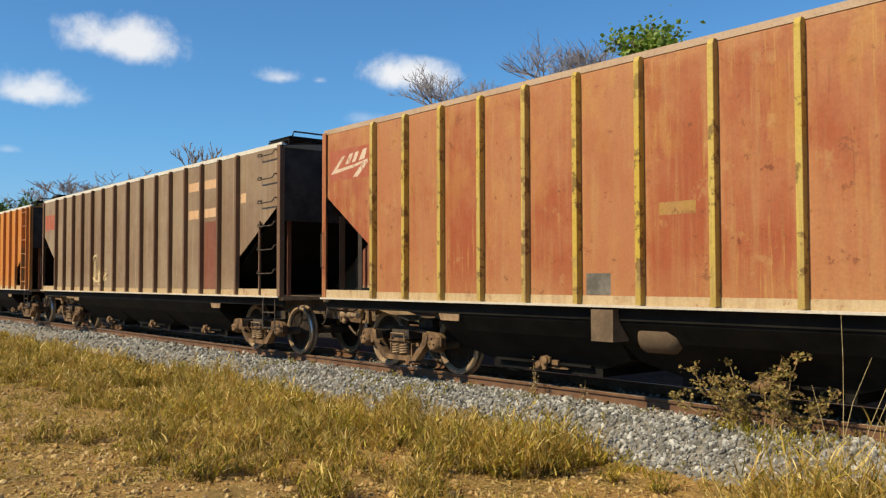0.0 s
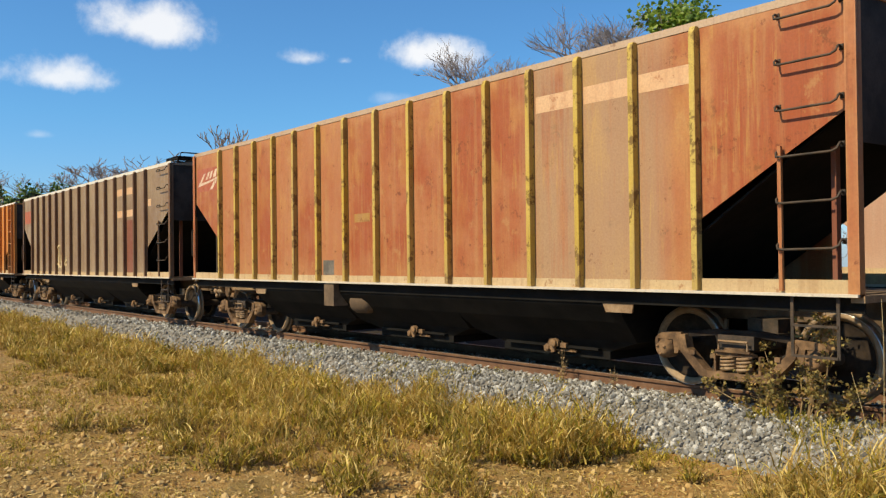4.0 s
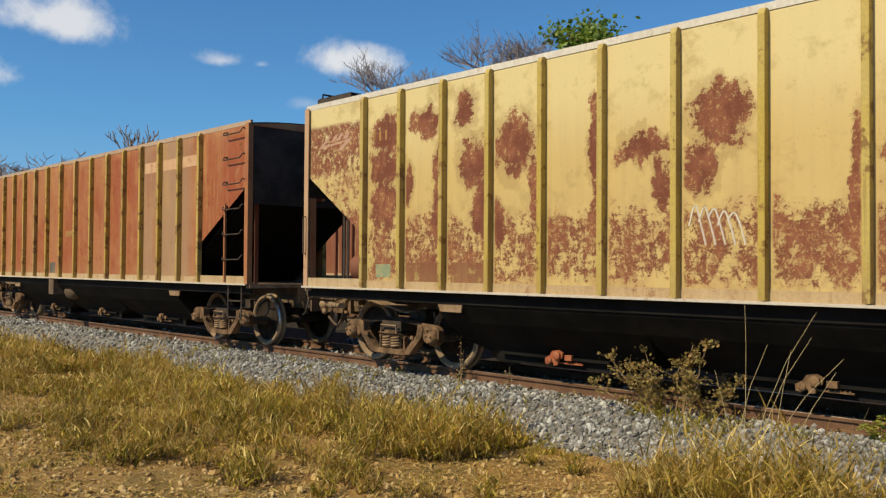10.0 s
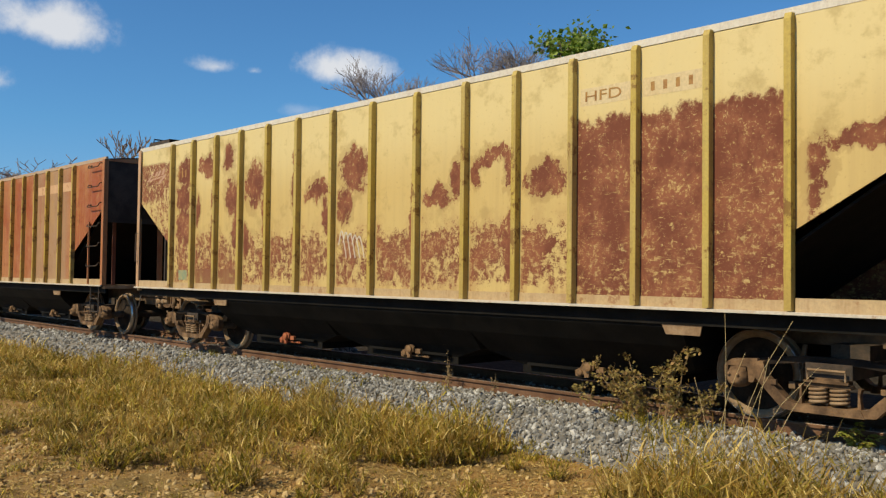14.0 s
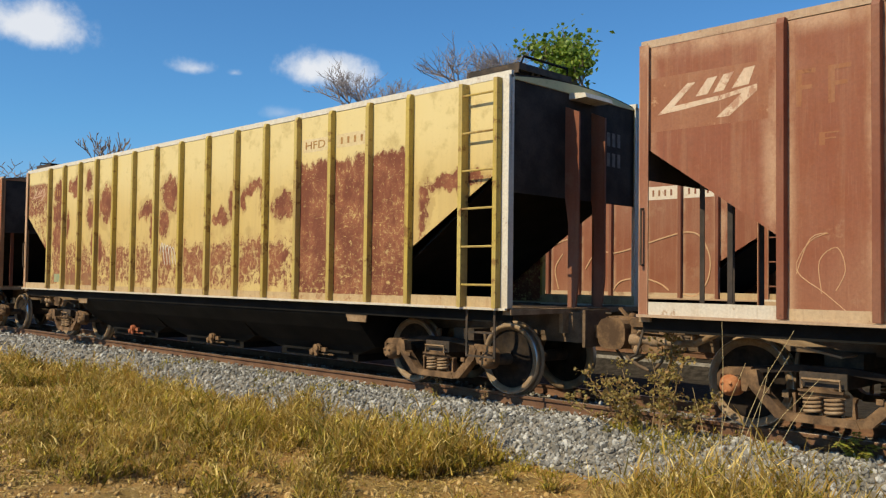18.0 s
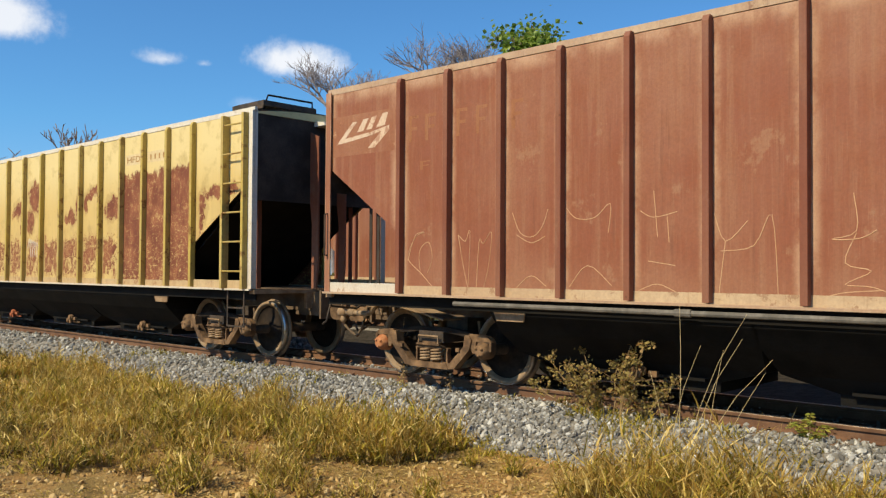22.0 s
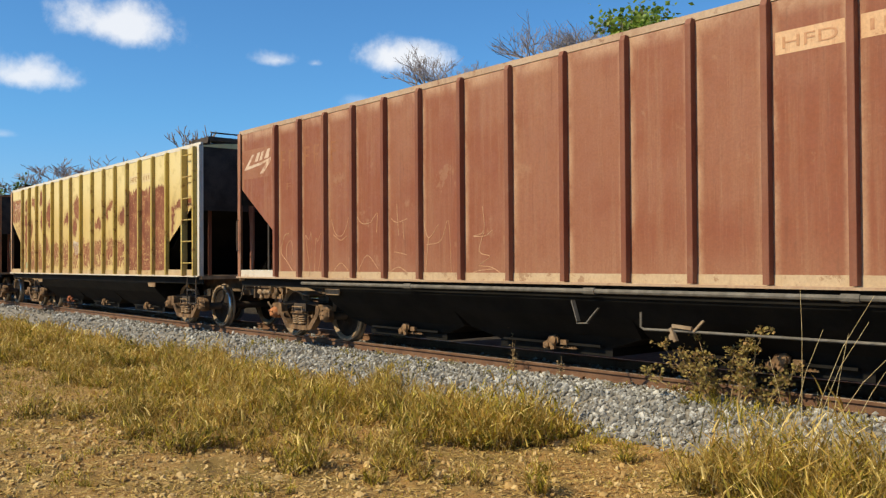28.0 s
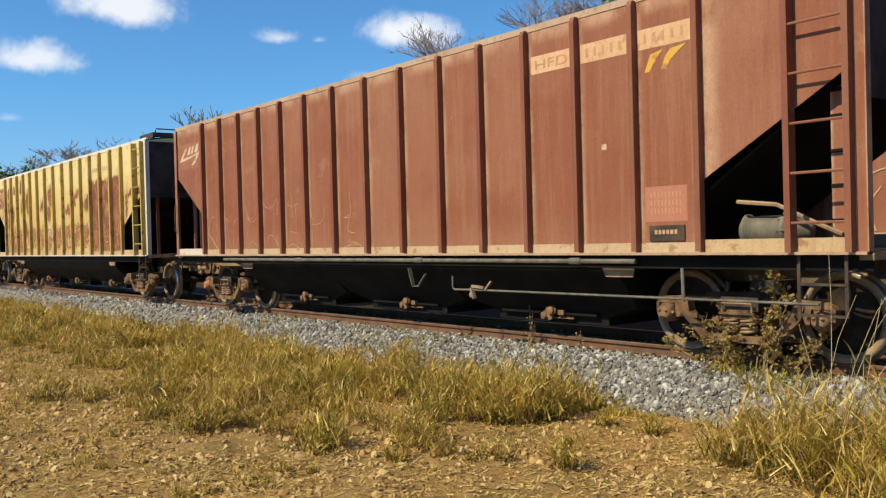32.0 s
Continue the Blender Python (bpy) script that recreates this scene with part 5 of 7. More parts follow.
def shape(w, name, box, polys, mat, lift=0.0008, label=""):
    """Painted plain shapes inside a box, given in parts of its width and height."""
    x0, x1, z0, z1 = box
    x0, x1 = bay_x(x0), bay_x(x1)
    bm = bmesh.new()
    for p in polys:
        bm_skin(bm, [(x0 + (x1 - x0) * u, z0 + (z1 - z0) * v) for u, v in p], lift)
    return part(name, to_mesh(name, bm), mat, w, label)


def bars(w, x0, x1, z0, z1, n, mat, rows=1):
    """Writing that cannot be read: plain bars."""
    step = (x1 - x0) / n
    for j in range(rows):
        h = (z1 - z0) / rows
        for i in range(n):
            decal(w, "lettering_bar", x0 + step * (i + 0.3), x0 + step * (i + 0.62), z0 + h * (j + 0.15), z0 + h * (j + 0.85), mat, "", 0.0012)


def scribble(w, lines, mat, r=0.007):
    """Chalk strokes that swing smoothly through their points."""
    for pts in lines:
        bm = bmesh.new()
        p = [pts[0], *pts, pts[-1]]
        smooth = []
        for i in range(1, len(p) - 2):
            for t in (0, 0.25, 0.5, 0.75):
                q = [0.5 * (2 * p[i][j] + (p[i + 1][j] - p[i - 1][j]) * t + (2 * p[i - 1][j] - 5 * p[i][j] + 4 * p[i + 1][j] - p[i + 2][j]) * t * t + (3 * p[i][j] - p[i - 1][j] - 3 * p[i + 1][j] + p[i + 2][j]) * t ** 3) for j in (0, 1)]
                smooth.append((bay_x(q[0]), skin_y(bay_x(q[0]), q[1]), q[1]))
        smooth.append((bay_x(pts[-1][0]), skin_y(bay_x(pts[-1][0]), pts[-1][1]), pts[-1][1]))
        bm_tube(bm, smooth, r, 4)
        part("scribble", to_mesh("scribble", bm), mat, w)


LOGO = ([(0, .22), (.315, .845), (.40, .845), (.175, .38), (.64, .47), (.62, .36), (.16, .25)], [(.40, .52), (.52, .88), (.62, .90), (.52, .54)], [(.58, .55), (.68, .91), (.78, .94), (.68, .57)],
        [(.76, .58), (.88, .97), (.98, .99), (.92, .62)], [(.65, .47), (1.0, .60), (1.0, .46), (.735, 0), (.61, 0), (.86, .46), (.63, .36)])


def wording(w, text, x0, x1, z0, mat, height=0.10):
    """Stencilled capitals on the near side, made to fill a stretch of it."""
    curve = bpy.data.curves.new("wording", "FONT")
    curve.body, curve.size, curve.extrude = text, height / 0.7, 0.001
    ob = bpy.data.objects.new("wording", curve)
    me = bpy.data.meshes.new_from_object(ob)
    bpy.data.objects.remove(ob)
    bpy.data.curves.remove(curve)
    wide = max(v.co.x for v in me.vertices)
    for v in me.vertices:
        x = x0 + v.co.x / wide * (x1 - x0)
        v.co = (x, skin_y(x, z0 + v.co.y) - 0.004 - v.co.z, z0 + v.co.y)
    me.materials.clear()
    return part("wording", me, mat, w)


def paint_marks():
    c, d, e, b, rear = wagon_c, wagon_d, wagon_e, wagon_b, far_1
    for x0, x1 in ((10.33, 10.98), (11.12, 11.78), (11.92, 12.58)):
        decal(rear, "stencil_field", x0, x1, 2.76, 3.00, "stencil_pale")
        if x0 > 11:
            bars(rear, x0 + 0.06, x1 - 0.06, 2.80, 2.96, 4, "peel_red")
    wording(rear, "HFD", bay_x(10.42), bay_x(10.84), 2.80, "peel_red", 0.15)
    scribble(rear, ([(8.7, 1.95), (9.1, 2.08), (9.5, 2.02)], [(9.6, 1.5), (9.9, 1.85), (10.3, 1.80), (10.9, 1.92), (11.5, 2.07), (12.0, 2.16), (12.3, 2.06), (12.5, 1.70), (12.45, 1.31), (12.2, 1.04), (11.9, 1.06)],
                    [(10.3, 1.10), (10.5, 1.28), (11.0, 1.33), (11.4, 1.24), (11.6, 1.12)], [(8.9, 1.1), (8.8, 1.5), (9.0, 1.8)]), "chalk_tan", 0.018)
    decal(c, "stencil_field", 0.16, 1.24, 2.66, 3.10, "stencil_red")
    shape(c, "painted_mark", (0.2, 1.2, 2.68, 3.06), LOGO, "logo_white")
    decal(c, "paint_patch", 6.42, 6.82, 1.84, 1.96, "stencil_yellow")
    decal(c, "paint_patch", 5.51, 5.83, 1.08, 1.30, "grey_paint")
    for x0, x1 in ((10.33, 10.98), (11.12, 11.78), (11.92, 12.58)):
        decal(c, "stencil_field", x0, x1, 2.88, 3.06, "stencil_peach")
        decal(e, "stencil_field", x0, x1, 2.90, 3.09, "stencil_peach")
        if x0 > 11:
            bars(e, x0 + 0.04, x1 - 0.04, 2.93, 3.06, 5, "ghost_peach")
    wording(e, "HFD", bay_x(10.38), bay_x(10.92), 2.945, "ghost_peach")
    for x0, x1, z in ((10.33, 10.98, 2.90), (11.12, 11.78, 2.90), (10.33, 10.98, 2.38), (11.12, 11.78, 2.38), (12.75, 12.95, 2.55)):
        decal(b, "stencil_field", x0, x1, z, z + 0.16, "stencil_peach")
    decal(b, "paint_patch", 0.15, 1.1, 2.6, 3.0, "stencil_red")
    decal(b, "paint_patch", 11.12, 11.78, 1.02, 2.3, "rib_oxide")
    for x0, x1, z0, z1 in ((4.30, 4.62, 1.15, 1.62), (4.62, 4.80, 1.10, 1.78), (4.98, 5.30, 1.12, 1.55), (5.34, 5.62, 1.20, 1.48)):
        shape(b, "painted_mark", (x0, x1, z0, z1), ([(0, 0.1), (0.4, 0), (0.55, 0.45), (0.3, 1), (0.05, 0.8)], [(0.6, 0.05), (1, 0.2), (0.9, 0.85), (0.65, 0.95)]), "field_faint", 0.0)
    scribble(b, ([(4.5, 1.1), (4.6, 1.7), (4.9, 1.8), (4.85, 1.3), (5.2, 1.6), (5.3, 1.1), (5.6, 1.5)], [(4.4, 1.4), (5.0, 1.2), (5.7, 1.4)]), "field_faint", 0.03)
    for x0, x1 in ((10.33, 10.98), (11.12, 11.78)):
        decal(d, "stencil_field", x0, x1, 2.90, 3.07, "field_faint")
        if x0 > 11:
            bars(d, x0 + 0.05, x1 - 0.04, 2.925, 3.045, 4, "stencil_yellow")
    wording(d, "HFD", bay_x(10.38), bay_x(10.86), 2.94, "stencil_yellow")
    bars(d, 1.52, 1.9, 2.78, 2.95, 3, "stencil_yellow")
    decal(d, "paint_patch", 1.63, 1.95, 1.12, 1.28, "teal")
    decal(d, "paint_patch", 2.28, 2.90, 1.07, 1.30, "peel_red")
    decal(d, "paint_patch", 3.12, 3.70, 1.06, 1.30, "peel_red")
    shape(d, "painted_mark", (0.3, 1.05, 2.76, 3.0), LOGO, "paint_tan")
    scribble(d, [[(6.34 + 0.09 * i, 1.62 + 0.03 * (i % 3)), (6.40 + 0.09 * i, 1.80 - 0.02 * i), (6.46 + 0.09 * i, 1.60), (6.50 + 0.09 * i, 1.45)] for i in range(5)], "chalk_white", 0.010)
    decal(e, "paint_patch", 0.10, 1.26, 2.60, 3.08, "logo_smear", "", -0.0008)
    shape(e, "painted_mark", (0.18, 1.16, 2.66, 3.05), LOGO, "logo_white")
    for x0, x1, z0, z1 in ((1.50, 1.68, 2.66, 2.95), (1.78, 1.98, 2.66, 2.95), (2.30, 2.48, 2.66, 2.95), (2.60, 2.78, 2.66, 2.95), (3.12, 3.30, 2.66, 2.95), (1.70, 1.88, 2.34, 2.44)):
        w_, h_ = 0.28, 0.12
        shape(e, "faded_letter", (x0, x1, z0, z1), ([(0, 0), (w_, 0), (w_, 1), (0, 1)], [(w_, 1 - h_), (0.95, 1 - h_), (0.95, 1), (w_, 1)], [(w_, 0.45), (0.8, 0.45), (0.8, 0.45 + h_), (w_, 0.45 + h_)]), "ghost", 0.0)
    shape(e, "painted_mark", (12.0, 12.54, 2.68, 2.88), ([(0, 0), (.15, .8), (.45, .95), (.3, .6), (.12, 0)], [(.38, 0), (.5, .6), (.62, .9), (1.0, 1.0), (.8, .72), (.62, .4), (.5, 0)]), "swoosh_yellow")
    decal(e, "stencil_field", 11.97, 12.5, 1.27, 1.6, "field_pink")
    bars(e, 12.03, 12.44, 1.33, 1.56, 9, "ghost_peach", 3)
    plate = decal(e, "data_plate", 12.03, 12.47, 1.09, 1.235, "dark_iron", "dark iron data plate with raised lettering", 0.012)
    for i in range(6):
        bm = bmesh.new()
        bm_box(bm, bay_x(12.1 + 0.05 * i), bay_x(12.135 + 0.05 * i), -1.366, -1.36, 1.145, 1.185)
        part("raised_bar", to_mesh("raised_bar", bm), "dust_edge", plate)
    for w, n in ((c, 5), (d, 4), (far_1, 4)):
        for j in range(2):
            for i in range(n):
                bm = bmesh.new()
                y = 0.56 + 0.12 * i
                bm_box(bm, L - 0.052, L - 0.046, y, y + 0.07, 2.86 - 0.24 * j, 3.02 - 0.24 * j)
                part("lettering_bar", to_mesh("end_bar", bm), "end_mark", w)
    decal(e, "paint_spot", 11.39, 11.46, 2.0, 2.06, "logo_white")
    scribble(e, ([(1.5, 1.35), (1.62, 1.62), (1.78, 1.66), (1.62, 1.60), (1.5, 1.38), (1.75, 1.2), (1.95, 1.05)], [(1.72, 1.2), (1.7, 1.45), (1.85, 1.55), (1.92, 1.38), (1.84, 1.22)],
                 [(2.34, 1.62), (2.45, 1.55), (2.52, 1.65), (2.5, 1.1)], [(2.34, 1.62), (2.42, 1.3), (2.5, 1.05)], [(2.62, 1.05), (2.66, 1.55), (2.72, 1.52), (2.84, 1.64), (2.8, 1.3), (2.72, 1.05)],
                 [(3.14, 1.82), (3.25, 1.62), (3.42, 1.58), (3.55, 1.68), (3.62, 1.84)], [(3.2, 1.6), (3.4, 1.52), (3.58, 1.58)], [(3.2, 1.08), (3.4, 1.2), (3.6, 1.1)],
                 [(3.86, 1.84), (3.98, 1.74), (4.2, 1.74), (4.38, 1.86), (4.36, 1.6)], [(3.9, 1.1), (4.12, 1.3), (4.4, 1.12)],
                 [(4.72, 1.78), (4.86, 1.72), (5.1, 1.76)], [(4.86, 1.95), (4.9, 1.55)], [(5.0, 1.72), (5.02, 1.5)], [(4.8, 1.34), (5.08, 1.3)], [(4.7, 1.08), (4.9, 1.14), (5.1, 1.07)],
                 [(5.46, 1.74), (5.56, 1.5), (5.75, 1.66)], [(5.56, 1.5), (5.5, 1.04)], [(5.52, 1.42), (5.8, 1.46), (5.95, 1.7), (6.0, 1.06)],
                 [(6.56, 1.84), (6.58, 1.56), (6.4, 1.5), (6.6, 1.5), (6.72, 1.56)], [(6.58, 1.54), (6.5, 1.32), (6.68, 1.26), (6.5, 1.16), (6.7, 1.14), (6.9, 1.05)], [(6.35, 1.06), (6.5, 1.1), (6.75, 1.12)]), "chalk_tan", 0.0045)


TRUCK_PARTS = ("bolster", "brake_beam", "side_frame", "wheelset")
FITTED = set()


def fit_body(w):
    """Stretch a wagon's body and underframe to fit the camera's view; trucks keep their size."""
    def fit(ob, dz):
        if ob.data.name not in FITTED:
            FITTED.add(ob.data.name)
            ob.data.transform(Matrix.Translation((0, 0, dz)) @ Matrix.Diagonal((1, FIT_Y, FIT_Z, 1)))
        ob.location = (ob.location.x, ob.location.y * FIT_Y, ob.location.z * FIT_Z)
        for c in ob.children:
            fit(c, 0.0)

    for c in w.children:
        if c.name.split(".")[0] not in TRUCK_PARTS:
            fit(c, FIT_DZ)


WHEELSETS = []
NEAR, FAR = "wagons of the moving grain train", "wagons of the train behind"
wagon_a = hopper_wagon("bright orange ribbed hopper wagon, grimy underframe with shade painted in", NEAR, "paint_bright", "rib_bright", "rib_bright")
wagon_b = hopper_wagon("faded brown ribbed hopper wagon with patched stencils", NEAR, "paint_brown", "rib_brown", "rib_brown", stile=False, walkway=True)
wagon_c = hopper_wagon("weathered orange-red hopper wagon with yellow ribs", NEAR, "paint_orange", "rib_yellow", "paint_orange", stile=False, walkway=False, valve=True, chord="chord_dust")
wagon_d = hopper_wagon("peeling cream-yellow hopper wagon with red oxide patches", NEAR, "paint_cream", "rib_olive", "dust_edge", post2="edge_white", railed=False, brake="tank", gate="orange_paint")
wagon_e = hopper_wagon("dull red-oxide hopper wagon with chalk scribbles", NEAR, "paint_oxide", "rib_oxide", "paint_oxide", walkway=False, clips=True, long_pipe=True, rods=True, brake="cylinder", chord="chord_dust", sill="sill_dust")
wagon_f = hopper_wagon("red-oxide hopper wagon coupled behind another", NEAR, "paint_oxide", "rib_oxide", "paint_oxide", clips=True, chord="chord_dust", sill="sill_dust")
far_1 = hopper_wagon("red-oxide hopper wagon on the track behind", FAR, "paint_oxide", "rib_oxide", "paint_oxide", chord="chord_dust", sill="sill_dust")
far_2 = hopper_wagon("dusty faded peach hopper wagon on the track behind", FAR, "paint_tan", "rib_brown", "paint_tan")
far_0 = hopper_wagon("faded orange hopper wagon on the track behind", FAR, "paint_orange", "rib_oxide", "paint_orange")
NEAR_X = ((wagon_a, -43.15), (wagon_b, -27.514), (wagon_c, -11.918), (wagon_d, 3.895), (wagon_e, 19.78), (wagon_f, 35.64))
paint_marks()
for one, _ in NEAR_X:
    fit_body(one)
for one in (far_0, far_1, far_2):
    fit_body(one)
FAR_X = ((far_1, -26.4), (far_2, -10.4), (far_0, -42.1))


# ---------------------------------------------------------------- ground, track
def ground_z(x, y):
    prof = ((-60, -0.35), (0, -0.33), (2.5, -0.38), (4.5, -0.45), (6.0, -0.49), (6.7, -0.50), (7.35, -0.235), (9.7, -0.235), (10.6, -0.47), (14.4, -0.50), (15.1, -0.30), (17.4, -0.30), (18.6, -0.62), (40, -2.4), (120, -7.5), (4000, -200))
    for (a, za), (b, zb) in zip(prof, prof[1:]):
        if a <= y <= b:
            z = za + (zb - za) * (y - a) / (b - a)
            break
    else:
        z = -0.25
    if y < 6.4:
        z += 0.06 * noise.noise(Vector((x * 0.5, y * 0.5, 0))) + 0.03 * noise.noise(Vector((x * 2.1, y * 2.1, 5))) + 0.028 * noise.noise(Vector((x * 5.0, y * 5.0, 9))) + 0.014 * noise.noise(Vector((x * 12.0, y * 12.0, 2)))
    return z


def build_ground():
    xs = [-2500, -600, -200, -100, -70, -55] + [-45 + 0.5 * i for i in range(56)] + [-17.2 + 0.12 * i for i in range(34)] + [-13.1 + 0.07 * i for i in range(173)] + [-1 + 0.5 * i for i in range(24)] + [14, 25, 60, 200, 600, 2500]
    ys = [-2500, -600, -150, -60, -25, -12, -7] + [-4 + 0.5 * i for i in range(9)] + [0.6 + 0.07 * i for i in range(79)] + [6.25, 6.5, 6.8, 7.1, 7.4, 7.8, 8.5, 9.2, 9.7, 10.2, 10.6, 12, 13.6, 14.1, 14.6, 16, 17.4, 18.6, 22, 40, 90, 200, 600, 2500]
    verts = [(x, y, ground_z(x, y)) for y in ys for x in xs]
    nx = len(xs)
    faces = [(j * nx + i, j * nx + i + 1, (j + 1) * nx + i + 1, (j + 1) * nx + i) for j in range(len(ys) - 1) for i in range(nx - 1)]
    me = bpy.data.meshes.new("ground")
    me.from_pydata(verts, [], faces)
    for p in me.polygons:
        p.use_smooth = True
    me.materials.append(M["soil"])
    tagged(new("ground", me), "dry ochre soil with scattered stones", "ground", kind="structure")
    # Dark sheet laid over the soil to paint the shade behind and under the trains.
    bm = bmesh.new()
    xs2 = [-900, -200, -80] + [-50 + 2 * i for i in range(35)] + [60, 200, 900]
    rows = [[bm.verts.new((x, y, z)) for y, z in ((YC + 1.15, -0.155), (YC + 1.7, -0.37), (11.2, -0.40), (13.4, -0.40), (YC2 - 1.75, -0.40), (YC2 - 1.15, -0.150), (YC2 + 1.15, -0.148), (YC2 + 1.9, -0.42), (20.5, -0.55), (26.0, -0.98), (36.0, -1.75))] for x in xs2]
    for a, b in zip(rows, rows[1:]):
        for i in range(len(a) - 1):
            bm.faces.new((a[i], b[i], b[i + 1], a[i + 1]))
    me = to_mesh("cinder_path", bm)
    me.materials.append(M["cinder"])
    tagged(new("cinder_path", me), "dark gravel sheet between and beyond the two tracks, shade painted in", "ground", kind="structure")
    bm = bmesh.new()
    for yc, zb in ((YC, -0.235), (YC2, -0.25)):
        prof = [(yc - 2.02, zb - 0.37), (yc - 1.78, zb - 0.245), (yc - 1.2, zb + 0.095), (yc + 1.2, zb + 0.095), (yc + 2.2, zb - 0.37)]
        xs2 = [-900, -200, -80] + [-50 + 2 * i for i in range(35)] + [60, 200, 900]
        rows = [[bm.verts.new((x, y, z)) for y, z in prof] for x in xs2]
        for a, b in zip(rows, rows[1:]):
            for i in range(len(prof) - 1):
                bm.faces.new((a[i], b[i], b[i + 1], a[i + 1]))
    me = to_mesh("ballast_bed", bm)
    me.materials.append(M["ballast_bed"])
    tagged(new("ballast_bed", me), "grey crushed-stone ballast bed under the rails", "ballast", kind="structure")


def rail_profile(bm, x0, x1, top=False):
    if top:
        pts = [(-0.026, -0.004), (-0.022, 0.0015), (0.022, 0.0015), (0.026, -0.004)]
    else:
        pts = [(-0.055, -0.13), (-0.055, -0.12), (-0.012, -0.105), (-0.009, -0.04), (-0.031, -0.032), (-0.033, -0.006), (-0.028, 0.0), (0.028, 0.0), (0.033, -0.006), (0.031, -0.032), (0.009, -0.04), (0.012, -0.105), (0.055, -0.12), (0.055, -0.13)]
    a = [bm.verts.new((x0, y, z)) for y, z in pts]
    b = [bm.verts.new((x1, y, z)) for y, z in pts]
    for i in range(len(pts)):
        j = (i + 1) % len(pts)
        bm.faces.new((a[i], a[j], b[j], b[i]))
    bm.faces.new(a[::-1])
    bm.faces.new(b)


def build_track(yc, label, z=0.0, close=True):
    tr = thing("railway_track", label, "railway track", kind="structure", at=(0, yc, z))
    for s in (-1, 1):
        for a, b in ((-900, -84), (-84, -60), (-60, -36), (-36, -12), (-12, 12), (12, 36), (36, 900)):
            r = part("rail", shared("rail%d" % a, lambda bm: rail_profile(bm, a, b - 0.006)), "rail_rust", tr, "", (0, 0.535 * s, 0))
            part("rail_head", shared("rail_top%d" % a, lambda bm: rail_profile(bm, a, b - 0.006, True)), "rail_top", r)
    me = shared("sleeper", lambda bm: bm_box(bm, -0.11, 0.11, -1.0, 1.0, -0.30, -0.132), bevel=0.012)
    for i in range(80 if close else 30):
        x = -50 + 0.72 * i
        part("sleeper", me, "sleeper", tr, "", (x, 0, 0), (0, 0, random.uniform(-0.02, 0.02)))
    if close:
        for i in range(80):
            x = -50 + 0.72 * i
            for s in (-0.072, 0.072):
                if -24 < x < 0:
                    part("rail_clip", shared("spike", lambda bm: (bm_box(bm, -0.012, 0.012, -0.012, 0.012, -0.14, -0.1), bm_box(bm, -0.02, 0.02, -0.03, 0.015, -0.105, -0.09))), "rail_rust", tr, "", (x, -0.535 + s, 0))
    return tr


build_ground()
build_track(YC, "rusty metre-gauge rails on timber sleepers in ballast")
build_track(YC2, "second rusty track beyond the first", 0.0, False)


def rock(verts, faces, c, r, rng):
    """A rough faceted stone, appended to lists."""
    t = (1 + 5 ** 0.5) / 2
    base = [(-1, t, 0), (1, t, 0), (-1, -t, 0), (1, -t, 0), (0, -1, t), (0, 1, t), (0, -1, -t), (0, 1, -t), (t, 0, -1), (t, 0, 1), (-t, 0, -1), (-t, 0, 1)]
    tri = ((0, 11, 5), (0, 5, 1), (0, 1, 7), (0, 7, 10), (0, 10, 11), (1, 5, 9), (5, 11, 4), (11, 10, 2), (10, 7, 6), (7, 1, 8), (3, 9, 4), (3, 4, 2), (3, 2, 6), (3, 6, 8), (3, 8, 9), (4, 9, 5), (2, 4, 11), (6, 2, 10), (8, 6, 7), (9, 8, 1))
    e = Euler((rng.uniform(0, 6), rng.uniform(0, 6), rng.uniform(0, 6))).to_matrix()
    sc = (rng.uniform(0.7, 1.35), rng.uniform(0.65, 1.2), rng.uniform(0.4, 0.85))
    k = len(verts)
    for b in base:
        q = e @ Vector((b[0] * sc[0], b[1] * sc[1], b[2] * sc[2])) * (r / 1.9 * rng.uniform(0.8, 1.15))
        verts.append((c[0] + q.x, c[1] + q.y, c[2] + q.z))
    faces.extend((a + k, b_ + k, d + k) for a, b_, d in tri)


def stuff(name, verts, faces, mat, label, category):
    me = bpy.data.meshes.new(name)
    me.from_pydata(verts, [], faces)
    me.materials.append(M[mat])
    return tagged(new(name, me), label, category, kind="stuff")


def bed_z(y):
    d = y - YC
    if d < -1.2:
        return -0.14 - 0.586 * min(-1.2 - d, 0.66)
    return -0.14


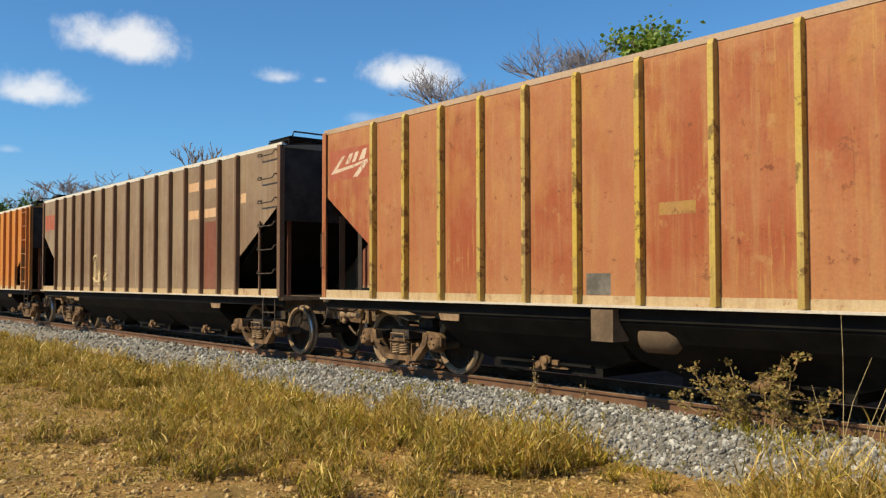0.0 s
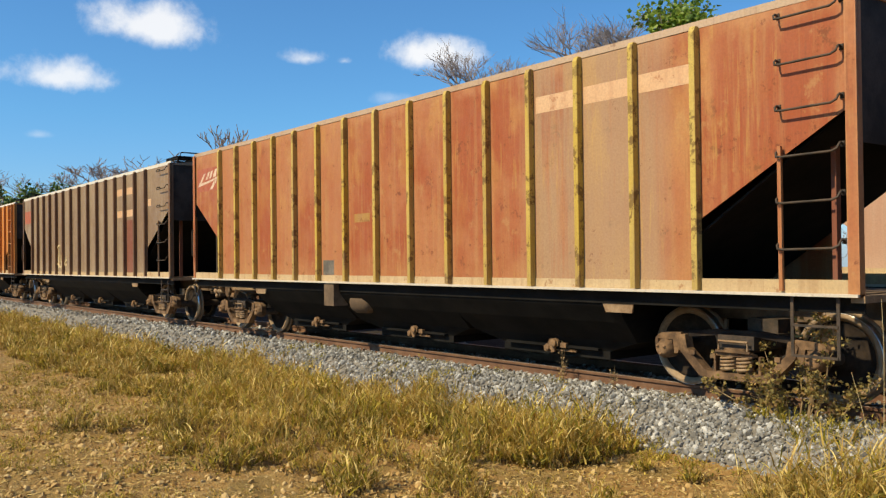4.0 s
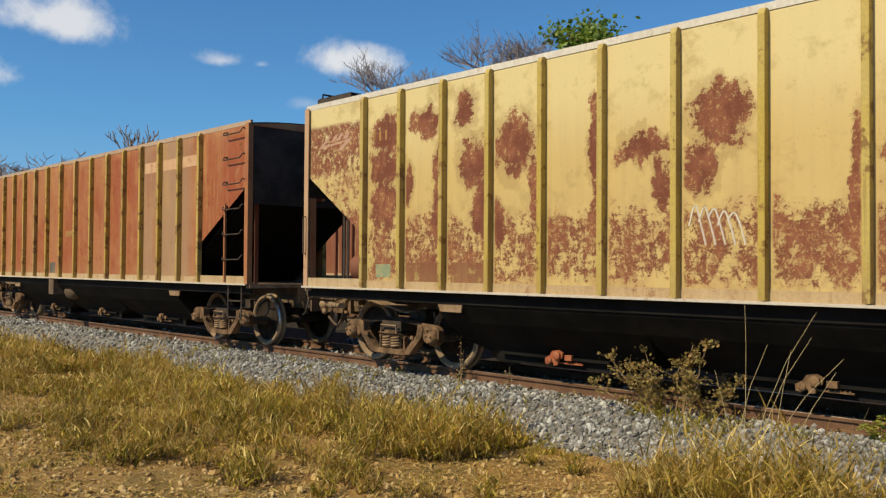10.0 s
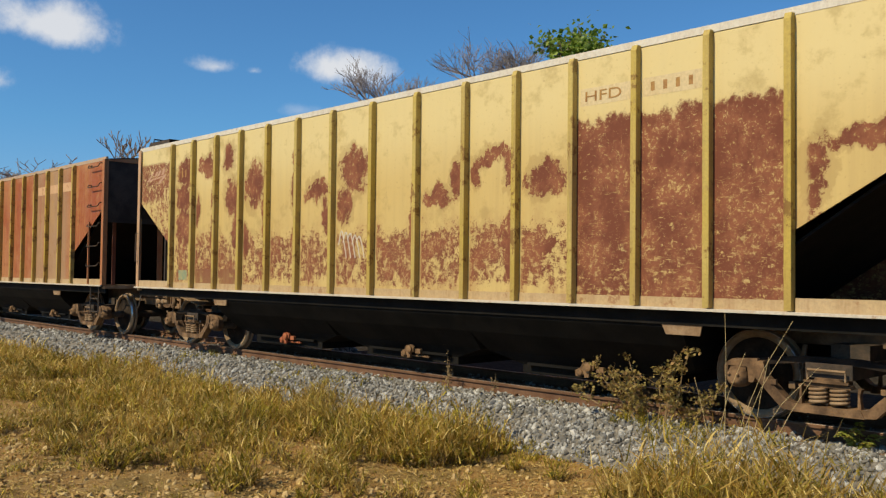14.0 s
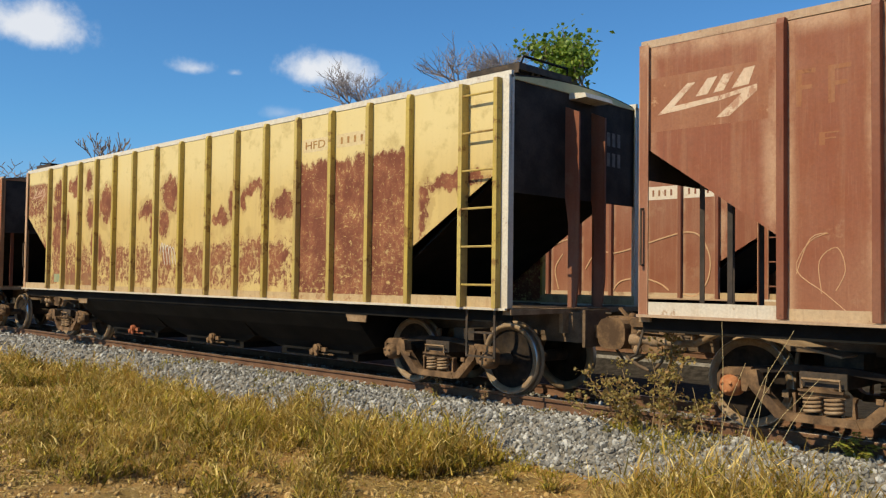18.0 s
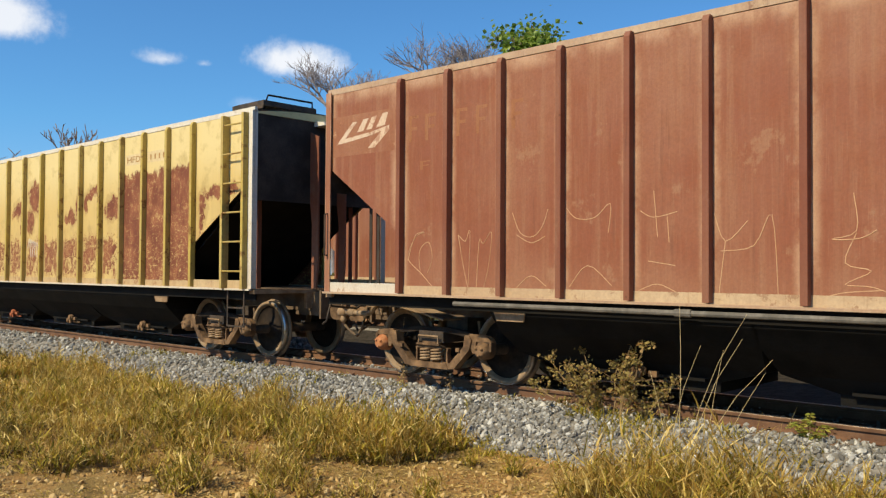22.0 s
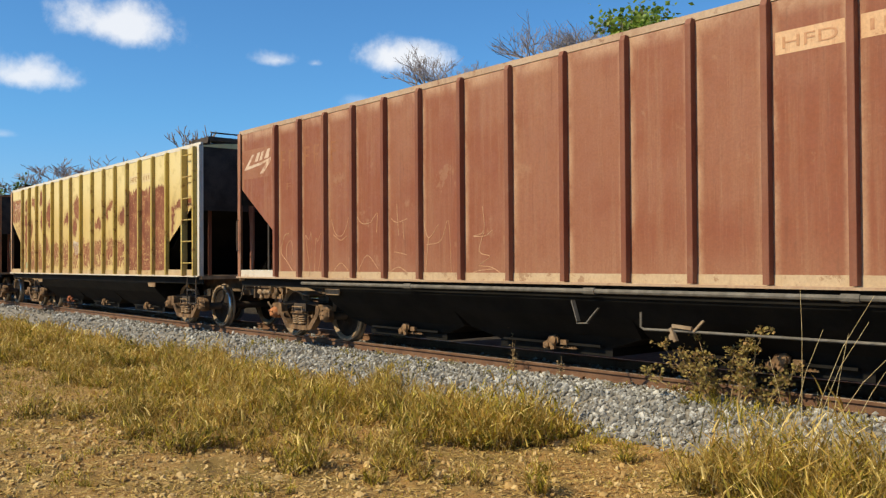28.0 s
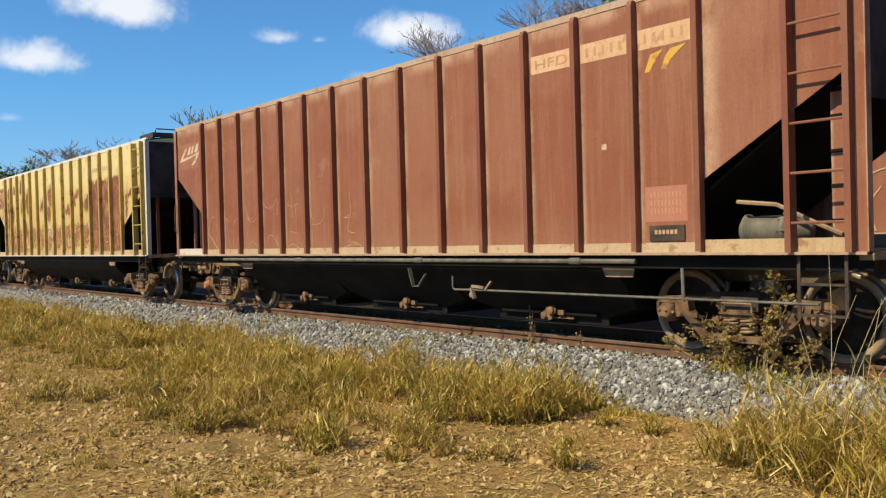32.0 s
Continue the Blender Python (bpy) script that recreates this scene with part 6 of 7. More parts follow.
def scatter_ballast():
    rng = random.Random(5)
    v, f = [], []
    for x0, x1, n in ((-4.6, 0.5, 6200), (-9.0, -4.6, 7400), (-15, -9.0, 7000), (-26, -15, 4200), (-45, -26, 2200)):
        for _ in range(n):
            x = rng.uniform(x0, x1)
            y = YC - rng.uniform(0.40, 1.86 + 0.16 * noise.noise(Vector((x * 1.3, 0, 4)))) if rng.random() < 0.86 else YC + rng.uniform(-0.4, 0.9)
            r = rng.choice((0.013, 0.016, 0.019, 0.023, 0.028, 0.036)) * rng.uniform(0.8, 1.25) * (1.0 if x > -15 else 1.35)
            rock(v, f, (x, y, bed_z(y) + rng.uniform(-0.01, 0.02)), r, rng)
    stuff("ballast_stones", v, f, "stone", "loose grey and white crushed-stone ballast", "ballast")
    v, f = [], []
    for k in range(9500):
        x, y = rng.uniform(-16, -2), rng.uniform(0.8, 6.4)
        if noise.noise(Vector((x * 0.45, y * 0.6, 3))) < -0.15:
            continue
        r = rng.choice((0.008, 0.010, 0.012, 0.016, 0.022, 0.032)) * rng.uniform(0.7, 1.3)
        if k % 12 == 0 and y < 4.9:
            r = rng.uniform(0.020, 0.046)
        rock(v, f, (x, y, ground_z(x, y) + r * 0.05), r, rng)
    stuff("ground_stones", v, f, "pebble", "pale ochre stones and clods on bare soil", "stones")


scatter_ballast()


def gravel_heap():
    rng = random.Random(15)
    v, f = [], []
    for _ in range(420):
        x, y = rng.gauss(-14.0, 0.35), rng.gauss(10.85, 0.18)
        top = 0.34 * math.exp(-((x + 14.0) / 0.42) ** 2 - ((y - 10.85) / 0.24) ** 2)
        rock(v, f, (x, y, -0.39 + top * rng.uniform(0.5, 1.0)), rng.uniform(0.02, 0.045), rng)
    stuff("gravel_heap", v, f, "stone", "small pale heap of gravel beside the rail", "gravel")


gravel_heap()




# ---------------------------------------------------------------- plants
def blade(verts, faces, base, turn, lean, bend, length, w, rng):
    """One grass blade: it starts at the angle lean from upright and bends over by bend on its way."""
    p = Vector(base)
    k = len(verts)
    n = 2 if length < 0.16 else 3
    out = Vector((math.cos(turn), math.sin(turn), 0))
    side = Vector((-math.sin(turn), math.cos(turn), 0))
    drift = rng.gauss(0, 0.25)
    spin = rng.uniform(0, math.pi)
    flat = side * math.cos(spin) + out * math.sin(spin)
    for i in range(n):
        a = lean + bend * (i / n) ** 1.4
        s = flat * (w * (1 - 0.25 * i))
        verts.append(tuple(p - s))
        verts.append(tuple(p + s))
        p = p + (out * math.sin(a) + Vector((0, 0, math.cos(a))) + side * drift * i / n) * (length / n)
    verts.append(tuple(p))
    for i in range(n - 1):
        j = k + 2 * i
        faces.append((j, j + 1, j + 3, j + 2))
    faces.append((k + 2 * n - 2, k + 2 * n - 1, k + 2 * n))


def tuft(verts, faces, x, y, r, h, n, rng, w=0.004, wild=1.0):
    """A clump of stems that fan out from its middle, each with short leaves standing off it every way."""
    for _ in range(max(2, n // 5)):
        a, q = rng.uniform(0, math.tau), rng.random() ** 0.6
        d = 0.75 * r * q
        bx, by = x + d * math.cos(a), y + d * math.sin(a)
        z = (ground_z(bx, by) if by < 6.7 else bed_z(by)) - 0.015
        turn = a + rng.gauss(0, 0.8)
        lean = 0.05 + 0.55 * q * rng.uniform(0.1, 1.3)
        if rng.random() < 0.12:
            lean = rng.uniform(0.8, 1.35)
        length = h * rng.uniform(0.45, 1.1) * (1.1 - 0.25 * q)
        bend = rng.uniform(-0.3, 0.8) * wild
        blade(verts, faces, (bx, by, z), turn, lean, bend, length, w * 0.7, rng)
        out = Vector((math.cos(turn), math.sin(turn), 0))
        for i in range(4):
            t = rng.uniform(0.12, 0.95)
            ang = lean + bend * 0.5 * t
            p = Vector((bx, by, z)) + (out * math.sin(ang) + Vector((0, 0, math.cos(ang)))) * (length * t)
            ll = min(0.30, h * rng.uniform(0.22, 0.60)) * (1.0 - 0.35 * t)
            blade(verts, faces, tuple(p), rng.uniform(0, math.tau), rng.uniform(0.25, 1.25), rng.uniform(0.0, 1.5) * wild, ll, w * rng.uniform(0.8, 1.6), rng)


def litter():
    """Flattened straw and dead leaves lying on the soil."""
    rng = random.Random(9)
    v, f = [], []
    for _ in range(44000):
        x, y = -1.5 - 16 * rng.random() ** 1.3, rng.uniform(0.6, 6.6)
        if noise.noise(Vector((x * 0.5, y * 0.6, 12))) < -0.28:
            continue
        z = ground_z(x, y) + rng.uniform(0.0, 0.015)
        a, n, w = rng.uniform(0, math.tau), rng.uniform(0.010, 0.042) * (1.8 if rng.random() < 0.12 else 1.0), rng.uniform(0.002, 0.006)
        d = Vector((math.cos(a), math.sin(a), rng.uniform(-0.3, 0.4))) * n
        s = Vector((-math.sin(a), math.cos(a), rng.uniform(-0.5, 0.5))) * w
        p = Vector((x, y, z))
        k = len(v)
        v.extend((tuple(p - d - s), tuple(p + d - s), tuple(p + d * 0.7 + s), tuple(p - d + s)))
        f.append((k, k + 1, k + 2, k + 3))
    stuff("straw_litter", v, f, "straw", "flattened straw and dead stems on the soil", "litter")


def plant_grass():
    rng = random.Random(11)
    v, f, v2, f2, v3, f3 = [], [], [], [], [], []

    def clump(x, y, r, h, n, w=0.0046, wild=1.0, green=0.5, dead=0.45):
        tuft(v, f, x, y, r, h, int(n * (1 - green)), rng, w, wild)
        tuft(v2, f2, x, y, r * 0.9, h * rng.uniform(0.75, 0.95), int(n * green), rng, w * 1.15, wild)
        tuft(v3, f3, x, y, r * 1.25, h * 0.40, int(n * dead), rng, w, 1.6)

    def meadow(x, y):
        """How thick the grass stands: a band along the ballast, open soil in front of it."""
        low = 3.9 + 0.5 * noise.noise(Vector((x * 0.6, 3, 1))) if x < -9.4 else 4.75 + 0.3 * (x + 9.4) * 0.55 + 0.4 * noise.noise(Vector((x * 0.8, 3, 1)))
        if y < low or y > 6.72 + 0.22 * noise.noise(Vector((x * 0.9, 0, 6))):
            return 0.0
        return 1.0 if noise.noise(Vector((x * 0.75, y * 0.9, 8))) > 0.02 else 0.06

    # the band along the foot of the ballast: bushy clumps that stand a little apart
    stood = []
    for _ in range(5200):
        x = -5.9 - 40 * rng.random() ** 1.75
        y = rng.uniform(3.2, 6.95)
        if rng.random() > meadow(x, y):
            continue
        far = min(1.0, max(0.0, (-x - 9) / 18))
        r = 0.13 + 0.20 * rng.random() ** 1.4
        gap = r * (0.95 + 0.5 * far)
        if any(abs(x - a) < gap and (x - a) ** 2 + (y - b) ** 2 < gap * gap for a, b in stood):
            continue
        stood.append((x, y))
        h = r * rng.uniform(1.4, 2.1) * (0.75 if y < 4.8 else 1.0)
        clump(x, y, r, min(h, 0.54), int((330 - 190 * far) * (r / 0.2)), 0.0056 + 0.0042 * far, rng.uniform(0.7, 1.3), rng.uniform(0.1, 0.65))
    # clumps one can tell apart
    for x, y, r, h in ((-7.49, 3.28, 0.27, 0.38), (-6.16, 3.70, 0.23, 0.32), (-8.18, 4.84, 0.36, 0.52), (-9.26, 5.03, 0.28, 0.42), (-8.37, 5.37, 0.30, 0.50), (-7.42, 4.67, 0.20, 0.27), (-6.27, 4.88, 0.17, 0.38), (-6.69, 5.59, 0.25, 0.48),
                       (-6.33, 5.74, 0.26, 0.52), (-6.22, 6.08, 0.24, 0.52), (-7.73, 5.88, 0.24, 0.52), (-10.88, 4.60, 0.24, 0.42), (-5.5, 3.97, 0.10, 0.17), (-4.46, 4.74, 0.10, 0.30), (-4.82, 6.26, 0.11, 0.20), (-5.33, 6.22, 0.11, 0.17), (-5.86, 5.93, 0.15, 0.30)):
        clump(x, y, r * 1.1, h * 1.15, int(1700 * r), 0.0056, 1.0, 0.55)
    # the tall stand beside the path
    for x, y, r, h in ((-3.68, 5.74, 0.22, 0.50), (-3.27, 5.65, 0.24, 0.68), (-2.94, 5.64, 0.25, 0.78), (-2.78, 5.93, 0.26, 0.80), (-2.65, 6.29, 0.22, 0.68), (-3.28, 6.16, 0.26, 0.54), (-2.14, 6.35, 0.22, 0.42), (-1.97, 6.31, 0.22, 0.50), (-2.4, 5.9, 0.24, 0.62), (-1.7, 6.5, 0.26, 0.5), (-2.5, 5.5, 0.24, 0.6), (-2.0, 5.9, 0.26, 0.5), (-3.75, 6.15, 0.18, 0.34), (-1.3, 6.4, 0.26, 0.5)):
        clump(x, y, r * 1.15, h * 1.05, 520, 0.0056, 0.9, 0.30, 0.2)
    # low tufts on the open soil
    for _ in range(820):
        x, y = rng.uniform(-16.5, -5.2), rng.uniform(1.2, 4.9)
        if noise.noise(Vector((x * 0.9, y * 0.9, 17))) > 0.02 or x < -11.5:
            clump(x, y, rng.uniform(0.05, 0.14), rng.uniform(0.06, 0.20), 44, 0.0034, 1.3, 0.6)
    # straggling straw-coloured clumps between the band and the bare soil
    for _ in range(120):
        x, y = rng.uniform(-10.2, -5.0), rng.uniform(2.5, 4.9)
        if y > 2.3 + 0.42 * (x + 10.2) + 0.7 * noise.noise(Vector((x * 0.7, y * 0.7, 31))):
            r = 0.08 + 0.17 * rng.random() ** 1.4
            clump(x, y, r, r * rng.uniform(1.1, 2.0), int(1000 * r), 0.0048, 1.4, rng.uniform(0.15, 0.55), 0.7)
    # weeds among the stones
    for _ in range(330):
        x, y = rng.uniform(-14, -1.0), 6.55 + 1.3 * rng.random() ** 1.7
        if noise.noise(Vector((x, y, 2))) > 0.05:
            tuft(v2, f2, x, y, 0.09, rng.uniform(0.06, 0.18), 40, rng, 0.004, 1.2)
    for x, y in ((-4.35, 7.25), (-4.2, 7.35), (-4.55, 7.3), (-4.0, 7.2), (-3.3, 7.4), (-2.6, 7.2), (-4.7, 7.45), (-4.9, 7.4)):
        tuft(v2, f2, x, y, 0.14, 0.2, 80, rng, 0.005, 1.2)
    # short stubble on the bare soil
    for _ in range(6000):
        x, y = rng.uniform(-18, -2), rng.uniform(0.8, 6.4)
        if noise.noise(Vector((x * 0.8, y * 0.8, 4))) > -0.1:
            g = rng.random() < 0.4
            tuft(v2 if g else v, f2 if g else f, x, y, 0.09, rng.uniform(0.03, 0.09), 8, rng, 0.0032, 1.3)
    stuff("dry_grass", v, f, "dry_grass", "clumps of straw-yellow dry grass", "grass")
    stuff("thatch", v3, f3, "thatch", "dead brown matted stems at the foot of the grass, darkening its gaps", "grass")
    stuff("green_grass", v2, f2, "green_grass", "yellow-green grass blades and weeds in the clumps", "grass")


def fallen_leaves():
    """Curled dead leaves scattered over the soil."""
    rng = random.Random(41)
    v, f = [], []
    for _ in range(5200):
        x, y = -2.2 - 13 * rng.random() ** 1.2, rng.uniform(0.8, 5.6)
        if noise.noise(Vector((x * 0.6, y * 0.6, 52))) < -0.12:
            continue
        a, n = rng.uniform(0, math.tau), rng.uniform(0.012, 0.036)
        d, q = Vector((math.cos(a), math.sin(a), rng.uniform(-0.2, 0.5))), Vector((-math.sin(a), math.cos(a), rng.uniform(-0.5, 0.5)))
        p = Vector((x, y, ground_z(x, y) + rng.uniform(0.004, 0.022)))
        k = len(v)
        lift = Vector((0, 0, n * rng.uniform(-0.5, 0.6)))
        v.extend(tuple(c) for c in (p - d * n, p - q * n * 0.45 + lift, p + d * n, p + q * n * 0.45 + lift))
        f.extend(((k, k + 1, k + 2), (k, k + 2, k + 3)))
    stuff("fallen_leaves", v, f, "pebble", "pale curled dead leaves scattered on the soil", "litter")


litter()
fallen_leaves()
plant_grass()


def leaf(verts, faces, p, d, size, rng, width=0.45):
    d = d.normalized()
    s = d.cross(Vector((rng.gauss(0, 1), rng.gauss(0, 1), rng.gauss(0, 1)))).normalized()
    n = d.cross(s)
    k = len(verts)
    for a, b, c in ((0, 0, 0), (0.5, width, 0.08), (1, 0, -0.05), (0.5, -width, 0.08)):
        verts.append(tuple(p + d * (a * size) + s * (b * size) + n * (c * size)))
    faces.append((k, k + 1, k + 2, k + 3))


def limbs(rng, root, height, spread, levels, kids=3, lean=(0, 0), radius=0.1, bole=0.42):
    """A branching skeleton: rows of (points, start radius, end radius); the last level's tips come back too."""
    out, tips = [], []

    def grow(p, d, length, r, level):
        pts = [p]
        n = 4
        for i in range(n):
            d = (d + Vector((rng.gauss(0, 0.13), rng.gauss(0, 0.13), rng.gauss(0, 0.08) + 0.04))).normalized()
            pts.append(pts[-1] + d * (length / n))
        out.append((pts, r, r * 0.55))
        if level == 0:
            tips.append((pts[-1], d))
            tips.append((pts[2], d))
            return
        for i in range(kids):
            a = rng.uniform(0, math.tau)
            side = Vector((math.cos(a), math.sin(a), rng.uniform(-0.1, 0.5)))
            nd = (d + side * spread * rng.uniform(0.6, 1.2)).normalized()
            start = pts[-1] if i == 0 else pts[rng.choice((2, 3, 4))]
            grow(start, nd, (length if level < levels else length * 0.42 / bole) * rng.uniform(0.55, 0.85) * (0.45 / bole if level == levels else 1.0), r * 0.55, level - 1)

    grow(Vector(root), Vector((lean[0], lean[1], 1)).normalized(), height * bole, radius, levels)
    return out, tips


def tree(name, label, root, height, seed, leafy, spread=0.75, levels=4, kids=3, leaf_size=0.2, radius=0.14, leaves=14, bark="bark", leaf_mat="tree_leaf", group="", reach=None, twig=0.014, bole=0.42):
    rng = random.Random(seed)
    foot = ground_z(root[0], root[1])
    height += root[2] - foot
    root = (root[0], root[1], foot)
    ob = thing(name, label, "tree", group, at=root)
    rows, tips = limbs(rng, (0, 0, 0), height, spread, levels, kids, (rng.gauss(0, 0.05), rng.gauss(0, 0.05)), radius, bole)
    grown = height / max(p.z for pts, _, _ in rows for p in pts)
    mid = sum((p for p, _ in tips), Vector()) / len(tips)
    mid.z = 0
    wide = 1.0
    if reach:
        radii = sorted(((p - mid).to_2d() * grown).length for p, _ in tips)
        wide = reach / radii[int(len(radii) * 0.85)]
    grow = Vector((grown * wide, grown * wide, grown))
    rows = [([(p - mid) * grow for p in pts], a, c) for pts, a, c in rows]
    tips = [((p - mid) * grow, d) for p, d in tips]
    bm = bmesh.new()
    bm_tube(bm, rows[0][0], rows[0][1], 8, rows[0][2])
    part("trunk", to_mesh("trunk", bm, True), bark, ob)
    bm = bmesh.new()
    for pts, a, b in rows[1:]:
        bm_tube(bm, pts, max(a, twig), 4 if a < 0.04 else 6, max(b, twig * 0.6))
    part("branchwork", to_mesh("branchwork", bm), bark, ob)
    if leafy:
        v, f = [], []
        for p, d in tips:
            for _ in range(leaves):
                q = p + Vector((rng.gauss(0, 1), rng.gauss(0, 1), rng.gauss(0, 0.8))) * leaf_size * 1.25
                leaf(v, f, q, Vector((rng.gauss(0, 1), rng.gauss(0, 1), rng.gauss(-0.2, 0.6))), leaf_size * rng.uniform(0.6, 1.2), rng)
        me = bpy.data.meshes.new("crown")
        me.from_pydata(v, [], f)
        part("crown", me, leaf_mat, ob)
    return ob


GZ = -0.55
tree("leafy_tree", "fresh green broadleaf tree behind the wagons", (-18.0, 24.0, GZ), 10.8, 3, True, 0.42, 5, 3, 0.20, 0.20, 5, reach=0.85, bole=0.9)
tree("leafy_tree", "slender tree with drooping green leaves", (-8.9, 24.0, GZ), 5.8, 8, True, 0.45, 4, 3, 0.17, 0.10, 22, reach=0.8)
BARE = "bare trees beyond the railway"
tree("bare_tree", "leafless grey tree with fine twigs", (-22.0, 24.3, GZ), 11.0, 21, False, 1.0, 5, 4, radius=0.16, bark="twig_grey", group=BARE, reach=1.9, twig=0.007, bole=0.9)
tree("bare_tree", "leafless grey tree with fine twigs", (-23.6, 25.2, GZ), 10.0, 22, False, 1.0, 5, 4, radius=0.16, bark="twig_grey", group=BARE, reach=2.0, twig=0.007, bole=0.9)
tree("bare_tree", "leafless tree with crooked open branches", (-46.8, 40.0, GZ), 17.4, 23, False, 0.9, 5, 4, radius=0.24, bark="twig_grey", group=BARE, reach=3.2, twig=0.013, bole=0.9)
tree("bare_tree", "leafless tree with crooked open branches", (-139.7, 59.0, GZ), 24.6, 24, False, 0.8, 5, 3, radius=0.5, bark="bark", group=BARE, reach=7.0, twig=0.08, bole=0.8)
for i, (x, y, h) in enumerate(((-14.3, 24.5, 3.6), (-12.6, 25.5, 3.2), (-16.8, 26.0, 3.8))):
    tree("bare_tree", "small leafless bush-like tree beyond the tracks", (x, y, GZ), h, 90 + i, False, 0.9, 5, 3, radius=0.05, bark="twig_grey", group=BARE, reach=1.1, twig=0.007)
for i, (x, y, h) in enumerate(((-112, 57, 16.5), (-124, 60, 19), (-150, 60, 21.5), (-162, 56, 21), (-171, 60, 23), (-191, 61, 24), (-180, 57, 23), (-202, 58, 25.5), (-230, 60, 24.5), (-276, 58, 27), (-311, 60, 33))):
    tree("bare_tree", "leafless grey tree in the distant line", (x, y, GZ), h, 40 + i, False, 0.85, 5, 3, radius=0.5, bark="twig_grey", group=BARE, reach=8.0, twig=0.08, bole=0.7)
for i, (x, y, h) in enumerate(((-219, 54, 20), (-236, 55, 21), (-302, 54, 28), (-334, 54, 30), (-360, 54, 32))):
    tree("far_tree", "distant green tree beside the railway", (x, y, GZ), h, 60 + i, True, 0.8, 4, 3, 0.9, 0.4, 30, "bark", "far_leaf", "distant green trees")


def far_scrub():
    """Low dry bush beyond the second track."""
    rng = random.Random(63)
    v, f = [], []
    for _ in range(900):
        x, y = rng.uniform(-75, 22), 21 + 16 * rng.random() ** 1.5
        h = rng.uniform(0.5, 1.5) + 0.9 * noise.noise(Vector((x * 0.2, y * 0.2, 3)))
        for _ in range(34):
            p = Vector((x + rng.gauss(0, 0.55), y + rng.gauss(0, 0.4), ground_z(x, y) + abs(rng.gauss(0, 0.5)) * max(h, 0.4)))
            leaf(v, f, p, Vector((rng.gauss(0, 1), rng.gauss(0, 1), rng.gauss(0.4, 0.7))), rng.uniform(0.10, 0.26), rng)
    stuff("far_scrub", v, f, "scrub_leaf", "dry olive and brown scrub beyond the tracks", "scrub")


far_scrub()


def fern(root):
    """Small plant of arched fronds set with leaflets."""
    rng = random.Random(31)
    ob = thing("roadside_fern", "small yellow-green plant of arched fronds on the ballast", "plant", at=root)
    for i in range(9):
        a = math.tau * i / 9 + rng.uniform(-0.3, 0.3)
        out = Vector((math.cos(a), math.sin(a), 0))
        n, reach_, rise = 9, rng.uniform(0.16, 0.30), rng.uniform(0.22, 0.40)
        pts = [out * (reach_ * t) + Vector((0, 0, rise * (1.9 * t - 1.25 * t * t))) for t in (j / n for j in range(n + 1))]
        bm = bmesh.new()
        bm_tube(bm, pts, 0.004, 4, 0.002)
        me = to_mesh("frond", bm)
        fr = part("frond", me, "green_grass", ob)
        v, f = [], []
        for j in range(2, n + 1):
            for s in (-1, 1):
                d = Vector((-out.y, out.x, 0)) * s + out * 0.5 + Vector((0, 0, rng.uniform(-0.5, 0.1)))
                leaf(v, f, pts[j], d, 0.075 * (1.15 - j / n * 0.7), rng, 0.2)
        lm = bpy.data.meshes.new("leafage")
        lm.from_pydata(v, [], f)
        part("leafage", lm, "weed_green", fr)


fern((-2.78, 7.82, -0.2))


def shrub():
    rng = random.Random(77)
    root = (-4.57, 7.55, -0.25)
    ob = thing("roadside_shrub", "straggly brown-green weed shrub on the ballast", "shrub", at=root)
    stems = ((-0.02, 0.0, 1.10, 0.25), (0.05, 0.02, 0.95, 0.18), (-0.25, 0.05, 0.72, -0.45), (0.2, -0.05, 0.85, 0.35), (-0.5, 0.0, 0.55, -0.5), (0.42, 0.05, 0.5, 0.5), (-0.1, 0.1, 0.8, -0.12), (0.1, 0.0, 0.62, 0.1), (-0.35, -0.1, 0.45, -0.2), (0.3, 0.1, 0.42, 0.35), (-0.4, 0.02, 0.62, -0.85), (-0.2, 0.08, 0.5, -0.7), (-0.55, -0.04, 0.36, -0.9), (-0.15, -0.05, 0.55, -0.35), (0.05, 0.06, 1.02, 0.12))
    v, f = [], []
    for dx, dy, h, lean in stems:
        bm = bmesh.new()
        pts = [Vector((dx * 0.4 + lean * 0.8 * t + rng.gauss(0, 0.012), dy * t * 2 + rng.gauss(0, 0.012), h * t)) for t in (0, 0.2, 0.4, 0.6, 0.8, 1.0)]
        bm_tube(bm, pts, 0.010, 5, 0.004)
        for i in range(2, 6):
            for _ in range(3):
                q = pts[i] + Vector((rng.gauss(0, 0.09), rng.gauss(0, 0.09), rng.uniform(0.0, 0.12)))
                bm_tube(bm, [pts[i], (pts[i] + q) / 2 + Vector((0, 0, 0.01)), q], 0.004, 4, 0.002)
                for _ in range(13):
                    p = pts[i].lerp(q, rng.random()) + Vector((rng.gauss(0, 0.02), rng.gauss(0, 0.02), rng.gauss(0, 0.02)))
                    leaf(v, f, p, Vector((rng.gauss(0, 1), rng.gauss(0, 1), rng.gauss(0.3, 0.7))), rng.uniform(0.020, 0.048), rng)
        part("stem", to_mesh("stem", bm), "stem", ob)
    me = bpy.data.meshes.new("leaves")
    me.from_pydata(v, [], f)
    part("leaves", me, "weed_leaf", ob)


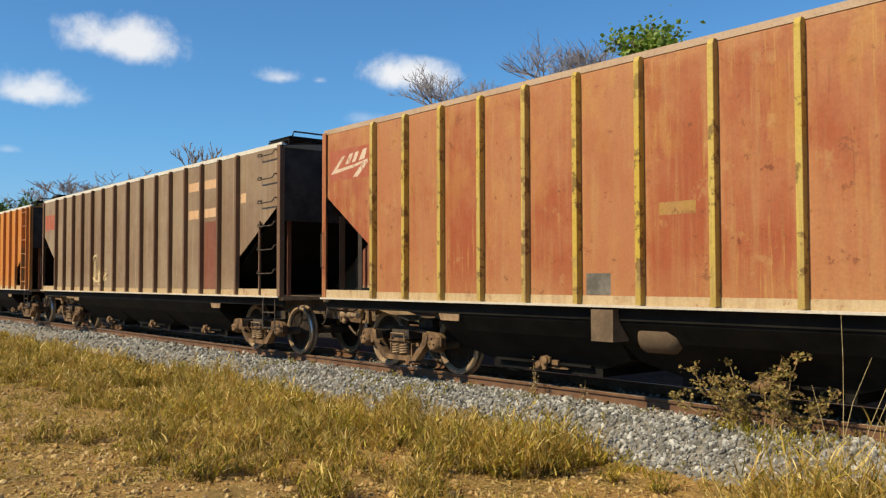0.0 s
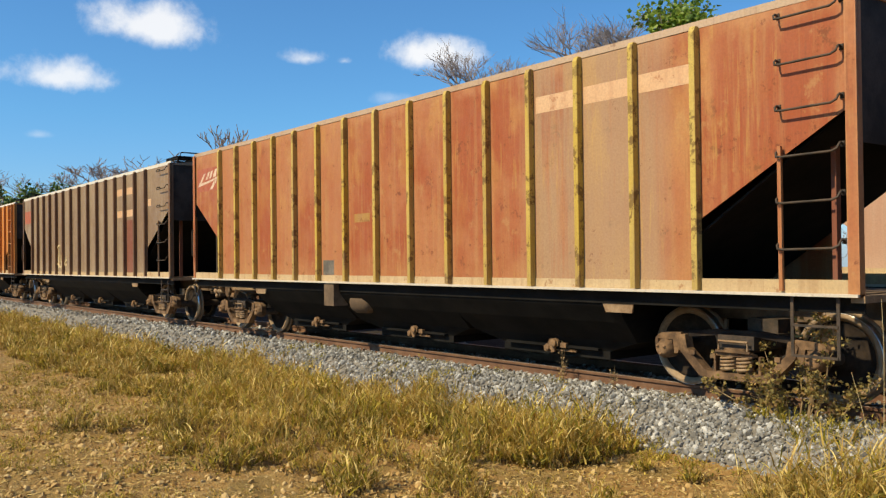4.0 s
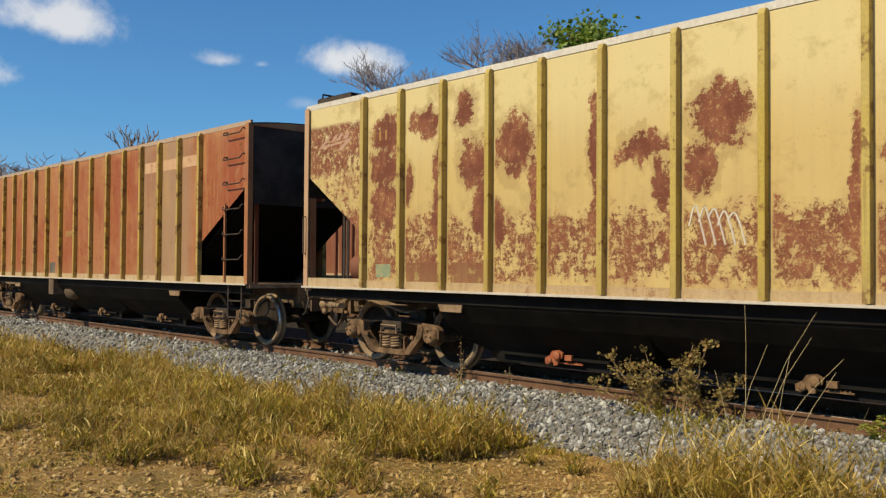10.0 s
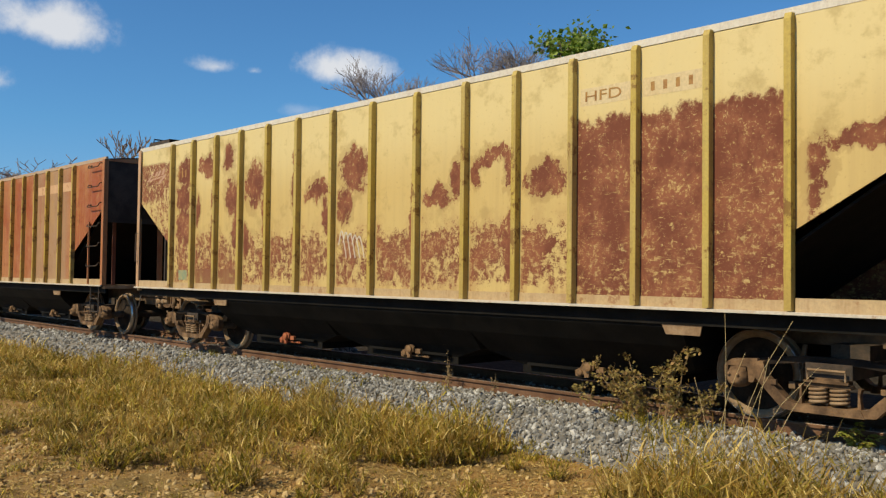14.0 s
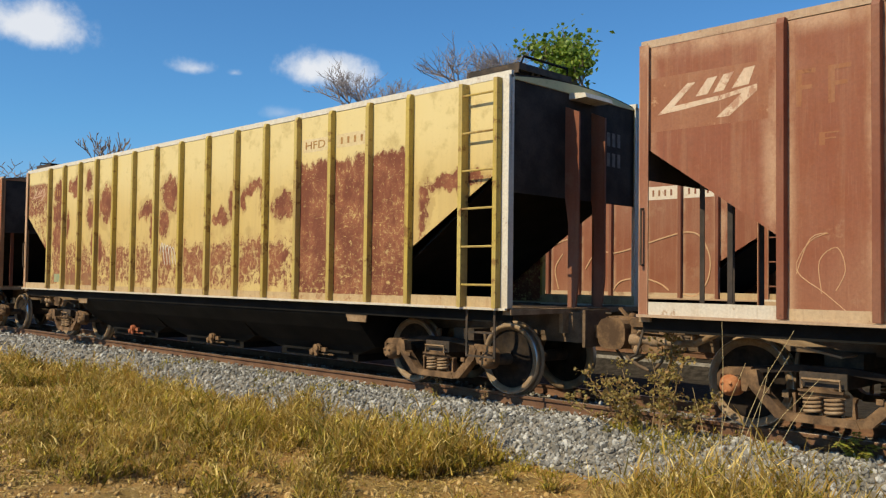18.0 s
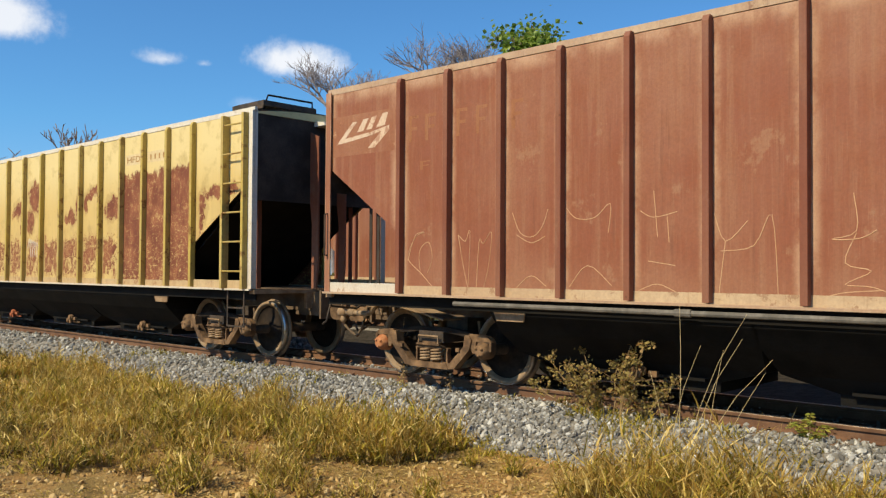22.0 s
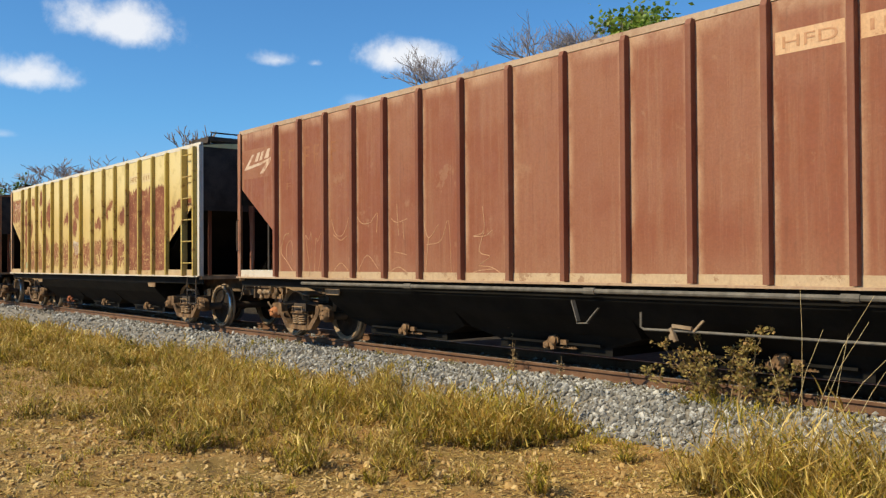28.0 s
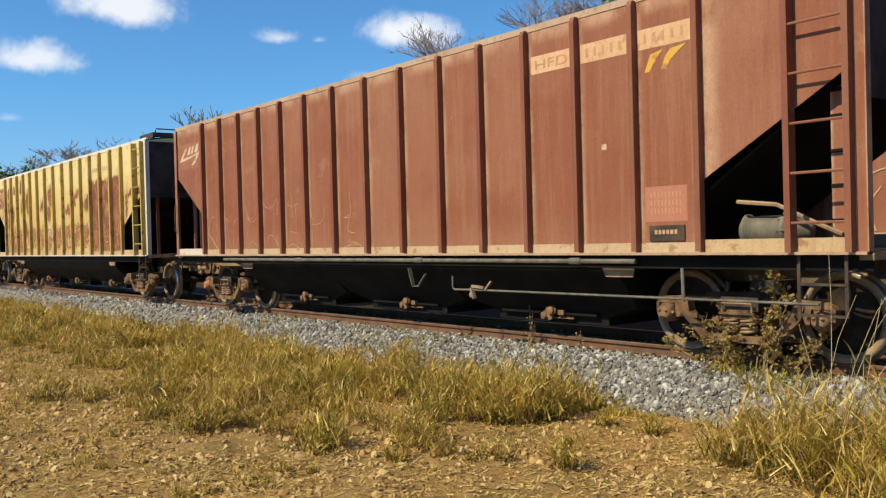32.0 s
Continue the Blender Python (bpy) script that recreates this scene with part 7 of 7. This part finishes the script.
def dry_stalk(root, h, seed, lean=0.0, seeds=True):
    rng = random.Random(seed)
    ob = thing("dry_stalk", "thin dry weed stalk standing beside the rail", "weed", "dry weed stalks", at=root)
    bm = bmesh.new()
    pts = [Vector((lean * t * t + rng.gauss(0, 0.006), rng.gauss(0, 0.006), h * t)) for t in (0, 0.25, 0.5, 0.75, 1.0)]
    bm_tube(bm, pts, 0.0035 if not seeds else 0.006, 5, 0.0015)
    part("stem", to_mesh("stem", bm), "stem" if seeds else "stalk", ob)
    if seeds:
        v, f = [], []
        for _ in range(70):
            t = rng.uniform(0.15, 0.8)
            p = Vector((lean * t * t + rng.gauss(0, 0.03), rng.gauss(0, 0.03), h * t))
            leaf(v, f, p, Vector((rng.gauss(0, 1), rng.gauss(0, 1), rng.gauss(0, 1))), rng.uniform(0.015, 0.035), rng)
        me = bpy.data.meshes.new("seed_heads")
        me.from_pydata(v, [], f)
        tagged(part("seed_heads", me, "stem", ob), kind="stuff")


shrub()
dry_stalk((-7.87, 7.80, -0.22), 0.95, 1, 0.02)
dry_stalk((-7.83, 7.77, -0.22), 0.5, 2, 0.05)
dry_stalk((-6.94, 7.67, -0.22), 0.38, 3, 0.02)
for i, (x, y, h, ln) in enumerate(((-3.54, 6.9, 1.42, 0.0), (-3.15, 6.2, 1.48, 0.52), (-3.1, 6.15, 1.3, 0.45), (-3.05, 6.2, 1.15, 0.6), (-3.0, 6.25, 1.2, 0.15), (-2.9, 6.2, 1.05, 0.4), (-3.3, 6.25, 1.0, -0.15), (-3.2, 6.0, 1.25, 0.3))):
    dry_stalk((x, y, ground_z(x, y) if y < 6.7 else bed_z(y)), h, 20 + i, ln, False)


# ---------------------------------------------------------------- motion
def train_rows(x0, y0, table, dz=0.0):
    return [(t, pose(x0 + s, y0, dz)) for t, s in table]


def glide(table, t):
    for (a, sa), (b, sb) in zip(table, table[1:]):
        if t <= b:
            return sa + (sb - sa) * (t - a) / (b - a)
    return table[-1][1]


def motions():
    for w, x in NEAR_X:
        walk(w, train_rows(x, YC, NEAR_RUN))
    for w, x in FAR_X:
        walk(w, train_rows(x, YC2, FAR_RUN))
    times = [0.32 * i for i in range(101)]
    for ws, x, group in WHEELSETS:
        run = NEAR_RUN if group == NEAR else FAR_RUN
        walk(ws, [(t, pose(x, 0, WHEEL_R, 0, math.degrees(glide(run, t) / WHEEL_R), 0)) for t in times])


motions()
